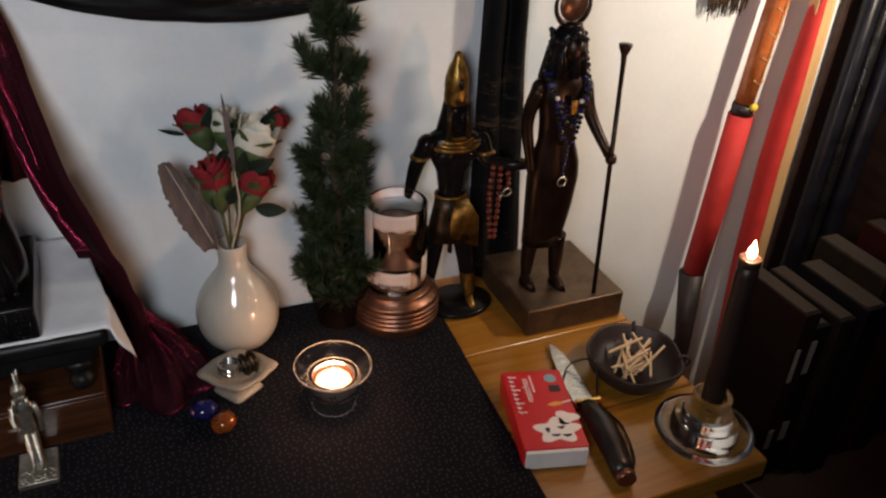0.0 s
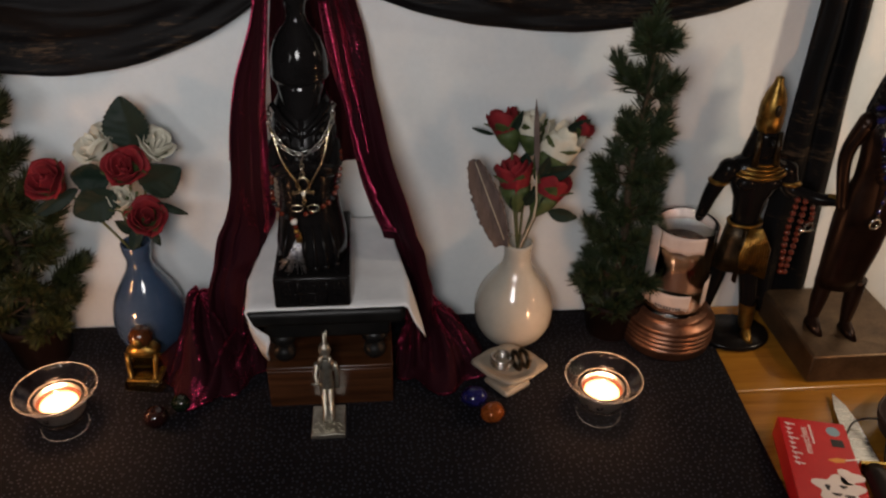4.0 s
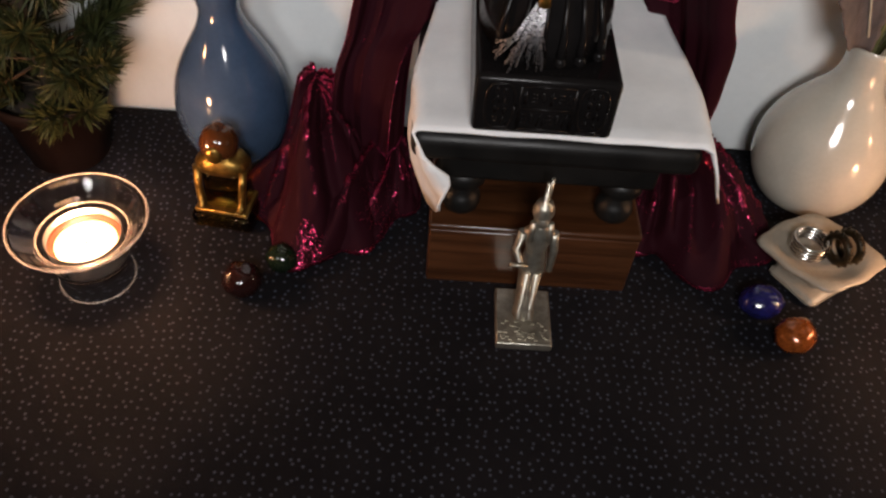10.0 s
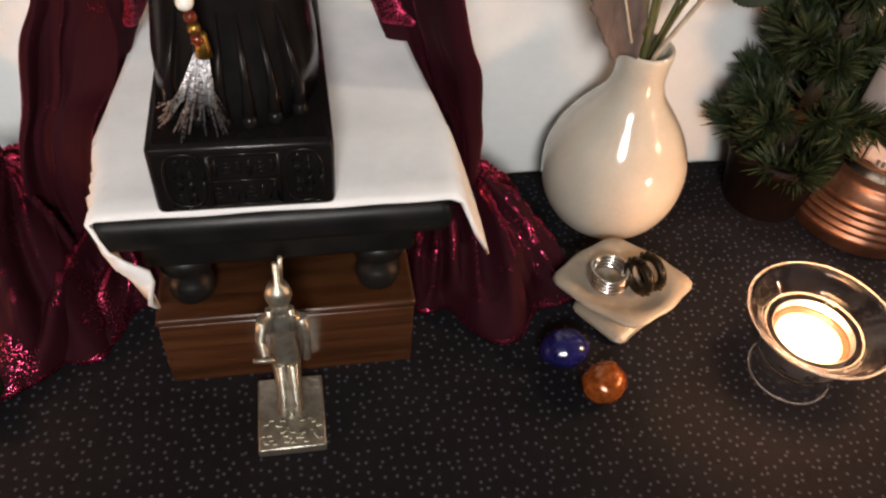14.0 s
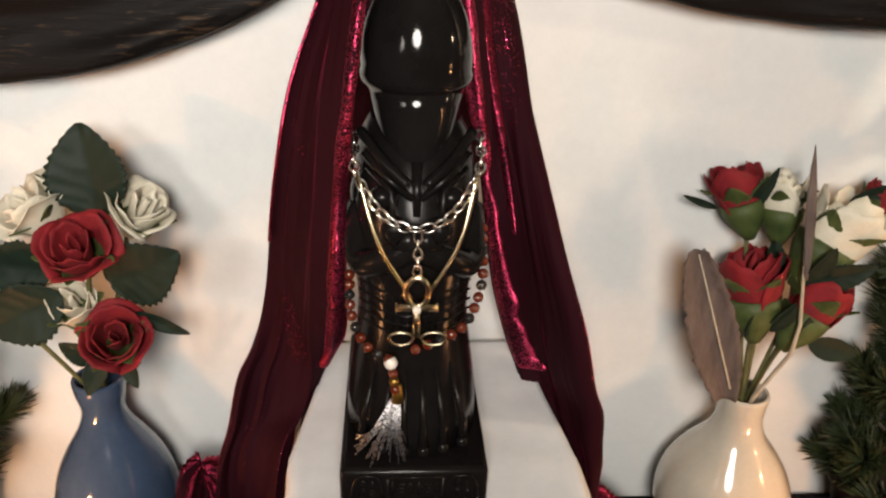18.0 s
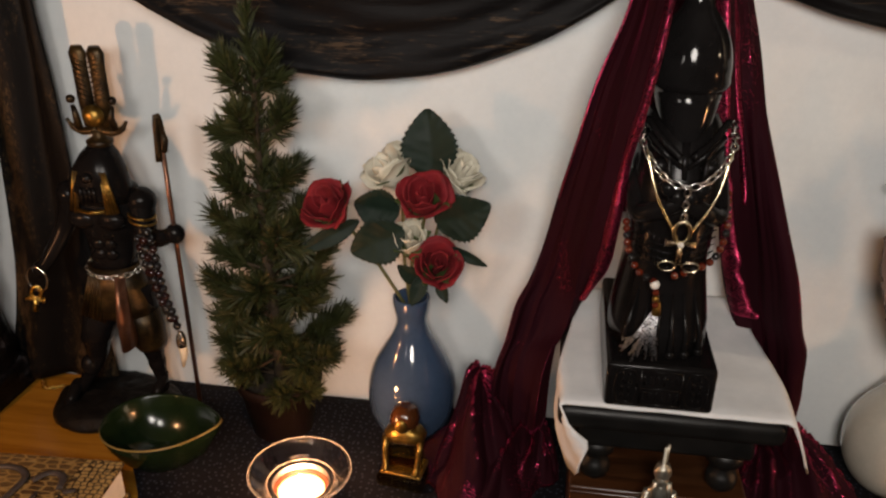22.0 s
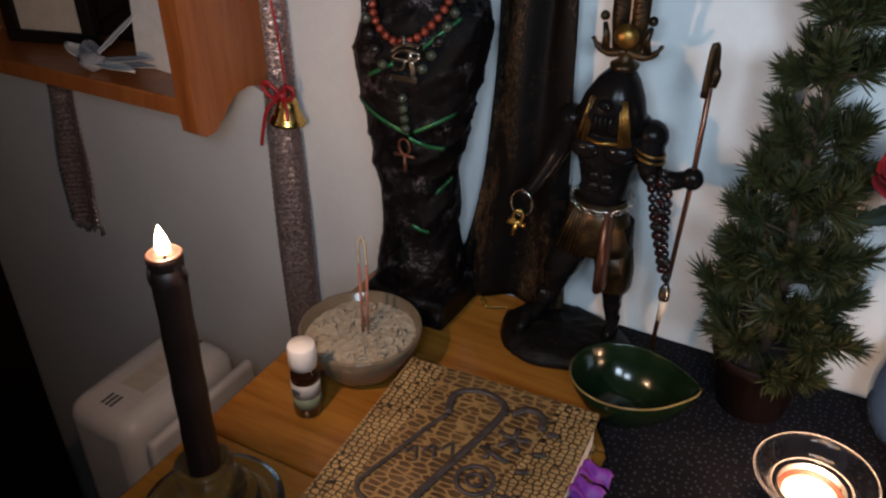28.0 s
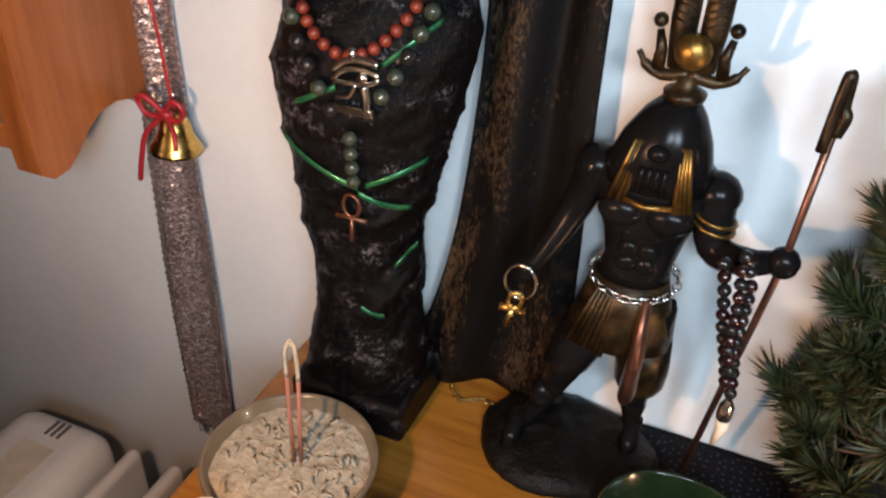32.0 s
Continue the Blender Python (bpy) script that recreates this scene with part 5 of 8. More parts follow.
rose(wr, (0.061, 0.724, 0.977), (0.0, 0.20, 1.0), 0.0195, M_cream, WHT, [((0.056, 0.712, 0.962), (0.052, 0.700, 0.946), 0.006)], True, seed=2.9)
rose(wr, (0.079, 0.702, 0.966), (0.45, 0.05, 0.85), 0.0270, M_cream, WHT, [((0.066, 0.692, 0.946), (0.096, 0.680, 0.962), 0.009), ((0.066, 0.688, 0.950), (0.069, 0.676, 0.974), 0.006), ((0.092, 0.712, 0.985), (0.112, 0.706, 0.997), 0.005)], True, seed=3.8)
rose(wr, (0.104, 0.716, 0.980), (0.6, -0.2, 0.7), 0.0140, M_red, RED, [], True, seed=7.8)
rose(wr, (0.0450, 0.703, 0.933), (-0.12, 0.22, 1.0), 0.0245, M_red, RED, [((0.050, 0.698, 0.912), (0.040, 0.688, 0.928), 0.008), ((0.054, 0.694, 0.915), (0.060, 0.684, 0.938), 0.006)], True, seed=4.9)
rose(wr, (0.0745, 0.697, 0.926), (0.45, 0.12, 0.85), 0.0230, M_red, RED, [((0.078, 0.694, 0.908), (0.106, 0.690, 0.902), 0.008), ((0.074, 0.692, 0.908), (0.068, 0.682, 0.930), 0.006)], True, seed=5.8)

M_feather = stuff("grey_brown_feather", (0.050, 0.034, 0.030), (0.135, 0.098, 0.086), 0.8, 60, stretch=(3, 1, 0.6), fine=500)
fe = thing("feather", (0.036, 0.688, CLOTH + 0.10), "broad ragged grey-brown feather standing in the cream vase", "feather")
bm = B()


def vane(u, v):
    s = 2 * u - 1
    w = 0.0140 * math.sin(math.pi * min(1.0, 0.07 + v * 0.87)) ** 0.6 * (1 + 0.16 * noise.noise((v * 22, s, 3)) + 0.05 * math.sin(v * 70))
    return -0.003 - 0.030 * v + s * w, -0.004 * s * s + 0.003 * v, 0.022 + 0.092 * v + 0.004 * noise.noise((s * 4, v * 3, 6)) * v


sheet(bm, vane, 10, 40, 0.0005)
part("vane", bm, M_feather, fe)
bm = B()
tube(bm, [(0.017, 0.013, -0.014), (0.009, 0.009, 0.014), (-0.001, -0.001, 0.030), (-0.032, 0.001, 0.112)], [0.0012, 0.0010, 0.0007, 0.0004], 7)
part("quill", bm, M_dry, fe)
fe = thing("thin_feather", (0.044, 0.686, CLOTH + 0.10), "narrow feather on a bent pale quill, standing in the cream vase", "feather")
bm = B()
tube(bm, [(0.009, 0.015, -0.014), (0.0095, 0.008, 0.018), (0.0165, -0.007, 0.058), (0.018, -0.006, 0.075), (0.0145, 0.014, 0.158)], [0.0011, 0.0013, 0.0012, 0.001, 0.0004], 7)
part("quill", bm, M_dry, fe)
bm = B()
sheet(bm, lambda u, v: (0.0172 - 0.003 * v + (2 * u - 1) * 0.0028 * math.sin(math.pi * (0.08 + 0.9 * v)), -0.003 + 0.017 * v, 0.100 + 0.068 * v), 4, 16, 0.0004)
part("vane", bm, M_feather, fe)

# ---- copper-footed jar of glass with paper labels ----
M_pinkpaper = stuff("pinkish_paper", (0.50, 0.40, 0.36), (0.62, 0.52, 0.47), 0.7, 70, bumps=0.08)
jr = thing("glass_jar", (0.2175, 0.690, CLOTH), "empty candle glass with torn labels on a ribbed copper foot", "jar")
bm = B()
prof = [(0, 0), (0.042, 0), (0.0455, 0.003), (0.0465, 0.010)]
for k in range(4):
    prof += [(0.0474, 0.0112 + k * 0.0055), (0.0474, 0.0142 + k * 0.0055), (0.0446, 0.0148 + k * 0.0055), (0.0446, 0.0162 + k * 0.0055)]
prof += [(0.0468, 0.033), (0.0440, 0.037), (0.0390, 0.0395), (0.0380, 0.043), (0.0370, 0.045), (0, 0.045)]
lathe(bm, prof, 56)
part("foot", bm, M_copper, jr, "ribbed copper foot")
bm = B()
lathe(bm, [(0, 0.0455), (0.0312, 0.0455), (0.0320, 0.048), (0.0312, 0.140), (0.0308, 0.1415), (0.0296, 0.1415), (0.0292, 0.139), (0.0297, 0.052), (0, 0.050)], 56)
part("glass", bm, M_glass, jr).visible_shadow = False
M_amber_ribs = stuff("ribbed_amber_wax", (0.035, 0.018, 0.010), (0.11, 0.060, 0.032), 0.22, 40, bumps=0.9, fine=300, stretch=(0.3, 0.3, 3), dist=0.002)
bm = B()
lathe(bm, [(0, 0.0505), (0.0286, 0.0505)] + [(0.0286 - 0.0007 * (k % 2), 0.053 + k * 0.0024) for k in range(27)] + [(0.026, 0.1185), (0, 0.118)], 48)
part("wax", bm, M_amber_ribs, jr, "brown ribbed wax inside the glass")
for z0, z1, a0, a1 in ((0.056, 0.074, -2.70, -1.42), (0.056, 0.1408, -3.35, -2.74), (0.123, 0.1408, -2.70, -1.30), (0.056, 0.086, -0.95, -0.40), (0.128, 0.1408, -0.6, 2.7)):
    bm = B()
    sheet(bm, lambda u, v: (0.0324 * math.cos(a0 + u * (a1 - a0)), 0.0324 * math.sin(a0 + u * (a1 - a0)), z0 + (z1 - z0) * v + 0.0010 * math.sin(u * 17) * (1 - v)), 20, 4, 0.0003)
    part("label", bm, M_pinkpaper, jr, "torn white paper label")
bm = B()
for k in range(9):
    a = -2.45 + k * 0.09
    block(bm, (-0.0010, -0.0001, -0.0018), (0.0010, 0.0002, 0.0018), m=Matrix.Translation((0.0329 * math.cos(a), 0.0329 * math.sin(a), 0.0585)) @ pose(0, 0, 0, 0, 0, math.degrees(a) + 90))
part("print", bm, M_ink, jr, "dark blue printed bars")


# ---- statues of the eastern side ----
def limb(bm, pts, radii, mat=0, seg=12):
    tube(bm, spline(pts, 5), [radii[0] + (radii[-1] - radii[0]) * k / (len(spline(pts, 5)) - 1) for k in range(len(spline(pts, 5)))] if len(radii) == 2 else
         [radii[min(len(radii) - 1, int(k / 5))] * (1 - (k % 5) / 5) + radii[min(len(radii) - 1, int(k / 5) + 1)] * ((k % 5) / 5) for k in range(len(spline(pts, 5)))], seg, mat)


# black and gold striding statue with a cone crown
bm = B()
lathe(bm, [(0, 0), (0.030, 0), (0.031, 0.003), (0.029, 0.006), (0, 0.0065)], 36, (0.292, 0.688, CLOTH), 0, 1.25, 1.0)
X, Y = 0.281, 0.700
loft(bm, [(0.882, X, Y, 0.0155, 0.0125), (0.895, X, Y, 0.0140, 0.0115), (0.915, X, Y, 0.0170, 0.0130), (0.932, X, Y, 0.0250, 0.0165), (0.946, X, Y, 0.0300, 0.0165), (0.955, X, Y + 0.001, 0.0270, 0.0145), (0.962, X, Y + 0.001, 0.014, 0.012)], 24)
for side in (-1, 1):
    ball(bm, (X + side * 0.0115, Y - 0.0105, 0.9365), (0.0115, 0.0070, 0.0080), 0, 16, 10)
loft(bm, [(0.838, X + 0.002, Y - 0.002, 0.0270, 0.0190, 2), (0.855, X + 0.001, Y - 0.001, 0.0235, 0.0170, 2), (0.872, X, Y, 0.0190, 0.0145, 2), (0.888, X, Y, 0.0165, 0.0130, 2)], 28, 2)
for k in range(11):                                                  # gold pleats fanning over the front of the kilt
    x = X - 0.004 + k * 0.0032
    tube(bm, [(X + 0.001 + k * 0.0012, Y - 0.0135, 0.886), (x - 0.002, Y - 0.0195 + 0.0006 * k, 0.862), (x, Y - 0.0205 + 0.0008 * k, 0.846 - 0.0020 * k)], [0.0011, 0.0018, 0.0022], 6, 1)
tube(bm, [(X - 0.004, Y - 0.014, 0.886), (X - 0.006, Y - 0.019, 0.828)], [0.003, 0.0042], 8, 2, flat=0.5)
tube(bm, [(X + 0.0165 * math.cos(a), Y + 0.0130 * math.sin(a), 0.888) for a in [TAU * k / 20 for k in range(20)]], 0.0018, 6, 1, True)
limb(bm, [(X + 0.012, Y - 0.004, 0.845), (X + 0.018, Y - 0.012, 0.800), (X + 0.020, Y - 0.018, 0.762)], (0.0110, 0.0085, 0.0055))
limb(bm, [(X - 0.012, Y + 0.004, 0.845), (X - 0.015, Y + 0.008, 0.800), (X - 0.018, Y + 0.010, 0.764)], (0.0110, 0.0085, 0.0055))
loft(bm, [(0.768, X + 0.0200, Y - 0.017, 0.0065, 0.0065), (0.780, X + 0.0195, Y - 0.0155, 0.0080, 0.0080), (0.797, X + 0.0183, Y - 0.0135, 0.0088, 0.0088)], 14, 1, ends=False)
for s, y0 in ((0.020, -0.020), (-0.018, 0.006)):
    loft(bm, [(CLOTH + 0.005, X + s, Y + y0 - 0.006, 0.0058, 0.0125), (CLOTH + 0.010, X + s, Y + y0 - 0.003, 0.005, 0.0085), (CLOTH + 0.016, X + s, Y + y0, 0.0045, 0.005)], 14, 1 if s > 0 else 0)
ball(bm, (X - 0.0285, Y, 0.947), (0.0108, 0.0108, 0.0108))
ball(bm, (X + 0.0295, Y, 0.945), (0.0108, 0.0108, 0.0108))
limb(bm, [(X - 0.029, Y, 0.948), (X - 0.039, Y + 0.002, 0.924), (X - 0.046, Y + 0.002, 0.896)], (0.0092, 0.0078, 0.0055))
ball(bm, (X - 0.045, Y + 0.006, 0.893), (0.005, 0.005, 0.007))
limb(bm, [(X + 0.030, Y, 0.946), (X + 0.037, Y - 0.006, 0.926), (X + 0.052, Y - 0.026, 0.926), (X + 0.070, Y - 0.036, 0.928)], (0.0098, 0.0088, 0.0068, 0.0050))
limb(bm, [(X + 0.060, Y - 0.031, 0.928), (X + 0.082, Y - 0.040, 0.931)], (0.0052, 0.0042), 1)
for p in ((X + 0.0345, Y - 0.004, 0.933), (X - 0.0355, Y + 0.001, 0.934)):
    ball(bm, p, (0.0108, 0.0108, 0.0034), 1, 14, 6)
for r, z in ((0.0265, 0.949), (0.0235, 0.9525), (0.0205, 0.956), (0.0170, 0.9595)):     # collar
    tube(bm, [(X + r * math.cos(a), Y - 0.001 + r * 0.68 * math.sin(a), z - 0.004 * (1 - math.sin(a)) * 0.6) for a in [TAU * k / 24 for k in range(24)]], 0.0022, 6, 1, True)
loft(bm, [(0.955, X, Y, 0.0135, 0.0105), (0.968, X, Y - 0.001, 0.0125, 0.0115), (0.982, X, Y - 0.002, 0.0112, 0.0120), (0.990, X, Y, 0.0105, 0.0110)], 20)
loft(bm, [(0.950, X, Y + 0.003, 0.0205, 0.0095), (0.965, X, Y + 0.003, 0.0170, 0.0105), (0.980, X, Y + 0.002, 0.0135, 0.0115), (0.991, X, Y + 0.001, 0.0115, 0.0110)], 20)
tube(bm, [(X, Y - 0.010, 0.982), (X + 0.001, Y - 0.019, 0.976)], [0.005, 0.0012], 8)
for s in (-1, 1):
    tube(bm, [(X + s * 0.0095, Y - 0.008, 0.988), (X + s * 0.0105, Y - 0.012, 0.955)], [0.0028, 0.0034], 8, 2)
lathe(bm, [(0.0108, -0.002), (0.0118, 0.001), (0.0122, 0.010), (0.0115, 0.013), (0.0122, 0.016), (0.0115, 0.026), (0.0088, 0.036), (0.0052, 0.043), (0.0040, 0.047), (0.0036, 0.050), (0, 0.052)], 28, (X, Y, 0.988), 1)
ball(bm, (X, Y - 0.0115, 1.010), (0.0032, 0.0025, 0.006), 2)
tagged(mesh("striding_statue", bm, [M_black, M_gold, M_oldgold]), "black and gold striding statue with cone crown and outstretched arm", "statue")

hb = thing("hanging_beads", (X + 0.040, Y - 0.024, 0.919), "string of red-brown wooden beads looped over the striding statue's arm", "beads")
beads(hb, [(-0.004, 0.002, 0.004), (-0.008, -0.002, -0.030), (-0.004, -0.003, -0.075)], 0.0029, [M_redwood])
beads(hb, [(0.002, -0.002, 0.004), (0.001, -0.005, -0.030), (0.0, -0.004, -0.075)], 0.0029, [M_redwood])
beads(hb, [(0.010, 0.0, 0.002), (0.012, -0.004, -0.012), (0.006, -0.006, -0.022)], 0.0026, [M_redwood])
bm = B()
tube(bm, [(0.008 + 0.0045 * math.cos(a), -0.010, -0.020 + 0.0045 * math.sin(a)) for a in [TAU * k / 12 for k in range(12)]], 0.0013, 6, 0, True)
tube(bm, [(-0.002, -0.011, -0.024), (0.004, -0.0115, -0.021)], 0.0024, 6)
part("charm", bm, M_silver, hb, "small silver charm")

# bronze goddess on a square base, with disc and staff
bm = B()
block(bm, (0.338, 0.609, TOP + 0.0005), (0.456, 0.727, 0.7835), 0.0025, 3)
X, Y = 0.3755, 0.660
loft(bm, [(0.836, X - 0.003, Y, 0.0225, 0.0160), (0.850, X - 0.002, Y, 0.0235, 0.0165), (0.880, X, Y, 0.0265, 0.0185), (0.912, X + 0.001, Y, 0.0285, 0.0195), (0.930, X + 0.001, Y, 0.0270, 0.0180), (0.955, X, Y, 0.0200, 0.0140),
          (0.975, X, Y, 0.0205, 0.0150), (0.995, X, Y, 0.0235, 0.0165), (1.012, X, Y, 0.0255, 0.0140), (1.021, X, Y + 0.001, 0.020, 0.0120), (1.026, X + 0.002, Y, 0.009, 0.009), (1.036, X + 0.002, Y, 0.0075, 0.0075)], 28)
for s, y0 in ((-0.013, 0.004), (0.013, -0.006)):
    limb(bm, [(X + s, Y + y0, 0.845), (X + s * 1.1, Y + y0, 0.815), (X + s * 1.15, Y + y0 - 0.001, 0.790)], (0.0095, 0.0080, 0.0052))
    loft(bm, [(0.7836, X + s * 1.2, Y + y0 - 0.008, 0.0065, 0.0165), (0.789, X + s * 1.2, Y + y0 - 0.005, 0.0058, 0.0110), (0.796, X + s * 1.15, Y + y0, 0.0048, 0.006)], 14)
ball(bm, (X - 0.0245, Y, 1.011), (0.0088, 0.0088, 0.0088))
ball(bm, (X + 0.0245, Y, 1.009), (0.0088, 0.0088, 0.0088))
limb(bm, [(X - 0.025, Y, 1.012), (X - 0.034, Y + 0.002, 0.978), (X - 0.030, Y - 0.003, 0.940), (X - 0.028, Y - 0.006, 0.925)], (0.0080, 0.0065, 0.0050, 0.0048))
limb(bm, [(X + 0.025, Y, 1.010), (X + 0.030, Y - 0.010, 0.980), (X + 0.042, Y - 0.034, 0.945)], (0.0080, 0.0065, 0.0045))
ball(bm, (X + 0.0425, Y - 0.038, 0.943), (0.0058, 0.0058, 0.0065))
tube(bm, [(X + 0.047, Y - 0.041, 0.7836), (X + 0.039, Y - 0.036, 1.050)], 0.0025, 10)
lathe(bm, [(0.0025, -0.010), (0.0030, -0.004), (0.0060, 0.003), (0.0066, 0.006), (0, 0.0065)], 16, (X + 0.0387, Y - 0.036, 1.053))
ball(bm, (X + 0.003, Y - 0.003, 1.048), (0.0125, 0.0145, 0.0165), 0, 18, 12)
loft(bm, [(1.000, X - 0.012, Y + 0.006, 0.012, 0.010), (1.02, X - 0.010, Y + 0.005, 0.0145, 0.013), (1.045, X - 0.002, Y + 0.004, 0.0170, 0.0150), (1.060, X + 0.001, Y + 0.002, 0.0155, 0.0150), (1.070, X + 0.001, Y, 0.010, 0.010)], 20, 2)
for k in range(7):                                                   # ringlets
    a = math.pi * (0.05 + 0.30 * k)
    tube(bm, [(X + 0.015 * math.cos(a), Y + 0.013 * math.sin(a), 1.058), (X + 0.0185 * math.cos(a), Y + 0.014 * math.sin(a), 1.022)], [0.0035, 0.0045], 8, 2)
tube(bm, [(X + 0.008, Y - 0.0155, 1.047), (X + 0.010, Y - 0.019, 1.044)], [0.003, 0.0018], 8)
lathe(bm, [(0.0085, 0), (0.0105, 0.005), (0.0100, 0.008), (0, 0.009)], 20, (X + 0.001, Y, 1.064))
lathe(bm, [(0, -0.0018), (0.0150, -0.0015), (0.0155, 0), (0.0150, 0.0015), (0, 0.0018)], 32, (0, 0, 0), 1)
tagged(mesh("bronze_statue", bm, [M_bronze, M_copper, M_black, M_bronze_base]), "dark bronze standing statue holding a thin staff on a square base", "statue")
last = bpy.data.objects["bronze_statue"]
disc = [v for v in last.data.vertices if v.co.z < 0.2]
turned = pose(X, Y - 0.001, 1.0885, 90, 0, 8)
for v in disc:
    v.co = turned @ v.co
bm = B()
bm.from_mesh(last.data)
tube(bm, [(X + 0.0180 * math.sin(a), Y, 1.088 - 0.0190 * math.cos(a)) for a in [math.pi * (-0.80 + 1.6 * k / 20) for k in range(21)]], [0.0010 + 0.0018 * math.sin(math.pi * k / 20) for k in range(21)], 8)
bm.to_mesh(last.data)
bm.free()

ib = thing("necklace", (X, Y - 0.017, 1.0), "lapis and smoky bead necklaces hung thickly round the bronze statue", "necklace")
for k, (w, d, off) in enumerate(((0.021, 0.016, 0.0), (0.020, 0.034, -0.002), (0.018, 0.056, -0.003), (0.0225, 0.024, 0.001))):
    beads(ib, [(-w, 0.012, 0.026), (-w * 0.9, 0.0, 0.014 - d * 0.3), (0.0, -0.004 + off, 0.012 - d), (w * 0.9, 0.0, 0.014 - d * 0.3), (w, 0.012, 0.026)], 0.0023 + 0.0004 * (k % 2), [M_lapis, M_blackbead, M_lapis, M_blackbead, M_blackbead, M_pearl][: 5 if k else 6])
beads(ib, [(0, -0.005, -0.045), (-0.001, -0.004, -0.075)], 0.0021, [M_blackbead, M_lapis])
bm = B()
block(bm, (-0.0035, -0.0085, -0.010), (0.0035, -0.0060, 0.004), 0.001)
part("pendant", bm, M_gold, ib, "small gold pendant")
bm = B()
tube(bm, [(0.005 * math.cos(a) - 0.001, -0.005, -0.083 + 0.005 * math.sin(a)) for a in [TAU * k / 12 for k in range(12)]], 0.0012, 6, 0, True)
part("ring_charm", bm, M_silver, ib)
hd_ = thing("head_beads", (X, Y, 1.060), "dark bead circlet round the bronze statue's hair", "beads")
beads(hd_, [(0.0175 * math.cos(a), 0.0170 * math.sin(a), 0.004 * math.sin(3 * a)) for a in [TAU * k / 12 for k in range(12)]], 0.0026, [M_blackbead])
beads(hd_, [(-0.017, 0.002, 0.0), (-0.021, 0.0, -0.018), (-0.024, -0.003, -0.034)], 0.0030, [M_blackbead])
beads(hd_, [(0.017, 0.002, 0.0), (0.020, -0.002, -0.018), (0.023, -0.006, -0.034)], 0.0028, [M_blackbead])

# ---- matches, knife and bowl on the bare wood ----
M_boxred = stuff("printed_red_card", (0.42, 0.012, 0.016), (0.52, 0.02, 0.024), 0.35, 40, bumps=0.03)
M_print = stuff("white_print", (0.68, 0.66, 0.64), (0.76, 0.75, 0.73), 0.4, 40, bumps=0)
M_blackprint = stuff("black_print", (0.010, 0.010, 0.012), (0.02, 0.02, 0.022), 0.4, 40, bumps=0)
M_blueprint = stuff("pale_blue_print", (0.16, 0.30, 0.38), (0.22, 0.38, 0.46), 0.4, 40, bumps=0)
M_flameprint = stuff("orange_print", (0.62, 0.25, 0.04), (0.7, 0.36, 0.08), 0.4, 60, bumps=0)
mb = thing("matchbox", (0.2885, 0.487, TOP + 0.0005), "large red matchbox with white print, lying on bare wood", "matchbox", turn=-14.5)
bm = B()
block(bm, (-0.0290, -0.0510, 0.0), (0.0290, 0.0510, 0.0215), 0.0008)
part("sleeve", bm, M_boxred, mb)
bm = B()
block(bm, (-0.0275, -0.0545, 0.0012), (0.0275, 0.0525, 0.0200), 0.0006)
part("tray", bm, M_paper, mb, "white card tray")


def flat(name, pts, material, parent, z=0.0215, label=""):
    bm = B()
    outline(bm, pts, z, z + 0.0003)
    return part(name, bm, material, parent, label)


def wavy(cx, cy, rx, ry, amp, n, ph, seg=40):
    return [(cx + rx * (1 + amp * math.sin(n * a + ph)) * math.cos(a), cy + ry * (1 + amp * math.sin(n * a + ph)) * math.sin(a)) for a in [TAU * k / seg for k in range(seg)]]


flat("white_shape", wavy(0.006, -0.030, 0.019, 0.014, 0.22, 5, 0.4), M_print, mb, label="white printed shape")
flat("white_shape", wavy(0.018, -0.015, 0.010, 0.008, 0.25, 3, 1.4), M_print, mb)
for x, y, w, h in ((0.010, -0.027, 0.003, 0.0016), (0.003, -0.036, 0.004, 0.0014), (0.013, -0.037, 0.004, 0.0016), (-0.003, -0.029, 0.002, 0.003)):
    flat("black_mark", wavy(x, y, w, h, 0.2, 3, 0), M_blackprint, mb, 0.0218)
flat("flame_shape", [(0.004, 0.003), (0.012, 0.0065), (0.020, 0.006), (0.018, 0.002), (0.010, 0.0005)], M_flameprint, mb, label="orange printed flame")
flat("match_bar", [(0.018, 0.0035), (0.0285, 0.0065), (0.0285, 0.008), (0.018, 0.005)], M_print, mb)
bm = B()                                                             # the brand, as a slanted row of strokes
for k in range(9):
    y = 0.044 - k * 0.0060
    w = 0.0058 if k in (0, 3, 6, 8) else 0.0034
    tube(bm, [(-0.0245, y, 0.0217), (-0.0245 + w * 1.5, y - 0.0016, 0.0217)], 0.0007, 4)
    tube(bm, [(-0.0235, y, 0.0217), (-0.0232 + w * 0.4, y - 0.0032, 0.0217)], 0.0006, 4)
part("script_strokes", bm, M_print, mb, "white script strokes")
text = bpy.data.curves.new("word", "FONT")
text.body, text.size, text.extrude = "matches", 0.0098, 0.00015
word = new("word", text)
word.matrix_basis = pose(-0.0065, 0.008, 0.0217, 0, 0, 90)
data = bpy.data.meshes.new_from_object(word)
data.transform(word.matrix_basis)
bpy.data.objects.remove(word)
data.materials.clear()
data.materials.append(M_print)
new("word_matches", data).parent = mb
bm = B()
for k in range(8):
    block(bm, (-0.0040, 0.042 - k * 0.0030, 0.0215), (-0.0022, 0.0440 - k * 0.0030, 0.0218))
part("small_print", bm, M_print, mb)
flat("round_mark", wavy(0.0165, 0.039, 0.0058, 0.0058, 0, 1, 0), M_blueprint, mb)
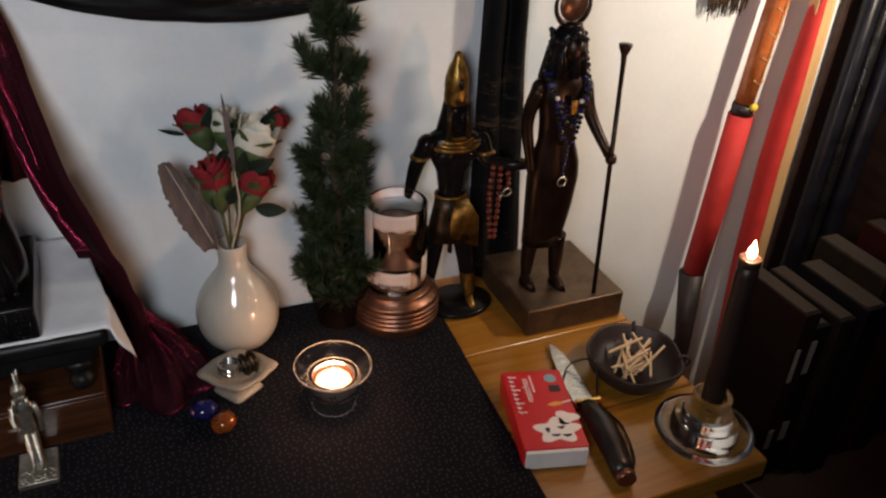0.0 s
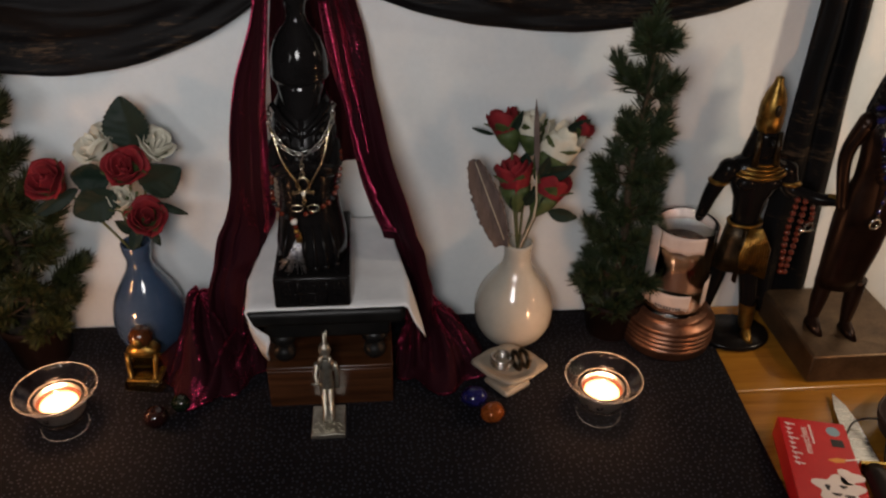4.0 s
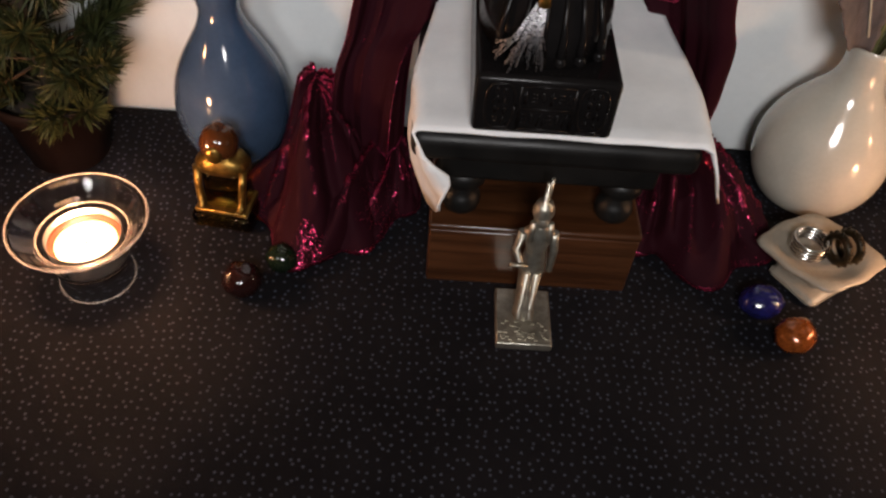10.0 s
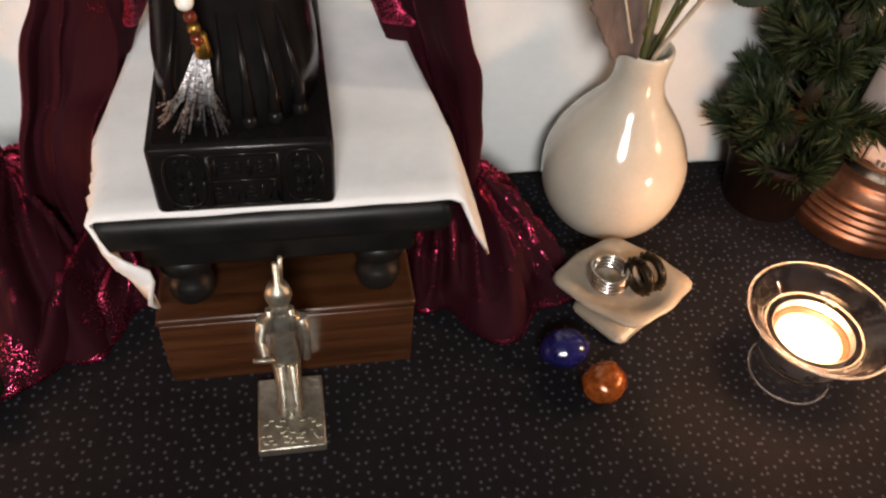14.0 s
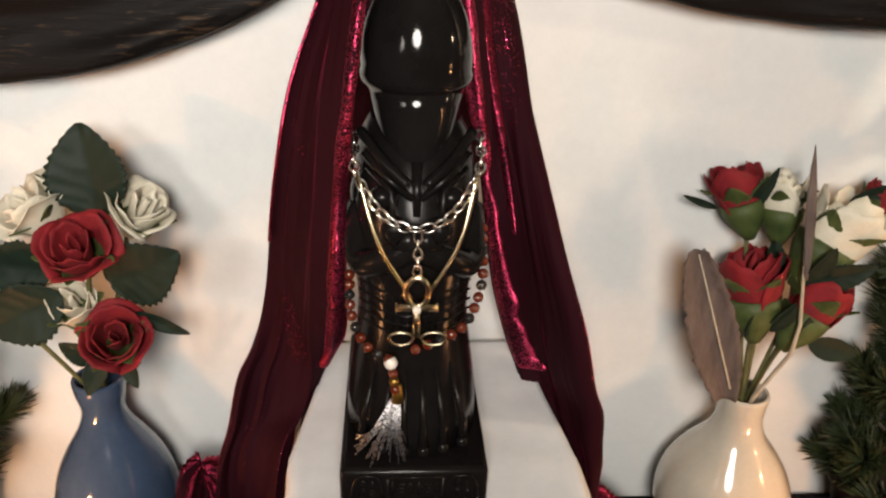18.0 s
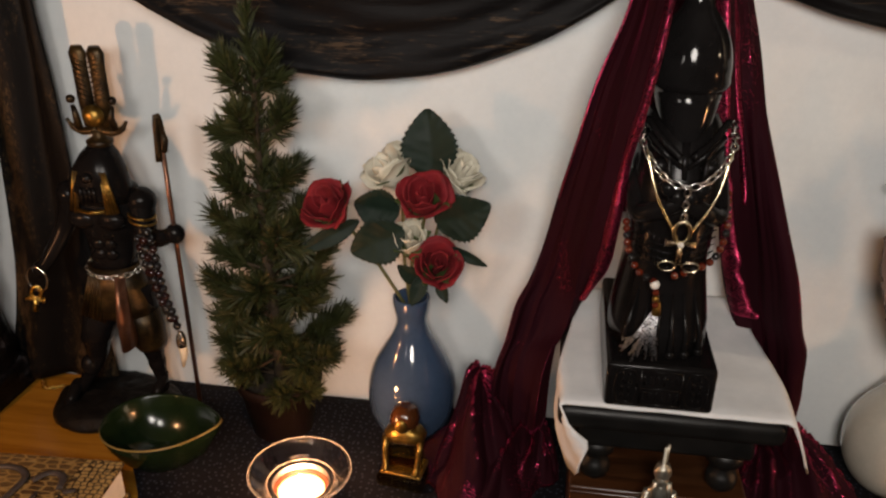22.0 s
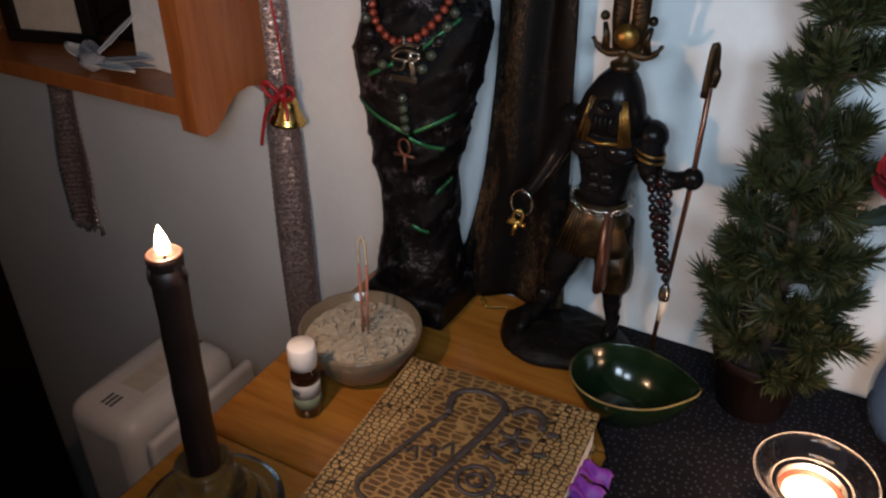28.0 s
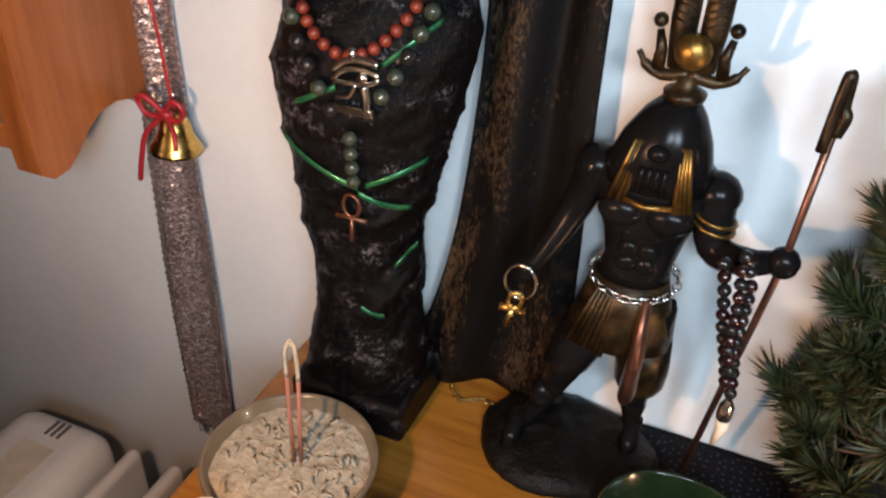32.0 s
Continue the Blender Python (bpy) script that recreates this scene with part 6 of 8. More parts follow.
flat("square_mark", [(0.012, 0.020), (0.0225, 0.020), (0.0225, 0.029), (0.012, 0.029)], M_blackprint, mb)

M_steel = stuff("ground_steel", (0.42, 0.42, 0.42), (0.62, 0.62, 0.6), 0.25, 60, metal=1.0, bumps=0.08, stretch=(6, 1, 1))
M_handle = stuff("black_knife_handle", (0.008, 0.008, 0.007), (0.02, 0.018, 0.016), 0.35, 60)
tip, end = Vector((0.353, 0.588, TOP)), Vector((0.322, 0.388, TOP))
kn = thing("knife", tip, "sheath knife with black handle and steel blade beside the matchbox", "knife", turn=math.degrees(math.atan2(tip.y - end.y, tip.x - end.x)) + 180)
bm = B()
blade = [(0, 0), (0.018, 0.0075), (0.040, 0.0110), (0.098, 0.0120), (0.098, -0.0085), (0.055, -0.0085), (0.022, -0.005)]
outline(bm, blade, 0.0035, 0.0056)
part("blade", bm, M_steel, kn)
bm = B()
block(bm, (0.097, -0.011, 0.0005), (0.101, 0.015, 0.0140), 0.001)
part("guard", bm, M_brass, kn)
bm = B()
tube(bm, [(0.101, 0.001, 0.008), (0.112, 0.0015, 0.0095), (0.135, 0.002, 0.0115), (0.160, 0.001, 0.0115), (0.180, -0.001, 0.0100), (0.190, -0.002, 0.0095)], [0.0085, 0.0105, 0.0130, 0.0125, 0.0105, 0.0095], 18, flat=0.85)
part("handle", bm, M_handle, kn)
bm = B()
tube(bm, [(0.190, -0.002, 0.0095), (0.197, -0.0025, 0.0095)], [0.0098, 0.0085], 16, flat=0.85)
part("pommel", bm, M_copper, kn)
bm = B()
tube(bm, spline([(0.188, -0.006, 0.010), (0.175, 0.016, 0.004), (0.130, 0.026, 0.002), (0.090, 0.018, 0.002), (0.060, 0.024, 0.0245), (0.045, 0.004, 0.010), (0.080, -0.018, 0.002)], 8), 0.0010, 6)
part("cord", bm, M_handle, kn, "thin black leather cord")

M_clay = stuff("dark_clay", (0.010, 0.007, 0.008), (0.032, 0.022, 0.020), 0.5, 60, bumps=0.4)
bw = thing("match_bowl", (0.412, 0.521, TOP + 0.0004), "rough dark bowl with two small handles, holding loose matchsticks", "bowl")
bm = B()
lathe(bm, [(0, 0), (0.030, 0), (0.036, 0.002), (0.0435, 0.010), (0.0475, 0.022), (0.0482, 0.0265), (0.0470, 0.0275), (0.0450, 0.0255), (0.0420, 0.014), (0.034, 0.0065), (0, 0.005)], 48, wob=lambda a, z: 0.03 * math.sin(a * TAU * 5) + 0.03 * noise.noise((a * 7, z * 40, 3)))
part("body", bm, M_clay, bw)
for s in (-1, 1):
    bm = B()
    a0 = 1.0 if s > 0 else -0.5
    c = Vector((math.cos(a0) * 0.048, math.sin(a0) * 0.048, 0.022))
    tube(bm, [c + Vector((0.006 * math.cos(TAU * k / 12) * math.cos(a0), 0.006 * math.cos(TAU * k / 12) * math.sin(a0), 0.006 * math.sin(TAU * k / 12))) for k in range(12)], 0.0018, 7, closed=True)
    part("handle", bm, M_clay, bw)
M_match = stuff("pale_matchwood", (0.52, 0.38, 0.22), (0.70, 0.55, 0.36), 0.7, 80, stretch=(1, 8, 8))
bm = B()
block(bm, (-0.0215, -0.0011, -0.0011), (0.0215, 0.0011, 0.0011), 0.0003, segments=1)
first = tagged(mesh("matchstick", bm, M_match), "burnt-out pale wooden matchstick in the dark bowl", "matchstick", "matchsticks")
rnd = random.Random(4)
for k in range(24):
    m = pose(0.412 + rnd.uniform(-0.017, 0.017), 0.521 + rnd.uniform(-0.013, 0.013), TOP + 0.0125 + 0.0007 * k, 0, rnd.uniform(-14, 14), 48 + rnd.uniform(-42, 30))
    if k == 0:
        first.matrix_basis = m
    else:
        copy_thing(first, m)

# dark fringe on the wall above the staffs
fg = thing("hanging_fringe", (0.627, 0.738, 1.072), "short dark brown thread fringe hanging high on the wall", "fringe")
bm = B()
block(bm, (-0.030, -0.002, 0.0), (0.030, 0.004, 0.010), 0.001)
part("heading_band", bm, M_swag, fg)
rnd = random.Random(8)
for k in range(22):
    bm = B()
    x = -0.028 + 0.0027 * k
    tube(bm, [(x, 0, 0.002), (x + rnd.uniform(-0.001, 0.001), -0.001, -0.012), (x + rnd.uniform(-0.003, 0.002), 0, -0.024 - rnd.uniform(0, 0.010))], [0.0012, 0.0014, 0.0007], 5)
    part("strand", bm, M_bark, fg)

# ---- staffs and books beyond the right end of the table ----
M_redcloth = stuff("red_cotton", (0.36, 0.016, 0.014), (0.52, 0.03, 0.026), 0.75, 40, bumps=0.4, fine=900)
M_orange = stuff("orange_glazed_wood", (0.36, 0.085, 0.02), (0.5, 0.15, 0.045), 0.25, 40, coat=0.4)
M_paleW = wood("pale_pine_stick", (0.34, 0.19, 0.075), (0.46, 0.28, 0.12), (0.55, 0.35, 0.17), 0.55, (60, 60, 4), 0.0)
M_yellow = stuff("yellow_bead", (0.6, 0.42, 0.03), (0.7, 0.52, 0.06), 0.3, 90)
sf = thing("wrapped_staff", (0.672, 0.712, 0.0), "staff with orange carved head and red cloth sleeve against the wall", "staff", "leaning staffs")
bm = B()
tube(bm, [(-0.030, -0.03, 0.02), (-0.022, -0.010, 0.60), (-0.020, 0.006, 0.70)], [0.010, 0.0115, 0.0170], 18)
part("shaft", bm, M_clay, sf, "dark lower shaft")
bm = B()
tube(bm, [(-0.019, 0.004, 0.702), (-0.012, 0.004, 0.80), (-0.006, 0.004, 0.925)], [0.0145, 0.0155, 0.0150], 24)
part("sleeve", bm, M_redcloth, sf)
bm = B()
tube(bm, [(-0.006, 0.004, 0.926), (-0.005, 0.004, 0.938)], 0.0135, 20)
part("collar", bm, M_clay, sf)
bm = B()
ball(bm, (-0.002, -0.0095, 0.938), (0.006, 0.004, 0.005))
part("stud", bm, M_yellow, sf)
bm = B()
tube(bm, [(-0.004, 0.006, 0.939), (0.004, 0.006, 1.02), (0.016, 0.006, 1.13), (0.022, 0.006, 1.25)], [0.0115, 0.0125, 0.0128, 0.011], 20)
part("head", bm, M_orange, sf)
bm = B()
for k in range(4):
    z = 0.965 + k * 0.028
    x = -0.002 + (z - 0.94) * 0.09
    tube(bm, [(x - 0.008, -0.0045, z + 0.005), (x, -0.0075, z), (x + 0.008, -0.0045, z + 0.005)], 0.0008, 6)
    tube(bm, [(x, -0.0075, z), (x + 0.0026, -0.0075, z + 0.026)], 0.0008, 6)
part("carving", bm, M_paleW, sf, "pale carved lines")
sf = thing("red_bag", (0.733, 0.705, 0.0), "long narrow red cloth bag, tied above, standing against the wall", "bag", "leaning staffs")
bm = B()
tube(bm, [(0.006, -0.03, 0.0), (0.002, -0.02, 0.30), (-0.004, -0.006, 0.55), (-0.002, 0.006, 0.72), (0.000, 0.010, 0.85), (0.004, 0.012, 0.95), (0.010, 0.014, 1.05), (0.016, 0.016, 1.16), (0.020, 0.016, 1.28)], [0.0144, 0.0156, 0.0156, 0.0162, 0.0156, 0.0144, 0.0102, 0.0078, 0.0072], 24, flat=0.7)
part("cloth", bm, M_redcloth, sf)
bm = B()
tube(bm, [(0.016 + 0.016 * math.cos(a), 0.016 + 0.012 * math.sin(a), 1.10) for a in [TAU * k / 16 for k in range(16)]], 0.003, 6, closed=True)
part("tie", bm, M_orange, sf)
sk = thing("ruled_stick", (0.772, 0.718, 0.0), "flat pale pine stick with dark burnt marks, standing against the wall", "stick", "leaning staffs")
bm = B()
block(bm, (-0.014, -0.006, 0.0), (0.014, 0.006, 1.45), 0.001, m=pose(0, 0, 0, 0, -1.2, 0))
part("stick", bm, M_paleW, sk)
bm = B()
rnd = random.Random(9)
for k in range(13):
    z = 0.86 + k * 0.021
    for j in range(2):
        block(bm, (-0.0125 + j * 0.004, -0.0068, z + rnd.uniform(0, 0.004)), (-0.0095 + j * 0.004, -0.0062, z + 0.010 + rnd.uniform(0, 0.003)), m=pose(0, 0, 0, 0, -1.2, 0))
    block(bm, (-0.0125, -0.0068, z), (-0.004, -0.0062, z + 0.002), m=pose(0, 0, 0, 0, -1.2, 0))
part("burnt_mark", bm, M_blackprint, sk, "row of dark marks")
M_navy = stuff("dark_blue_cloth", (0.003, 0.003, 0.006), (0.010, 0.010, 0.015), 0.35, 40, spec=0.3)
M_darkrod = stuff("dark_grey_metal", (0.012, 0.012, 0.013), (0.035, 0.034, 0.034), 0.28, 40, metal=0.7)
for x, r, m, lab in ((0.812, 0.011, M_navy, "dark blue rod standing in the corner"), (0.838, 0.008, M_darkrod, "thin grey metal rod standing in the corner"), (0.872, 0.014, M_navy, "dark blue rod standing in the corner")):
    rd = thing("rod", (x, 0.712, 0.0), lab, "rod", "leaning staffs")
    bm = B()
    tube(bm, [(0, -0.02, 0.0), (0.010, 0.0, 0.7), (0.022, 0.012, 1.45)], r, 16)
    part("shaft", bm, m, rd)
    bm = B()
    ball(bm, (0.022, 0.012, 1.455), r * 1.15)
    part("knob", bm, m, rd)
# bookcase
M_case = stuff("dark_brown_case", (0.018, 0.009, 0.007), (0.035, 0.018, 0.013), 0.5, 14, stretch=(1, 1, 6))
case = thing("bookcase", (1.03, 0.50, 0.0), "dark brown bookcase standing past the end of the sideboard", "bookcase")
for lo, hi, n in (((-0.10, 0.0, 0.0), (0.50, 0.24, 1.6), "back_panel"), ((-0.412, -0.16, 0.0), (0.5, 0.155, 0.52), "low_shelf"), ((0.44, -0.16, 0.52), (0.5, 0.0, 1.6), "side_panel"), ((-0.222, 0.2385, 0.0), (-0.1005, 0.2455, 1.6), "back_board")):
    bm = B()
    block(bm, lo, hi, 0.003)
    part(n, bm, M_case, case)
# Page edges and labels coloured dark, putting the corner's shade into them.
M_dimpage = stuff("dimmed_page_edge", (0.010, 0.007, 0.005), (0.024, 0.016, 0.011), 0.9, 200, stretch=(8, 1, 1))
M_dimlabel = stuff("dimmed_label", (0.10, 0.09, 0.08), (0.20, 0.18, 0.16), 0.8, 90, bumps=0.1)
hues = ((0.035, 0.016, 0.013), (0.02, 0.02, 0.03), (0.04, 0.03, 0.025), (0.015, 0.015, 0.018), (0.05, 0.04, 0.03), (0.09, 0.012, 0.014), (0.02, 0.015, 0.03), (0.11, 0.02, 0.02), (0.03, 0.02, 0.018), (0.02, 0.02, 0.02), (0.06, 0.05, 0.045), (0.03, 0.01, 0.01))
rnd = random.Random(3)
xb = 0.622
for k, hue in enumerate(hues):
    th, ht, dp = rnd.uniform(0.020, 0.034), rnd.uniform(0.225, 0.285), rnd.uniform(0.085, 0.115)
    # Hue scaled far down, so the cover carries the dim corner's shade.
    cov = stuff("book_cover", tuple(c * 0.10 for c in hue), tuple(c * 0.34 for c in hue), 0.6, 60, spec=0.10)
    bk = thing("book", (xb, 0.503 + rnd.uniform(-0.012, 0.014), 0.5205), "dark hardback standing in a row on the low bookcase shelf", "book", "shelved books")
    bm = B()
    block(bm, (0.0, 0.0, 0.0), (th, dp, 0.0025 + ht), 0.0015)
    block(bm, (0.002, 0.003, 0.002), (th - 0.002, dp + 0.001, ht - 0.001), 0.0)
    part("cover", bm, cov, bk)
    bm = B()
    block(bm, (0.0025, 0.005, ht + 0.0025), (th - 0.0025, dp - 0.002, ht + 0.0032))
    part("page_block", bm, M_dimpage, bk)
    if k in (0, 1, 4):
        for z0, z1, inset in ((0.060, 0.090, 0.012), (0.165, 0.212, 0.014)):
            bm = B()
            block(bm, (0.003, -0.0006, z0), (th - inset, 0.0004, z1))
            part("label", bm, M_dimlabel, bk, "pale spine label")
    xb += th + 0.0012

# ---- small things on the cloth ----
M_amber = glass("amber_glass", (0.95, 0.48, 0.05), 0.03)
fb = thing("perfume_bottle", (-0.3125, 0.650, CLOTH), "small amber glass flask shaped like a seated figure", "bottle", turn=-8)
M_darkamber = stuff("dark_amber_gloss", (0.030, 0.008, 0.003), (0.10, 0.030, 0.008), 0.10, 60, coat=0.6, bumps=0.02)
bm = B()
block(bm, (-0.0185, -0.0150, 0.0), (0.0185, 0.0170, 0.0105), 0.003, 0, 3)
part("base", bm, M_amber, fb)
bm = B()
block(bm, (-0.0160, -0.0125, 0.0107), (0.0160, 0.0140, 0.0135), 0.0012)
part("step", bm, M_gold, fb, "gilded step")
bm = B()
loft(bm, [(0.0137, 0, 0.003, 0.0140, 0.0115), (0.022, 0, 0.003, 0.0128, 0.0105), (0.032, 0, 0.003, 0.0125, 0.0095), (0.037, 0, 0.003, 0.0130, 0.0095)], 28, 0, 0.6)
part("body", bm, M_amber, fb)
bm = B()
loft(bm, [(0.0372, 0, 0.003, 0.0150, 0.0102), (0.041, 0, 0.003, 0.0158, 0.0102), (0.045, 0, 0.003, 0.0128, 0.0090), (0.048, 0, 0.003, 0.0075, 0.0070)], 28, 0, 0.75)
part("yoke", bm, M_gold, fb, "gilded yoke")
for side in (-1, 1):
    bm = B()
    tube(bm, [(side * 0.0135, -0.003, 0.040), (side * 0.0130, -0.0070, 0.028), (side * 0.0120, -0.0085, 0.0160), (side * 0.0110, -0.0125, 0.0140)], [0.0026, 0.0022, 0.0024, 0.0022], 12)
    part("arm", bm, M_gold, fb, "gilded arm")
bm = B()
loft(bm, [(0.0465, 0, 0.003, 0.0085, 0.0085), (0.052, 0, 0.002, 0.0108, 0.0105), (0.058, 0, 0.002, 0.0105, 0.0105), (0.063, 0, 0.003, 0.0080, 0.0085), (0.0655, 0, 0.003, 0.0035, 0.004)], 26, 0, 0.9)
part("stopper", bm, M_darkamber, fb, "dark amber head-shaped stopper")
bm = B()
ball(bm, (0, -0.0075, 0.0535), (0.0050, 0.0030, 0.0060), 0, 16, 10)
part("face", bm, M_gold, fb)


def stone(name, place, r, material, label, seed, group="tumbled stones"):
    bm = B()
    ball(bm, (0, 0, r[2] * 0.92), r, 0, 20, 12, 0.10)
    ob = tagged(mesh(name, bm, material), label, "stone", group)
    ob.matrix_basis = pose(*place, CLOTH, 0, 0, seed * 37) if len(place) == 2 else pose(*place)
    return ob


M_sandstone = stuff("copper_goldstone", (0.09, 0.018, 0.003), (0.34, 0.09, 0.020), 0.2, 420, metal=0.35, bumps=0.05, fine=2500, coat=0.5)
M_garnet = stuff("black_red_stone", (0.010, 0.003, 0.003), (0.02, 0.006, 0.005), 0.08, 60, bumps=0.02, coat=0.5)
M_obsidian = stuff("green_black_stone", (0.004, 0.007, 0.004), (0.01, 0.016, 0.008), 0.08, 60, bumps=0.02, coat=0.5)
stone("orange_stone", (0.015, 0.578), (0.0122, 0.0108, 0.0088), M_sandstone, "tumbled glittering orange goldstone on the dotted cloth", 1)
stone("blue_stone", (0.0005, 0.600), (0.0130, 0.0105, 0.0090), M_lapis, "polished deep blue stone on the dotted cloth", 5)
stone("dark_red_stone", (-0.2935, 0.592), (0.0110, 0.0110, 0.0095), M_garnet, "polished near-black red stone on the dotted cloth", 3)
stone("dark_green_stone", (-0.2745, 0.611), (0.0092, 0.0092, 0.0080), M_obsidian, "polished green-black stone on the dotted cloth", 2)

# stone dish with rings
M_dish = stuff("pale_soapstone", (0.22, 0.185, 0.145), (0.32, 0.275, 0.215), 0.4, 40, bumps=0.15)
ds = thing("ring_dish", (0.038, 0.629, CLOTH), "pale stone dish with pointed corners on a square foot, holding rings", "dish", turn=-8)
bm = B()


def star(r, z, k, n=48, sharp=0.22):
    return [(r * (1 + sharp * abs(math.cos(2 * TAU * i / n)) ** 6) * math.cos(TAU * i / n) * (1 if k else 1), r * (1 + sharp * abs(math.cos(2 * TAU * i / n)) ** 6) * math.sin(TAU * i / n) * 0.84, z) for i in range(n)]


rows = [ring(bm, star(r, z, 1, 48, s)) for r, z, s in ((0.0150, 0.0125, 0.0), (0.0215, 0.0165, 0.05), (0.0300, 0.0205, 0.18), (0.0312, 0.0225, 0.20), (0.0302, 0.0240, 0.19), (0.0245, 0.0225, 0.03), (0.0200, 0.0195, 0.0), (0.0120, 0.0178, 0.0))]
cap(bm, rows[0], 0, True)
for a, b in zip(rows, rows[1:]):
    bridge(bm, a, b)
cap(bm, rows[-1])
part("bowl", bm, M_dish, ds)
bm = B()
block(bm, (-0.0170, -0.0170, 0.0), (0.0170, 0.0170, 0.0065), 0.004, m=pose(-0.001, -0.004, 0, 0, 0, 42))
block(bm, (-0.012, -0.012, 0.006), (0.012, 0.012, 0.0135), 0.003, m=pose(0, -0.001, 0, 0, 0, 45))
part("foot", bm, M_dish, ds)
rg = thing("coiled_ring", (0.031, 0.632, CLOTH + 0.0200), "coiled silver ring lying in the stone dish", "ring")
for k in range(4):
    bm = B()
    tube(bm, [(0.0098 * math.cos(a), 0.0098 * math.sin(a), 0.0014 + k * 0.0024) for a in [TAU * j / 28 for j in range(28)]], 0.0013, 7, closed=True)
    part("coil", bm, M_silver, rg)
rg = thing("jewelled_rings", (0.0475, 0.627, CLOTH + 0.0200), "two old gold rings set with stones, lying in the stone dish", "ring", turn=20)
for s in (-0.0036, 0.0048):
    bm = B()
    tube(bm, [(s, 0.0082 * math.cos(a), 0.0090 + 0.0082 * math.sin(a)) for a in [TAU * j / 24 for j in range(24)]], 0.0024, 8, closed=True)
    for j in range(14):
        a = TAU * j / 14
        ball(bm, (s, 0.0100 * math.cos(a), 0.0090 + 0.0100 * math.sin(a)), 0.0014, 0, 6, 4)
    part("band", bm, M_oldgold, rg)

# ---- the western side ----
gb = thing("leaf_bowl", (-0.503, 0.641, CLOTH), "leaf-shaped dark green glazed bowl, half on the cloth", "bowl", turn=6)
bm = B()


def leafring(k, z):
    out = []
    for i in range(64):
        a = TAU * i / 64
        pull = 1 + 0.17 * max(0, math.cos(a)) ** 9
        out.append((0.0425 * k * pull * math.cos(a), 0.0355 * k * (1 - 0.10 * math.cos(a)) * math.sin(a), z + (0.002 * max(0, math.cos(a)) ** 6 if k > 0.9 else 0)))
    return out


rows = [ring(bm, leafring(k, z)) for k, z in ((0.46, 0.0), (0.50, 0.002), (0.72, 0.011), (0.92, 0.026), (1.0, 0.0355), (0.985, 0.0368), (0.955, 0.0355), (0.88, 0.026), (0.70, 0.0135), (0.42, 0.006), (0.15, 0.0045))]
cap(bm, rows[0], 0, True)
for i, (a, b) in enumerate(zip(rows, rows[1:])):
    bridge(bm, a, b, True, 1 if i in (4,) else 0)
cap(bm, rows[-1])
M_rim = stuff("tan_glaze_rim", (0.16, 0.11, 0.035), (0.24, 0.17, 0.06), 0.2, 60)
part("body", bm, [M_green_glaze, M_rim], gb)

# the book with a tooled cover


def scaly():
    m, t, b = nodes_of("crocodile_leather")
    v = t.nodes.new("ShaderNodeTexVoronoi")
    v.feature = "DISTANCE_TO_EDGE"
    v.inputs["Scale"].default_value, v.inputs["Randomness"].default_value = 1.0, 0.5
    t.links.new(coords(t, (205, 270, 1)), v.inputs["Vector"])
    e = ramp(t, v.outputs["Distance"], [(0.05, (0, 0, 0)), (0.17, (1, 1, 1))])
    tone = ramp(t, noisy(t, 30, 3), [(0.35, (0.23, 0.15, 0.055)), (0.7, (0.42, 0.30, 0.125))])
    mix = t.nodes.new("ShaderNodeMix")
    mix.data_type = "RGBA"
    mix.inputs["A"].default_value = (0.016, 0.009, 0.004, 1)
    t.links.new(e.outputs["Color"], mix.inputs["Factor"]), t.links.new(tone.outputs["Color"], mix.inputs["B"])
    t.links.new(mix.outputs["Result"], b.inputs["Base Color"])
    b.inputs["Roughness"].default_value = 0.42
    bump(t, b, e.outputs["Color"], 0.6, 0.0008)
    return m


def ridged():
    m, t, b = nodes_of("banded_leather")
    v = t.nodes.new("ShaderNodeTexVoronoi")
    v.feature = "DISTANCE_TO_EDGE"
    v.inputs["Scale"].default_value, v.inputs["Randomness"].default_value = 1.0, 0.55
    t.links.new(coords(t, (100, 230, 1)), v.inputs["Vector"])
    e = ramp(t, v.outputs["Distance"], [(0.04, (0, 0, 0)), (0.16, (1, 1, 1))])
    tone = ramp(t, noisy(t, 40, 3), [(0.35, (0.045, 0.024, 0.009)), (0.7, (0.10, 0.06, 0.022))])
    mix = t.nodes.new("ShaderNodeMix")
    mix.data_type = "RGBA"
    mix.inputs["A"].default_value = (0.24, 0.155, 0.055, 1)
    t.links.new(e.outputs["Color"], mix.inputs["Factor"]), t.links.new(tone.outputs["Color"], mix.inputs["B"])
    t.links.new(mix.outputs["Result"], b.inputs["Base Color"])
    b.inputs["Roughness"].default_value = 0.45
    bump(t, b, e.outputs["Color"], 0.4, 0.0008)
    return m


M_scales, M_bands = scaly(), ridged()
M_emb = stuff("grey_black_embossing", (0.022, 0.019, 0.019), (0.055, 0.048, 0.048), 0.45, 120, bumps=0.3)
M_purple = stuff("purple_silk", (0.16, 0.02, 0.24), (0.30, 0.05, 0.42), 0.5, 60)
tb = thing("spell_book", (-0.5755, 0.4935, TOP + 0.0005), "thick book in scaly brown-gold leather tooled with dark glyphs", "book", turn=3)
bm = B()
block(bm, (-0.0715, -0.104, 0.0290), (0.0715, 0.104, 0.0325), 0.001)
part("cover", bm, M_scales, tb)
bm = B()
block(bm, (-0.0715, -0.104, 0.0), (0.0715, 0.104, 0.0035), 0.001)
part("back_cover", bm, M_scales, tb)
bm = B()
block(bm, (-0.0730, -0.104, 0.0), (-0.0690, 0.104, 0.0325), 0.0012)
part("spine", bm, M_scales, tb)
bm = B()
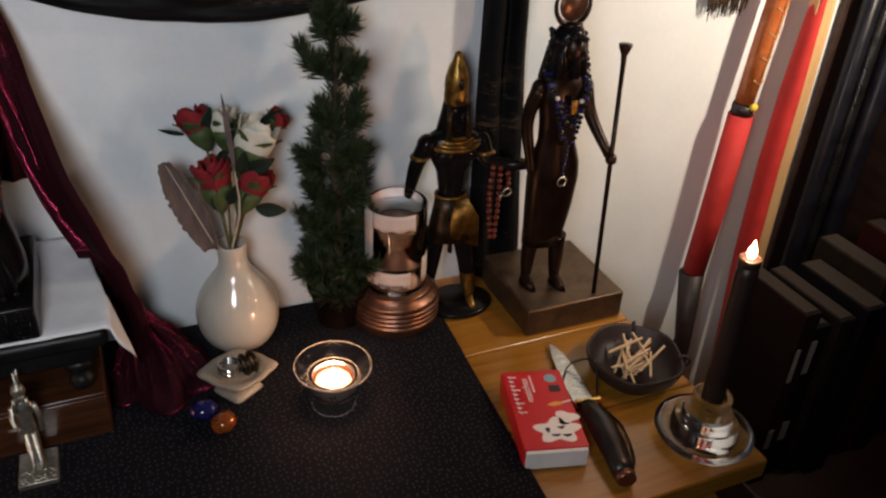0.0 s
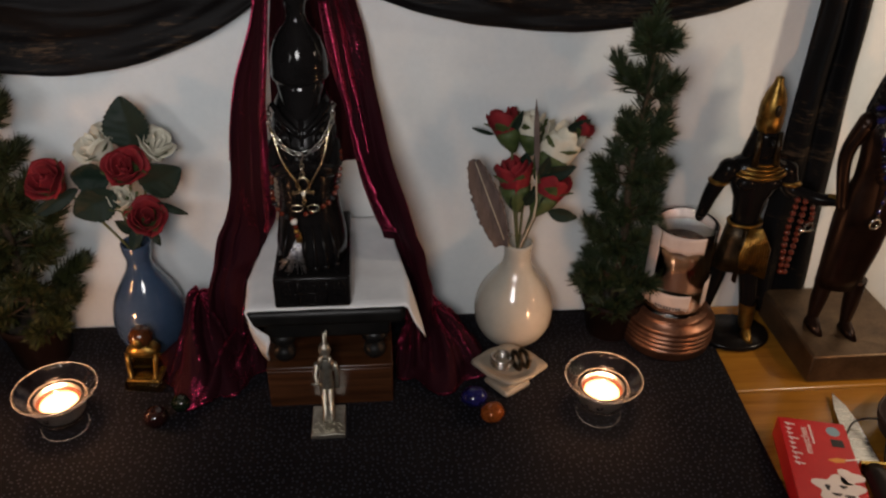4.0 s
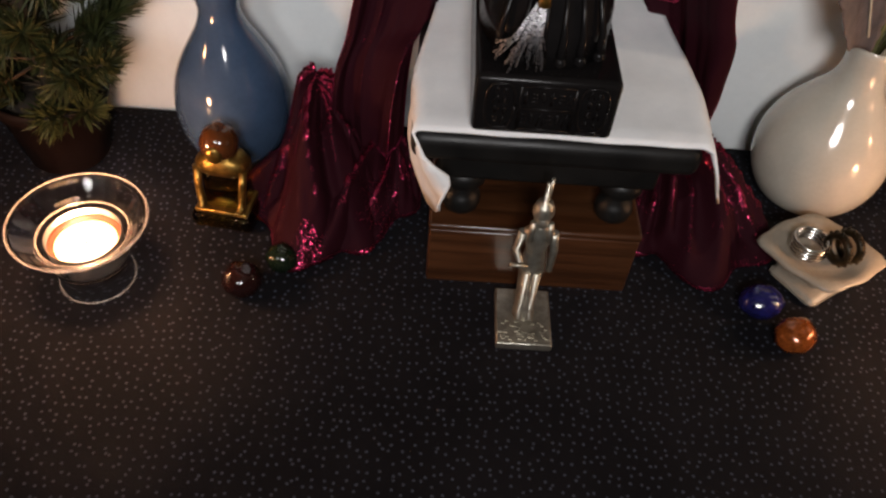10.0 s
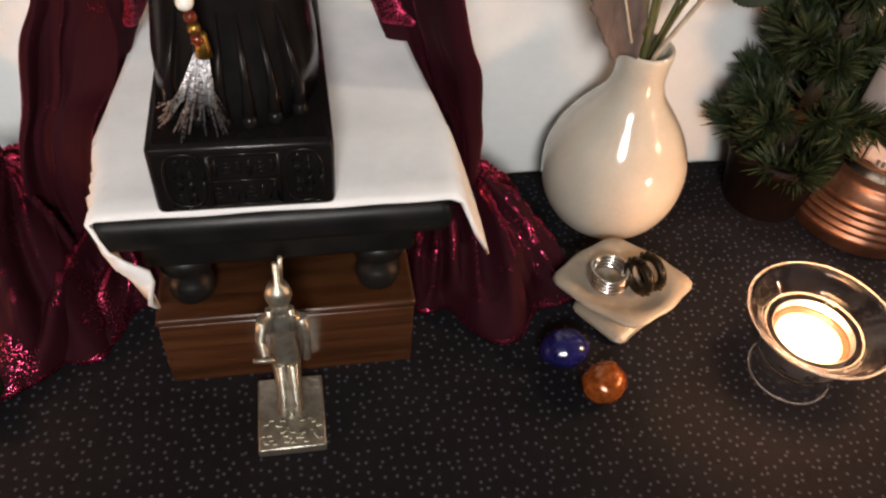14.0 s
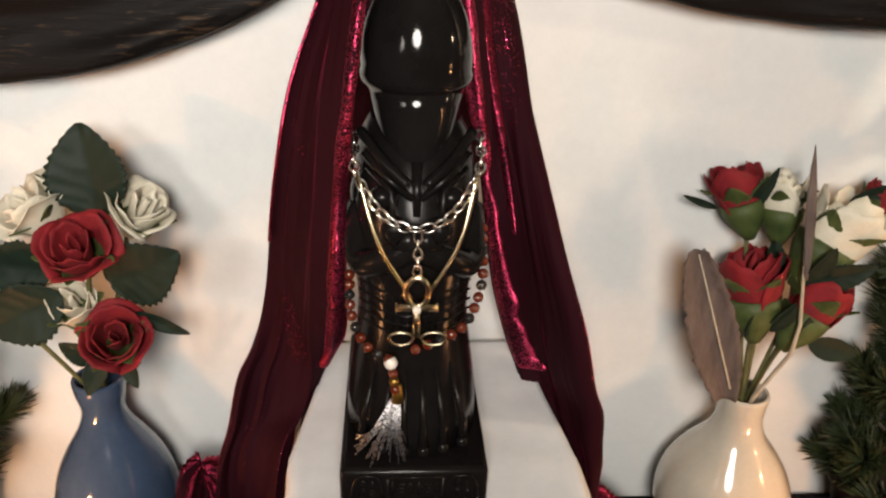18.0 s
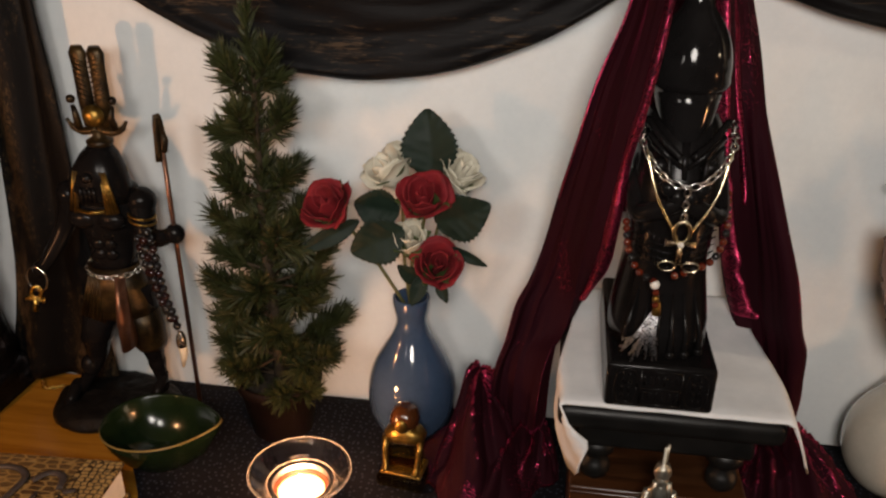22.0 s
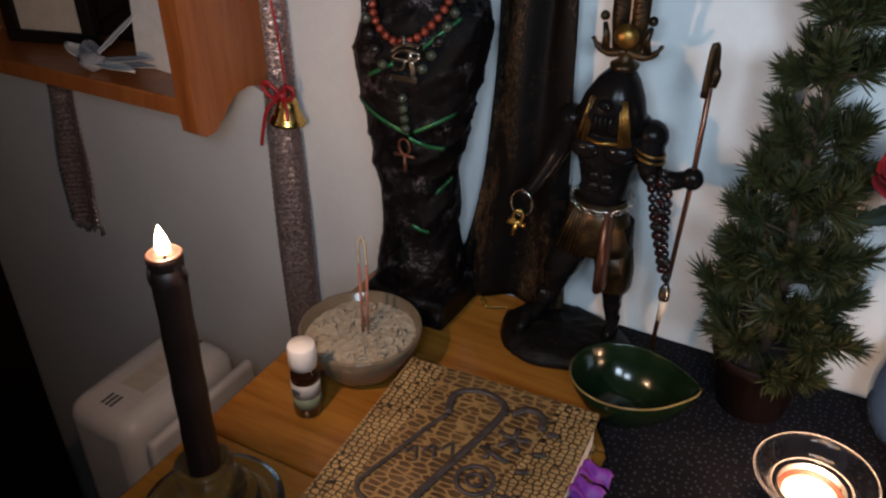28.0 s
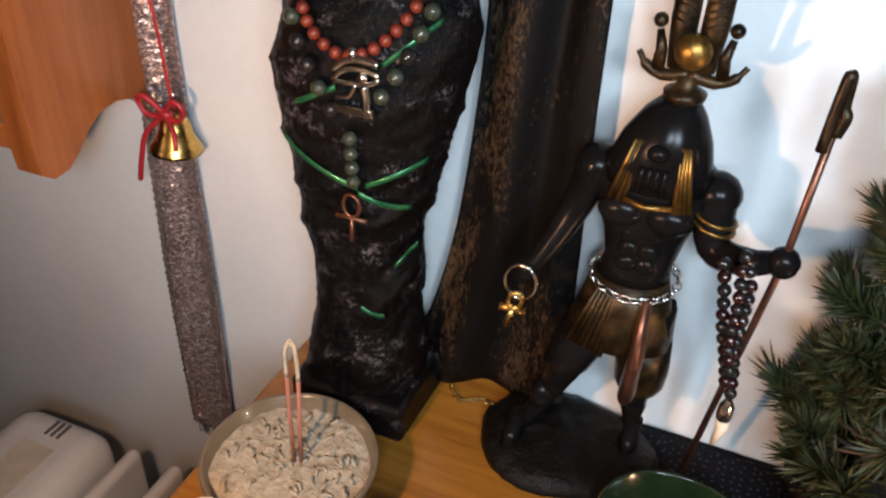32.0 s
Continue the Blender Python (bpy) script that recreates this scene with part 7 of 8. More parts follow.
block(bm, (-0.0688, -0.1015, 0.0036), (0.0690, 0.1015, 0.0289), 0.0006)
part("page_block", bm, M_paper, tb)
bm = B()
outline(bm, [(-0.050, -0.102), (0.022, -0.102), (0.030, -0.060), (0.026, 0.0), (0.040, 0.050), (0.044, 0.102), (-0.046, 0.102), (-0.042, 0.060), (-0.050, 0.0), (-0.046, -0.05)], 0.0325, 0.0331)
part("band_panel", bm, M_bands, tb, "banded leather panel")
GL = 0.0341


def glyph(pts, r=0.0019, closed=False):
    bm = B()
    tube(bm, [(x, y, GL) for x, y in pts], r, 7, closed=closed, flat=0.45)
    part("glyph", bm, M_emb, tb, "raised dark glyph")


glyph([(p.x, p.y) for p in spline([(-0.034, -0.102, 0), (-0.016, -0.040, 0), (0.002, 0.030, 0), (0.011, 0.068, 0), (0.010, 0.081, 0), (-0.002, 0.088, 0), (-0.018, 0.086, 0), (-0.026, 0.076, 0), (-0.022, 0.058, 0)], 5)], 0.0027)
glyph([(p.x, p.y) for p in spline([(-0.022, 0.058, 0), (-0.029, 0.040, 0), (-0.038, 0.010, 0), (-0.046, -0.022, 0), (-0.030, -0.034, 0), (-0.022, -0.058, 0)], 5)], 0.0017)
glyph([(p.x, p.y) for p in spline([(0.018, 0.076, 0), (0.026, 0.085, 0), (0.037, 0.082, 0), (0.041, 0.070, 0)], 5)], 0.0028)
for k in range(5):
    a = TAU * k / 5 + 0.3
    glyph([(0.027, 0.054), (0.027 + 0.0115 * math.cos(a), 0.054 + 0.0115 * math.sin(a))], 0.0019)
glyph([(0.010, 0.040), (0.020, 0.037), (0.031, 0.034)], 0.0020), glyph([(0.013, 0.044), (0.018, 0.036), (0.016, 0.032)], 0.0016)
glyph(wavy(0.018, 0.012, 0.0115, 0.0115, 0, 1, 0, 20), 0.0017, True), glyph(wavy(0.018, 0.012, 0.0052, 0.0052, 0, 1, 0, 14), 0.0014, True)
for x, y in ((0.049, 0.068), (0.047, 0.048), (0.042, 0.030), (0.038, 0.006)):
    glyph([(x - 0.004, y - 0.001), (x + 0.004, y + 0.002)], 0.0021)
for x, y in ((-0.028, 0.018), (-0.018, 0.024), (-0.008, 0.030)):
    glyph([(p.x, p.y) for p in spline([(x - 0.004, y - 0.004, 0), (x, y + 0.004, 0), (x + 0.003, y - 0.001, 0), (x + 0.005, y - 0.006, 0)], 4)], 0.0012)
glyph([(p.x, p.y) for p in spline([(-0.002, -0.078, 0), (0.004, -0.040, 0), (0.010, -0.022, 0), (0.016, -0.024, 0)], 5)], 0.0018)
bm = B()
ball(bm, (0.024, -0.024, GL - 0.001), (0.0085, 0.0060, 0.0020), 0, 16, 8)
part("glyph", bm, M_emb, tb)
for k, (y, z) in enumerate(((0.072, 0.010), (0.052, 0.014), (0.045, 0.008))):
    bm = B()
    sheet(bm, lambda u, v: (0.068 + 0.022 * v, y + (u - 0.5) * 0.016 * (1 - 0.3 * v) + 0.002 * math.sin(v * 9), z - 0.004 * v + 0.003 * math.sin(u * 6 + v * 4)), 6, 8, 0.001)
    part("page_marker", bm, M_purple, tb, "purple silk page marker")

# incense bowl
M_thickglass = stuff("greyish_bowl", (0.10, 0.083, 0.055), (0.17, 0.14, 0.095), 0.16, 40, coat=0.5)
ih = thing("incense_bowl", (-0.7065, 0.603, TOP + 0.0004), "thick smoky glass bowl filled with pale incense ash", "bowl")
bm = B()
lathe(bm, [(0, 0), (0.030, 0), (0.034, 0.002), (0.041, 0.012), (0.0465, 0.026), (0.0485, 0.0345), (0.0475, 0.0365), (0.0455, 0.0350), (0.0420, 0.020), (0.030, 0.006), (0, 0.004)], 56)
part("glass", bm, M_thickglass, ih)
bm = B()
lathe(bm, [(0.0440, 0.0270), (0.036, 0.0275), (0.024, 0.0285), (0.012, 0.0280), (0, 0.0275)], 60, wob=lambda a, z: 0.01 * noise.noise((a * 40, z * 300, 2)))
for v in bm.verts:
    v.co.z += 0.0024 * noise.noise(v.co * 160) + 0.0018 * noise.noise(v.co * 60)
part("ash", bm, M_ash, ih, "lumpy pale ash")
bm = B()
rnd = random.Random(8)
for k in range(80):
    a, r = rnd.random() * TAU, 0.036 * math.sqrt(rnd.random())
    p, d = Vector((r * math.cos(a), r * math.sin(a), 0.0290)), rnd.random() * TAU
    tube(bm, [p, p + Vector((0.0035 * math.cos(d), 0.0035 * math.sin(d), 0.0008)), p + Vector((0.0065 * math.cos(d + 0.4), 0.0065 * math.sin(d + 0.4), 0.0))], 0.0009, 5)
tagged(part("fallen_ash", bm, M_ash, ih, "fallen curls of ash"), kind="stuff")
M_stick = stuff("pink_brown_incense", (0.22, 0.085, 0.06), (0.34, 0.15, 0.11), 0.8, 90)
for s in (-1, 1):
    ic = thing("incense_stick", (-0.704 + s * 0.0022, 0.606, TOP + 0.026), "burning pink-brown incense stick with a grey ash tip, stuck in ash", "incense", "incense sticks")
    bm = B()
    tube(bm, [(0, 0, 0), (s * 0.0012, 0.002, 0.064)], 0.0011, 8)
    part("stick", bm, M_stick, ic)
    bm = B()
    tube(bm, spline([(s * 0.0012, 0.002, 0.064), (s * 0.0010, 0.002, 0.080), (-s * 0.001, 0.003, 0.087), (-s * 0.0028, 0.003, 0.084 if s > 0 else 0.088)], 5), [0.0012] * 8 + [0.0009] * 8, 7)
    part("ash_tip", bm, M_ash, ic)

# oil bottle
M_brownglass = stuff("brown_bottle_glass", (0.010, 0.004, 0.002), (0.02, 0.008, 0.004), 0.07, 40, coat=0.6, bumps=0)
M_lab1, M_lab2 = stuff("grey_label", (0.34, 0.33, 0.31), (0.46, 0.45, 0.42), 0.5, 60), stuff("green_label", (0.13, 0.16, 0.10), (0.24, 0.27, 0.18), 0.5, 60)
ob_ = thing("oil_bottle", (-0.711, 0.537, TOP + 0.0004), "small brown glass oil bottle with a ribbed white cap", "bottle")
bm = B()
lathe(bm, [(0, 0), (0.0112, 0), (0.0122, 0.0015), (0.0123, 0.040), (0.0115, 0.045), (0.0085, 0.049), (0.0080, 0.053), (0, 0.053)], 36)
part("glass", bm, M_brownglass, ob_)
for z0, z1, m in ((0.010, 0.021, M_lab2), (0.0212, 0.036, M_lab1)):
    bm = B()
    sheet(bm, lambda u, v: (0.01245 * math.cos(-3.3 + u * 4.6), 0.01245 * math.sin(-3.3 + u * 4.6), z0 + (z1 - z0) * v), 28, 2, 0.0002)
    part("label", bm, m, ob_)
bm = B()
for k in range(5):
    a = -1.9 + k * 0.13
    block(bm, (-0.0006, -0.0001, -0.003), (0.0006, 0.0002, 0.003), m=Matrix.Translation((0.0127 * math.cos(a), 0.0127 * math.sin(a), 0.028)) @ pose(0, 0, 0, 0, 0, math.degrees(a) + 90))
part("print", bm, M_ink, ob_)
bm = B()
lathe(bm, [(0.0095, 0.0500), (0.0115, 0.0502), (0.0118, 0.0540), (0.0122, 0.0545), (0.0118, 0.0700), (0.0108, 0.0722), (0, 0.0724)], 60, wob=lambda a, z: 0.016 * math.sin(a * TAU * 30) if 0.055 < z < 0.0695 else 0)
part("cap", bm, M_white, ob_, "ribbed white plastic cap")
ob_.scale = (0.86, 0.86, 0.86)

# black velvet-wrapped figure
bm = B()
block(bm, (-0.745, 0.664, TOP + 0.0005), (-0.668, 0.742, 0.778), 0.004)
keys = [(0.772, -0.709, 0.703, 0.039, 0.037), (0.795, -0.707, 0.702, 0.040, 0.037), (0.813, -0.705, 0.700, 0.035, 0.034), (0.828, -0.704, 0.699, 0.0330, 0.031), (0.842, -0.704, 0.699, 0.0325, 0.030), (0.860, -0.704, 0.699, 0.0340, 0.031),
        (0.882, -0.706, 0.698, 0.0335, 0.033), (0.905, -0.703, 0.698, 0.0385, 0.036), (0.925, -0.702, 0.697, 0.0420, 0.038), (0.950, -0.702, 0.696, 0.0475, 0.040), (0.975, -0.699, 0.696, 0.0525, 0.041), (0.998, -0.696, 0.697, 0.0540, 0.041),
        (1.015, -0.695, 0.698, 0.0500, 0.038), (1.028, -0.694, 0.699, 0.0385, 0.034), (1.038, -0.693, 0.700, 0.0330, 0.032), (1.050, -0.692, 0.699, 0.0360, 0.034), (1.075, -0.692, 0.698, 0.0400, 0.036), (1.100, -0.692, 0.699, 0.0390, 0.035), (1.125, -0.692, 0.700, 0.030, 0.028), (1.140, -0.692, 0.700, 0.012, 0.012)]
dense = []
for a, b in zip(keys, keys[1:]):
    for k in range(9):
        dense.append(tuple(p + (q - p) * k / 9 for p, q in zip(a, b)))
dense.append(keys[-1])
start = len(bm.verts)
loft(bm, [(z, x - 0.0015, y, rx - 0.003, ry) for z, x, y, rx, ry in dense], 120, 0, 0.9)
bm.verts.ensure_lookup_table()
for v in list(bm.verts)[start:]:
    p = v.co
    c = Vector((-0.696, 0.699, p.z))
    d = p - c
    d.z = 0
    if d.length > 1e-5:
        a = math.atan2(d.y, d.x)
        fold = 0.0032 * (0.5 - abs(math.sin(p.z * 75 - 1.6 * a + 4 * noise.noise(p * 11))) ** 0.6) + 0.0030 * noise.noise(p * 30) + 0.0026 * (0.5 - abs(noise.noise(p * 75))) + 0.0016 * (0.5 - abs(noise.noise(p * 190)))
        v.co = p + d.normalized() * fold
        v.co.y = min(v.co.y, WALL - 0.004)
tagged(mesh("wrapped_statue", bm, M_blackvelvet), "tall figure wrapped in crushed black velvet, standing on a small plinth", "statue")


def front(x, z):
    """The front of the wrapped figure."""
    for a, b in zip(keys, keys[1:]):
        if a[0] <= z <= b[0]:
            f = (z - a[0]) / (b[0] - a[0])
            cx, cy, rx, ry = (p + (q - p) * f for p, q in zip(a[1:], b[1:]))
            s = max(-0.98, min(0.98, (x - cx) / rx))
            return cy - ry * (1 - abs(s) ** 2.2) ** 0.45
    return 0.66


wg = thing("green_ribbon", (0, 0, 0), "narrow shiny green ribbon wound round the velvet figure", "ribbon")
for a, b in (((-0.736, 1.075), (-0.655, 1.052)), ((-0.664, 1.100), (-0.700, 1.062)), ((-0.676, 0.996), (-0.654, 1.015)), ((-0.722, 0.970), (-0.698, 0.983)), ((-0.735, 0.948), (-0.690, 0.930)), ((-0.686, 0.932), (-0.660, 0.945)), ((-0.690, 0.927), (-0.668, 0.9165)), ((-0.678, 0.875), (-0.670, 0.886)), ((-0.695, 0.847), (-0.683, 0.841))):
    bm = B()

    def strip(u, v):
        x, z = a[0] + (b[0] - a[0]) * u, a[1] + (b[1] - a[1]) * u
        return x, front(x, z) - 0.0030 - 0.001 * math.sin(math.pi * u), z + (v - 0.5) * 0.0030
    sheet(bm, strip, 14, 1, 0.0004)
    part("strip", bm, M_ribbon, wg)


def hung(pts, out=0.0055):
    return [(x, front(x, z) - out, z) for x, z in pts]


wn = thing("wood_bead_necklace", (0, 0, 0), "orange wooden bead necklace with a silver eye amulet", "necklace")
beads(wn, hung([(-0.722, 1.034), (-0.717, 1.018), (-0.708, 1.006), (-0.694, 0.9995), (-0.682, 1.002), (-0.672, 1.010), (-0.664, 1.022), (-0.662, 1.036)]), 0.0030, [M_redwood])
ye = front(-0.685, 0.990) - 0.0085
bm = B()


def eye_line(pts, r):
    tube(bm, spline([(x, ye, z) for x, z in pts], 5), r, 8)


eye_line([(-0.6965, 0.9935), (-0.6900, 0.9985), (-0.6820, 1.0000), (-0.6735, 0.9990)], 0.0017)
eye_line([(-0.6965, 0.9895), (-0.6900, 0.9945), (-0.6820, 0.9955), (-0.6735, 0.9940)], 0.0013)
eye_line([(-0.6960, 0.9880), (-0.6880, 0.9885), (-0.6800, 0.9890), (-0.6735, 0.9925)], 0.0013)
ball(bm, (-0.6815, ye - 0.0005, 0.9922), (0.0026, 0.0018, 0.0026))
eye_line([(-0.6850, 0.9885), (-0.6885, 0.9825), (-0.6960, 0.9805)], 0.0013)
eye_line([(-0.6810, 0.9885), (-0.6800, 0.9830), (-0.6800, 0.9770)], 0.0021)
block(bm, (-0.6965, ye - 0.0014, 0.9738), (-0.6765, ye + 0.0014, 0.9778), 0.0005)
tube(bm, [(-0.6865, ye, 0.9990), (-0.6865, ye + 0.001, 1.0050)], 0.0019, 8)
part("eye_amulet", bm, M_silver, wn, "silver eye-shaped amulet")
jn = thing("stone_bead_necklace", (0, 0, 0), "dark moss agate bead necklace with a small copper ankh", "necklace")
beads(jn, hung([(-0.728, 1.032), (-0.722, 1.012), (-0.712, 0.994), (-0.702, 0.978), (-0.6935, 0.966)], 0.0060), 0.0040, [M_jade, M_blackbead, M_blackbead], 1.35)
beads(jn, hung([(-0.656, 1.034), (-0.660, 1.012), (-0.668, 0.994), (-0.678, 0.978), (-0.6865, 0.966)], 0.0060), 0.0040, [M_jade, M_blackbead, M_jade], 1.35)
beads(jn, hung([(-0.690, 0.960), (-0.690, 0.950), (-0.690, 0.936)], 0.0060), 0.0037, [M_jade], 1.05)
bm = B()
ankh(bm, (-0.6930, front(-0.69, 0.915) - 0.0065, 0.913), 0.027, 0.0010)
part("ankh", bm, M_copper, jn, "thin copper ankh")
gf = thing("gilt_foil", (-0.642, 0.716, TOP + 0.0006), "bit of gilt chain lying beside the drape", "chain")
chain("link", [(-0.020, 0.012, 0.002), (-0.008, -0.002, 0.002), (0.006, 0.004, 0.002), (0.020, 0.000, 0.002)], 0.0022, M_brass, gf)

# black and gold statue with plumed crown
M_rock = stuff("rough_black_rock", (0.0035, 0.003, 0.003), (0.009, 0.008, 0.007), 0.40, 90, bumps=0.9, fine=350, dist=0.003, spec=0.15)
bm = B()
lathe(bm, [(0, 0), (0.046, 0), (0.050, 0.004), (0.0485, 0.0075), (0.045, 0.0105), (0.041, 0.0130), (0.036, 0.0138), (0.030, 0.0142), (0.024, 0.0144), (0.018, 0.0145), (0.012, 0.0145), (0.006, 0.0145), (0, 0.0145)], 72, (-0.577, 0.703, CLOTH - 0.002), 4, 1.08, 0.84, lambda a, z: 0.05 * math.sin(a * TAU * 3 + 1) + 0.05 * noise.noise((math.cos(a * TAU) * 2, math.sin(a * TAU) * 2, z * 60)))
for v in bm.verts:
    if v.co.z > CLOTH + 0.001:
        v.co.z += 0.0030 * (0.5 - abs(noise.noise(v.co * 60))) + 0.0018 * noise.noise(v.co * 150) - 0.0012
X, Y, G = -0.556, 0.710, CLOTH + 0.0115
loft(bm, [(0.884, X - 0.002, Y - 0.002, 0.0195, 0.0150), (0.898, X, Y - 0.001, 0.0175, 0.0135), (0.912, X, Y, 0.0205, 0.0150), (0.930, X, Y - 0.001, 0.0265, 0.0180), (0.943, X, Y - 0.001, 0.0300, 0.0180), (0.953, X, Y, 0.0270, 0.0155), (0.960, X, Y, 0.017, 0.0125)], 26)
for s in (-1, 1):                                                    # chest and belly
    ball(bm, (X + s * 0.0115, Y - 0.0165, 0.9310), (0.0115, 0.0062, 0.0080))
    for k in range(3):
        ball(bm, (X + s * 0.0048, Y - 0.0134, 0.9175 - k * 0.0085), (0.0056, 0.0032, 0.0050), 0, 16, 10)
limb(bm, [(X - 0.010, Y + 0.002, 0.868), (X - 0.026, Y - 0.004, 0.825), (X - 0.034, Y - 0.002, 0.795), (X - 0.046, Y - 0.012, G + 0.004)], (0.0150, 0.0130, 0.0078, 0.0046))
limb(bm, [(X + 0.010, Y + 0.002, 0.868), (X + 0.014, Y + 0.004, 0.825), (X + 0.013, Y + 0.010, 0.795), (X + 0.015, Y + 0.012, G + 0.004)], (0.0150, 0.0130, 0.0078, 0.0048))
loft(bm, [(0.806, X + 0.0135, Y + 0.007, 0.0118, 0.0112), (0.812, X + 0.0135, Y + 0.006, 0.0142, 0.0135), (0.826, X + 0.0135, Y + 0.004, 0.0150, 0.0140), (0.846, X + 0.011, Y + 0.002, 0.0158, 0.0145)], 20, 2)
loft(bm, [(0.812, X - 0.029, Y - 0.003, 0.0105, 0.0105), (0.819, X - 0.0275, Y - 0.0035, 0.0138, 0.0130), (0.832, X - 0.023, Y - 0.003, 0.0146, 0.0135), (0.848, X - 0.016, Y, 0.0158, 0.0145)], 20, 0)
for px, py in ((X - 0.0385, Y - 0.0055), (X + 0.0135, Y + 0.0105)):
    ball(bm, (px, py, 0.789), (0.0076, 0.0078, 0.0110), 0, 16, 10)
for px, py in ((X - 0.050, Y - 0.018), (X + 0.016, Y + 0.005)):
    loft(bm, [(G - 0.001, px, py - 0.002, 0.0062, 0.0135), (G + 0.005, px, py + 0.002, 0.0052, 0.0095), (G + 0.012, px + 0.001, py + 0.006, 0.0045, 0.0050)], 14)
loft(bm, [(0.845, X - 0.003, Y, 0.0288, 0.0205), (0.854, X - 0.003, Y, 0.0276, 0.0200), (0.868, X - 0.002, Y - 0.001, 0.0245, 0.0180), (0.888, X - 0.002, Y - 0.002, 0.0200, 0.0155)], 30, 2)
for k in range(7):                                                   # gilt pleats of the kilt
    tube(bm, [(X - 0.015 + k * 0.002, Y - 0.0165, 0.884), (X - 0.026 + k * 0.003, Y - 0.0195, 0.848 - 0.001 * k)], [0.0010, 0.0016], 6, 2)
tube(bm, [(X + 0.010, Y - 0.0160, 0.885), (X + 0.011, Y - 0.0215, 0.850), (X + 0.010, Y - 0.019, 0.822)], [0.0060, 0.0095, 0.0105], 12, 3, flat=0.45)
ball(bm, (X - 0.0285, Y - 0.001, 0.944), (0.0112, 0.0112, 0.0112))
ball(bm, (X + 0.0295, Y - 0.001, 0.942), (0.0118, 0.0115, 0.0115))
limb(bm, [(X - 0.028, Y - 0.001, 0.945), (X - 0.036, Y - 0.004, 0.918), (X - 0.046, Y - 0.016, 0.896), (X - 0.051, Y - 0.021, 0.889)], (0.0100, 0.0078, 0.0058, 0.0052))
ball(bm, (X - 0.052, Y - 0.022, 0.887), (0.0062, 0.0062, 0.0065))
limb(bm, [(X + 0.029, Y - 0.001, 0.943), (X + 0.034, Y - 0.008, 0.918), (X + 0.050, Y - 0.018, 0.920), (X + 0.062, Y - 0.021, 0.926)], (0.0105, 0.0085, 0.0068, 0.0052))
ball(bm, (X + 0.0645, Y - 0.022, 0.9265), (0.0075, 0.0070, 0.0080))
for dz in (0.0, 0.0045):
    tube(bm, [(X + 0.0315 + 0.0098 * math.cos(a), Y - 0.0065 + 0.0090 * math.sin(a), 0.9285 + dz - 0.002 * math.cos(a)) for a in [TAU * k / 18 for k in range(18)]], 0.0011, 6, 1, True)
loft(bm, [(0.944, X + 0.001, Y - 0.007, 0.0245, 0.0150), (0.955, X + 0.001, Y - 0.006, 0.0245, 0.0170), (0.968, X + 0.002, Y - 0.005, 0.0205, 0.0170), (0.979, X + 0.003, Y - 0.003, 0.0145, 0.0140), (0.986, X + 0.004, Y - 0.002, 0.0085, 0.0090)], 26)
ball(bm, (X + 0.001, Y - 0.0215, 0.966), (0.0052, 0.0040, 0.0042))
for k in range(4):
    tube(bm, [(X - 0.0045 + k * 0.0035, Y - 0.0235, 0.959), (X - 0.0050 + k * 0.0035, Y - 0.0225, 0.947)], 0.0013, 6)
for s in (-1, 1):                                                    # striped gold lappets
    for k in range(4):
        tube(bm, [(X + 0.002 + s * (0.0085 + k * 0.0012), Y - 0.0190, 0.970), (X + 0.001 + s * (0.0120 + k * 0.0022), Y - 0.0215 + k * 0.0010, 0.938)], [0.0009, 0.0015], 6, 1 if s > 0 or k % 2 else 2)
tube(bm, [(X - 0.010, Y - 0.0225, 0.9405), (X, Y - 0.0245, 0.9395), (X + 0.012, Y - 0.0225, 0.9405)], 0.0016, 7, 1)
X4 = X + 0.005
lathe(bm, [(0.0070, -0.003), (0.0095, 0.0), (0.0098, 0.0025), (0.0070, 0.004), (0.0045, 0.006), (0.0050, 0.010), (0, 0.011)], 24, (X4, Y - 0.002, 0.987), 2)
for s in (-1, 1):
    tube(bm, spline([(X4, Y - 0.002, 0.9975), (X4 + s * 0.012, Y - 0.002, 0.9955), (X4 + s * 0.019, Y - 0.002, 0.9985), (X4 + s * 0.0235, Y - 0.002, 1.0045)], 5), [0.0030] * 6 + [0.0024] * 6 + [0.0014] * 4, 9, 2)
    loft(bm, [(0.999, X4 + s * 0.0055, Y, 0.0052, 0.0035, 2), (1.02, X4 + s * 0.0066, Y, 0.0060, 0.0036, 2), (1.045, X4 + s * 0.0068, Y, 0.0058, 0.0034, 2), (1.053, X4 + s * 0.0068, Y, 0.0066, 0.0040, 2), (1.058, X4 + s * 0.0068, Y, 0.0040, 0.0026, 2)], 14, 2)
    for k in range(9):
        tube(bm, [(X4 + s * 0.0015, Y - 0.0035, 1.018 + k * 0.0036), (X4 + s * 0.0105, Y - 0.0035, 1.0215 + k * 0.0036)], 0.0006, 5, 2)
    tube(bm, [(X4 + s * 0.0140, Y - 0.003, 0.9985), (X4 + s * 0.0135, Y - 0.005, 1.008), (X4 + s * 0.0155, Y - 0.004, 1.016)], [0.0030, 0.0026, 0.0016], 8, 2)
    ball(bm, (X4 + s * 0.0160, Y - 0.004, 1.0200), 0.0033, 2)
ball(bm, (X4, Y - 0.0050, 1.0085), (0.0082, 0.0062, 0.0082), 1, 20, 12)
tube(bm, [(X + 0.050, Y + 0.006, CLOTH), (X + 0.0645, Y - 0.022, 0.9265), (X + 0.0665, Y - 0.026, 1.000)], 0.0018, 10, 3)
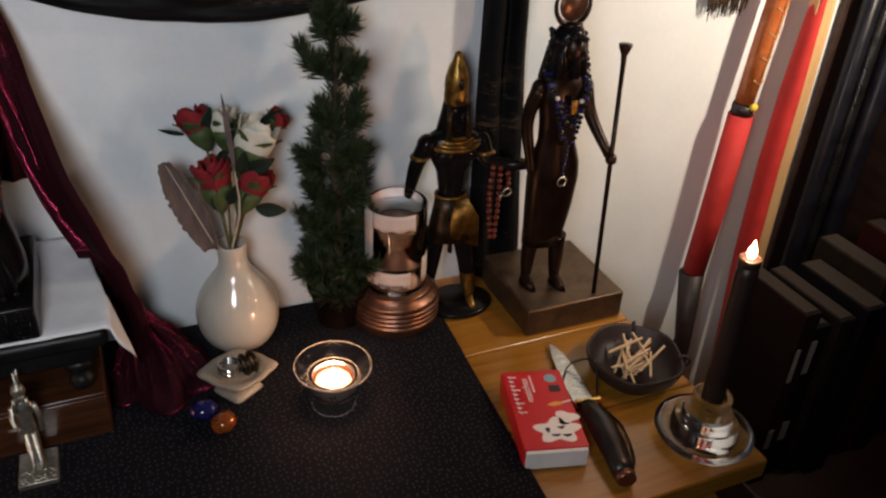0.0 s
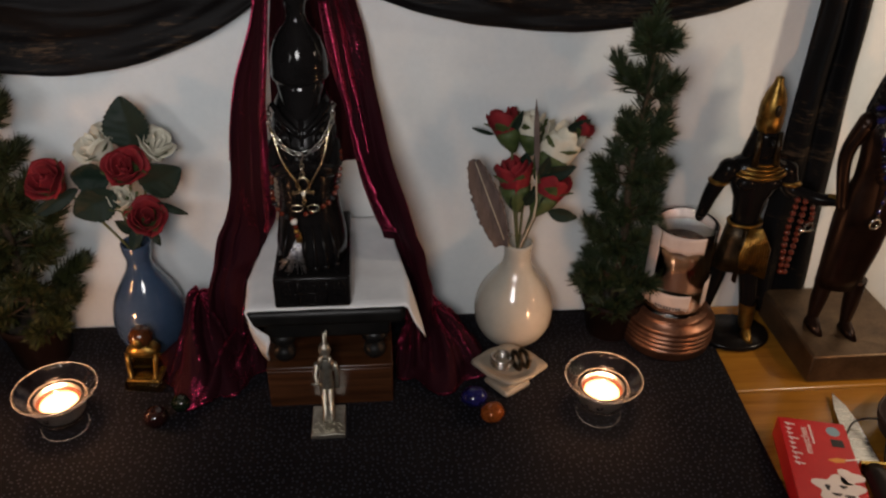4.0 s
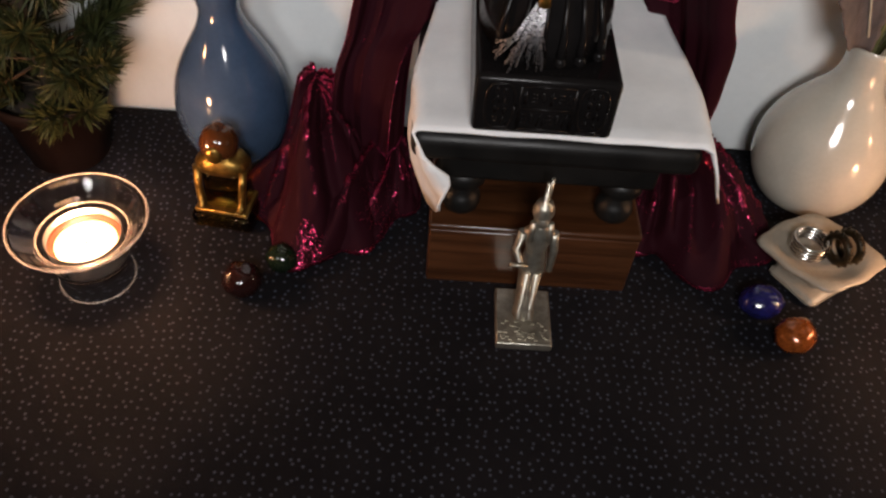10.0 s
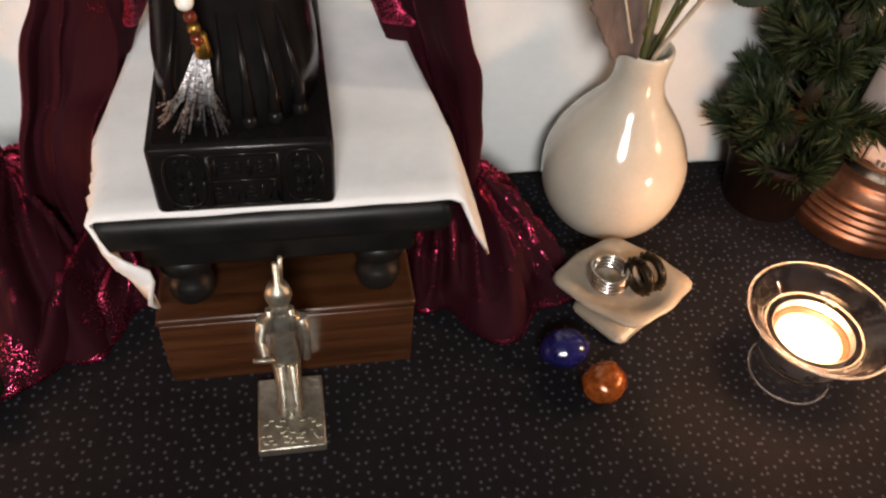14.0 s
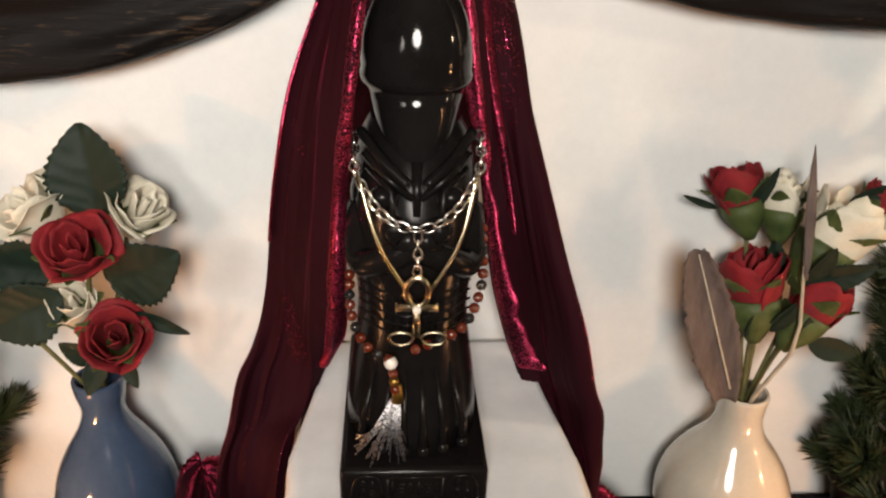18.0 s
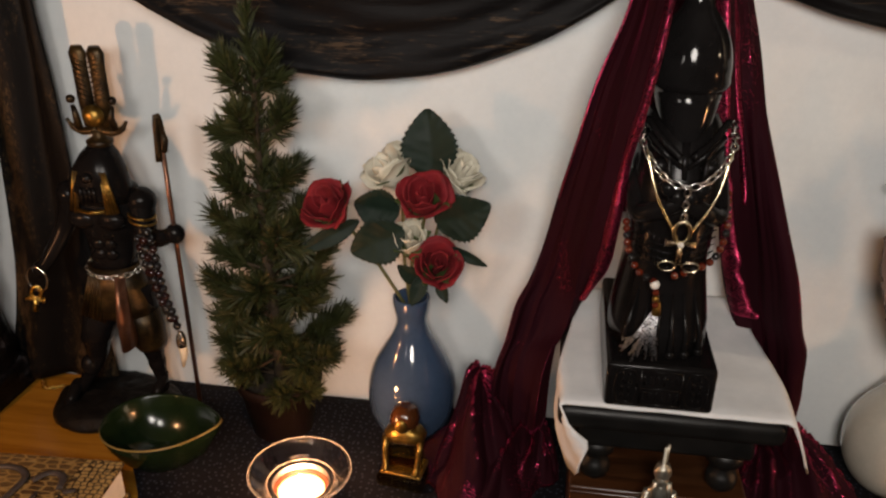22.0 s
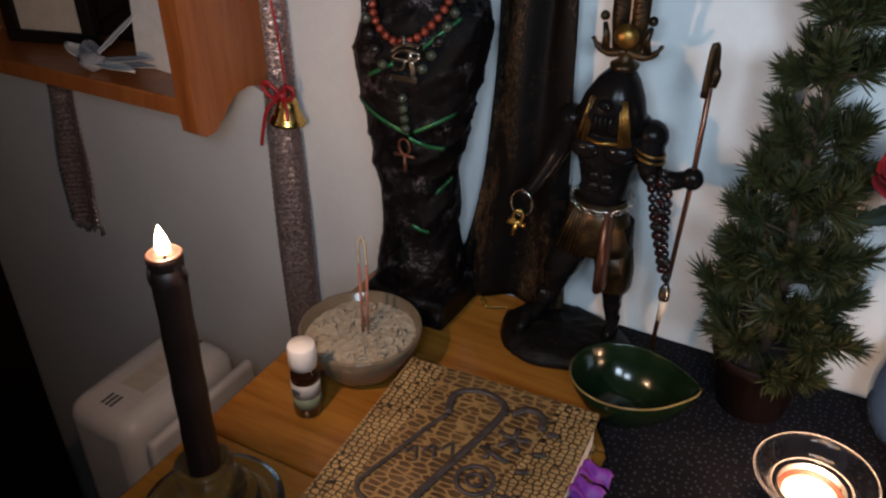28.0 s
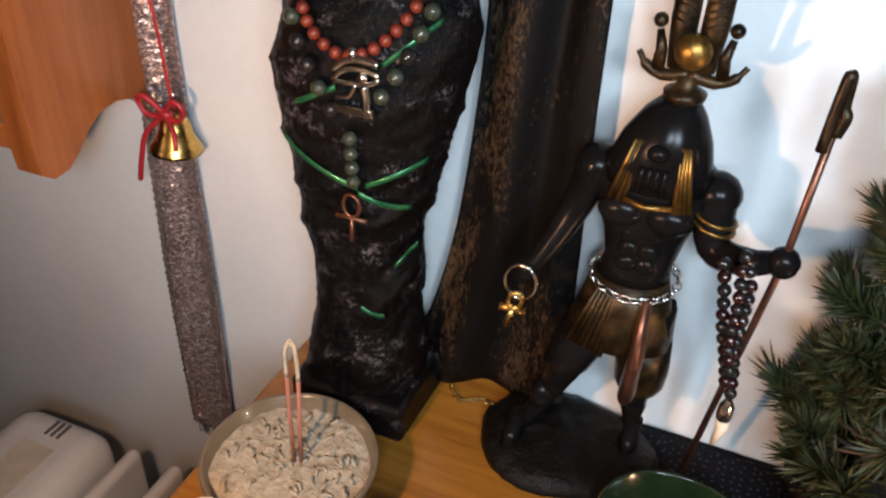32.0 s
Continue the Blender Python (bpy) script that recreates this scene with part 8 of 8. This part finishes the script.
tube(bm, spline([(X + 0.0675, Y - 0.026, 0.992), (X + 0.0690, Y - 0.026, 1.000), (X + 0.0672, Y - 0.025, 1.004), (X + 0.0664, Y - 0.026, 1.016), (X + 0.0650, Y - 0.027, 1.014), (X + 0.0638, Y - 0.028, 0.985)], 5), [0.0026] * 14 + [0.0024] * 12, 9, 2)
tagged(mesh("plumed_statue", bm, [M_black, M_gold, M_oldgold, M_copper, M_rock]), "black and gold striding statue with a plumed horned crown and crook", "statue")

wb = thing("belt_chain", (X, Y, 0.893), "silver link chain tied round the plumed statue's waist", "chain")
chain("link", [(0.0222 * math.cos(a), -0.002 + 0.0188 * math.sin(a), -0.006 + 0.0035 * math.sin(a)) for a in [TAU * k / 16 for k in range(17)]], 0.0032, M_silver, wb)
chain("end_link", [(0.002, 0.014, -0.040), (0.0025, 0.012, -0.050), (0.002, 0.012, -0.064)], 0.0028, M_silver, wb)
ab = thing("arm_beads", (X + 0.060, Y - 0.026, 0.915), "black and garnet bead strand with a tooth pendant", "beads")
beads(ab, [(-0.012, -0.006, 0.016), (-0.007, -0.010, 0.006), (-0.006, -0.009, -0.012), (-0.005, -0.007, -0.034), (-0.002, -0.005, -0.052), (0.000, -0.004, -0.068)], 0.0033, [M_blackbead, M_blackbead, M_garnet], 0.98)
beads(ab, [(-0.020, -0.006, 0.010), (-0.0165, -0.008, -0.004), (-0.0135, -0.007, -0.022), (-0.008, -0.006, -0.042), (-0.004, -0.004, -0.060)], 0.0033, [M_blackbead, M_garnet, M_blackbead], 0.98)
beads(ab, [(-0.012, -0.012, 0.012), (-0.0095, -0.013, -0.006), (-0.0085, -0.011, -0.028), (-0.004, -0.008, -0.050)], 0.0032, [M_garnet, M_blackbead], 0.98)
bm = B()
lathe(bm, [(0.0018, 0.004), (0.0038, 0.0), (0.0042, -0.006), (0.0036, -0.009)], 14, (0.0, -0.002, -0.074))
part("cap", bm, M_silver, ab, "silver bead cap")
bm = B()
tube(bm, [(0, -0.002, -0.080), (0.0005, -0.002, -0.090), (-0.0015, -0.002, -0.102)], [0.0036, 0.0032, 0.0012], 12)
part("tooth", bm, M_tooth, ab, "ivory-coloured tooth pendant")
hk = thing("ankh_charm", (X - 0.056, Y - 0.030, 0.868), "small gilt ankh hanging on a loop from the statue's hand", "charm")
bm = B()
tube(bm, [(0.002 + 0.0085 * math.sin(a), 0.004, 0.0125 + 0.0105 * math.cos(a)) for a in [TAU * k / 22 for k in range(22)]], 0.0010, 6, closed=True)
part("loop", bm, M_silver, hk)
bm = B()
ankh(bm, (0, 0, -0.003), 0.022, 0.0016, 0, pose(0, 0, 0, 0, 12, 15).to_3x3())
part("ankh", bm, M_brass, hk)

# ---- shelf, tinsel, bells and heater by the wall ----
sh = thing("wall_shelf", (-1.055, WALL, 0.90), "orange-varnished pine wall shelf with curved end brackets", "shelf")
prof = [(-0.107, 0.30), (-0.107, 0.010), (-0.106, -0.004), (-0.098, -0.010), (-0.086, -0.009), (-0.076, -0.002), (-0.066, 0.008), (-0.054, 0.015), (-0.040, 0.0165), (-0.026, 0.013), (-0.014, 0.006), (-0.003, -0.004), (-0.003, 0.30)]
for x0 in (-0.170, 0.152):
    bm = B()
    outline(bm, prof, x0, x0 + 0.018, m=Matrix(((0, 0, 1, 0), (1, 0, 0, 0), (0, 1, 0, 0), (0, 0, 0, 1))))
    part("end_panel", bm, M_shelf, sh)
for z in (0.008, 0.230):
    bm = B()
    block(bm, (-0.152, -0.106, z), (0.152, -0.004, z + 0.016), 0.0015)
    part("board", bm, M_shelf, sh)
bm = B()
block(bm, (-0.152, -0.012, 0.024), (0.152, -0.004, 0.23))
part("back_panel", bm, M_dark, sh)
M_card = stuff("ivory_card", (0.40, 0.36, 0.29), (0.52, 0.47, 0.39), 0.6, 50)
pf = thing("framed_card", (-1.118, WALL - 0.050, 0.9245), "dark-framed ivory card with a line of small writing, on the shelf", "picture", turn=14)
for lo, hi in (((-0.050, -0.006, 0), (0.050, 0.006, 0.012)), ((-0.050, -0.006, 0.128), (0.050, 0.006, 0.140)), ((-0.050, -0.006, 0.0121), (-0.036, 0.006, 0.1279)), ((0.036, -0.006, 0.0121), (0.050, 0.006, 0.1279))):
    bm = B()
    block(bm, lo, hi, 0.0012)
    part("frame_bar", bm, M_dark, pf)
bm = B()
block(bm, (-0.036, -0.001, 0.012), (0.036, 0.004, 0.128))
part("card", bm, M_card, pf)
bm = B()
for k in range(9):
    block(bm, (-0.020 + k * 0.0046, -0.0016, 0.078 + 0.0008 * (k % 2)), (-0.0165 + k * 0.0046, -0.0009, 0.0815))
part("writing", bm, M_ink, pf, "small grey writing")
sc = thing("greeting_card", (-0.955, WALL - 0.045, 0.9245), "folded white card printed with dark stars, standing on the shelf", "card", turn=-8)
for s in (-1, 1):
    bm = B()
    block(bm, (-0.042, -0.0004, 0), (0.042, 0.0004, 0.125), m=pose(0, 0.012 * s - 0.006, 0, 5 * s, 0, 0))
    leaf_ = part("panel", bm, M_paper, sc)
for x, z, r in ((0.006, 0.080, 0.020), (0.020, 0.045, 0.009), (0.030, 0.030, 0.004), (0.022, 0.022, 0.004), (0.032, 0.018, 0.003)):
    bm = B()
    outline(bm, [(x + (r if k % 2 == 0 else r * 0.42) * math.sin(TAU * k / 10), z + (r if k % 2 == 0 else r * 0.42) * math.cos(TAU * k / 10)) for k in range(10)], 0, 0.0004, m=pose(0, -0.0185, 0, -5, 0, 0) @ Matrix(((1, 0, 0, 0), (0, 0, -1, 0), (0, 1, 0, 0), (0, 0, 0, 1))))
    part("star", bm, M_blackprint, sc)
M_down = stuff("grey_down", (0.20, 0.20, 0.22), (0.42, 0.42, 0.45), 0.9, 120, bumps=0.4)
# Plain feathers stand in for a small grey bird ornament on the shelf.
pg = thing("feather_bundle", (-1.020, WALL - 0.088, 0.9245), "bundle of grey and white feathers standing in for a bird ornament", "feathers", turn=-6)
for k, (a, L) in enumerate(((8, 0.075), (-6, 0.070), (20, 0.060), (172, 0.050), (150, 0.045), (62, 0.052))):
    bm = B()
    up = 0.040 if k == 5 else 0.006
    sheet(bm, lambda u, v: (L * v, (2 * u - 1) * 0.009 * math.sin(math.pi * (0.1 + 0.86 * v)), 0.006 + up * v + 0.002 * (2 * u - 1) ** 2 + 0.0006 * math.sin(u * 25)), 8, 12, 0.0005)
    bmesh.ops.transform(bm, matrix=pose(0, 0, 0.0005 * k, 0, 0, a), verts=bm.verts)
    part("feather", bm, M_down if k % 2 == 0 else M_paper, pg)
bm = B()
ball(bm, (0, 0, 0.008), (0.016, 0.010, 0.008), 0, 16, 10, 0.3)
part("tuft", bm, M_down, pg)

def spangled():
    """Pinkish silver gauze woven with flat bright threads."""
    m, t, b = nodes_of("silver_spangle_ribbon")
    cell = t.nodes.new("ShaderNodeTexVoronoi")
    cell.inputs["Scale"].default_value = 1000
    t.links.new(coords(t, (0.7, 1, 1.3)), cell.inputs["Vector"])
    sep = t.nodes.new("ShaderNodeSeparateColor")
    t.links.new(cell.outputs["Color"], sep.inputs[0])
    tone = ramp(t, sep.outputs[0], [(0.0, (0.15, 0.11, 0.105)), (0.6, (0.30, 0.235, 0.225)), (0.95, (0.52, 0.45, 0.44))])
    t.links.new(tone.outputs["Color"], b.inputs["Base Color"])
    shine = ramp(t, sep.outputs[1], [(0.3, (0.2, 0.2, 0.2)), (0.8, (0.85, 0.85, 0.85))])
    t.links.new(shine.outputs["Color"], b.inputs["Metallic"])
    b.inputs["Roughness"].default_value = 0.30
    geo = t.nodes.new("ShaderNodeNewGeometry")
    tilt = t.nodes.new("ShaderNodeVectorMath")
    tilt.operation = "MULTIPLY_ADD"
    tilt.inputs[1].default_value, tilt.inputs[2].default_value = (0.6, 0.4, 0.6), (-0.3, -0.2, -0.3)
    t.links.new(cell.outputs["Color"], tilt.inputs[0])
    add = t.nodes.new("ShaderNodeVectorMath")
    t.links.new(tilt.outputs[0], add.inputs[0]), t.links.new(geo.outputs["Normal"], add.inputs[1])
    unit = t.nodes.new("ShaderNodeVectorMath")
    unit.operation = "NORMALIZE"
    t.links.new(add.outputs[0], unit.inputs[0]), t.links.new(unit.outputs[0], b.inputs["Normal"])
    return m


M_tinsel = spangled()


def tinsel(x0, x1, z0, z1, w, label, seed):
    """A hanging strip of pleated lurex."""
    bm = B()

    def fn(u, v):
        x = x1 + (x0 - x1) * v + (u - 0.5) * w * (0.92 + 0.10 * math.sin(v * 9 + seed) + 0.12 * v)
        z = z1 - (z1 - z0) * v + (0.004 * math.sin(u * 7 + seed) if v > 0.98 else 0)
        return x, WALL - 0.008 + 0.0011 * math.sin(v * (z1 - z0) * 1000 + 5 * u + 1.5 * math.sin(v * 23)) + 0.004 * math.sin(u * 7 + seed + 3 * v), z
    sheet(bm, fn, 10, 260, 0.0006)
    t = thing("tinsel_strip", (0, 0, 0), label, "tinsel", "tinsel strips")
    part("strip", bm, M_tinsel, t)
    bm = B()
    rr = random.Random(seed)
    for k in range(40):
        u = rr.random()
        x = x0 + (u - 0.5) * w
        tube(bm, [(x, WALL - 0.008, z0 + 0.004), (x + rr.uniform(-0.002, 0.002), WALL - 0.009, z0 - rr.uniform(0.003, 0.011))], 0.0004, 3)
    part("fringe", bm, M_tinsel, t)


tinsel(-0.8765, -0.8790, 0.600, 1.25, 0.043, "strip of pleated silver tinsel ribbon hanging on the wall", 1)
tinsel(-1.205, -1.188, 0.672, 0.905, 0.050, "strip of pleated silver tinsel ribbon hanging below the shelf", 2)


def bell(x, z, tilt, label):
    b = thing("brass_bell", (x, WALL - 0.024, z), label, "bell", "brass bells")
    bm = B()
    lathe(bm, [(0, 0.020), (0.004, 0.020), (0.0085, 0.017), (0.0105, 0.010), (0.0125, 0.004), (0.0165, -0.002), (0.0172, -0.004), (0.0160, -0.004), (0.0115, 0.002), (0.0095, 0.010), (0.0075, 0.0155), (0, 0.0175)], 32)
    bmesh.ops.transform(bm, matrix=pose(0, 0, 0, 0, tilt, 0), verts=bm.verts)
    part("bell", bm, M_brass, b)
    bm = B()
    ball(bm, (0, 0, -0.005), 0.0035)
    part("clapper", bm, M_brass, b)
    bm = B()
    for side in (-1, 1):
        tube(bm, spline([(0, -0.006, 0.0225), (side * 0.010, -0.010, 0.034), (side * 0.017, -0.009, 0.030), (side * 0.012, -0.008, 0.021), (0, -0.007, 0.021)], 6), 0.0018, 6)
    tube(bm, spline([(0, -0.006, 0.0225), (-0.014, -0.010, 0.008), (-0.021, -0.010, -0.010), (-0.028, -0.008, -0.030)], 6), 0.0017, 6)
    tube(bm, spline([(0, -0.006, 0.0225), (0.010, -0.012, 0.014), (0.013, -0.016, 0.004)], 6), 0.0016, 6)
    ball(bm, (0, -0.006, 0.0225), (0.0055, 0.004, 0.004))
    part("bow", bm, M_redribbon, b, "red ribbon bow")
    return b


low_bell = bell(-0.8575, 0.887, 6, "gold brass bell tied with red ribbon, hanging beside the tinsel")
bell(-0.862, 1.008, -75, "gold brass bell tied with red ribbon, hanging beside the tinsel")
bm = B()
tube(bm, [Vector(p) - Vector((-0.8575, WALL - 0.024, 0.887)) for p in spline([(-0.872, WALL - 0.018, 1.25), (-0.869, WALL - 0.018, 1.03), (-0.862, WALL - 0.020, 0.96), (-0.858, WALL - 0.021, 0.908)], 8)], 0.0011, 6)
part("cord", bm, M_redribbon, low_bell, "thin red cord")

ht = thing("oil_heater", (-0.935, 0.610, 0.0), "cream enamelled oil radiator standing on the floor beside the sideboard", "heater")
bm = B()
block(bm, (-0.098, -0.075, 0.06), (0.000, 0.078, 0.622), 0.022, 0, 5)
body = part("control_box", bm, M_heater, ht)
bm = B()
block(bm, (-0.062, -0.026, 0.6216), (-0.030, 0.040, 0.6224), 0.0003)
part("panel", bm, M_card, body, "beige control panel")
for x, y in ((-0.058, -0.056), (-0.052, 0.050)):
    for k in range(3):
        bm = B()
        block(bm, (x + k * 0.006, y, 0.6215), (x + 0.0030 + k * 0.006, y + 0.016, 0.6226), 0.0004)
        part("vent_slot", bm, M_ink, body)
for k in range(4):
    x = 0.018 + k * 0.041
    bm = B()
    block(bm, (x - 0.006, -0.070, 0.06), (x + 0.006, 0.076, 0.612), 0.0058, 0, 4)
    block(bm, (x - 0.011, -0.045, 0.10), (x + 0.011, -0.030, 0.58), 0.005, 0, 2)
    block(bm, (x - 0.011, 0.035, 0.10), (x + 0.011, 0.050, 0.58), 0.005, 0, 2)
    part("fin", bm, M_heater, ht)
for x in (-0.05, 0.12):
    bm = B()
    block(bm, (x - 0.012, -0.095, 0.022), (x + 0.012, 0.095, 0.06), 0.004)
    part("foot", bm, M_ink, ht)
    for y in (-0.085, 0.085):
        bm = B()
        tube(bm, [(x - 0.008, y, 0.019), (x + 0.008, y, 0.019)], 0.019, 18)
        part("caster", bm, M_ink, ht)
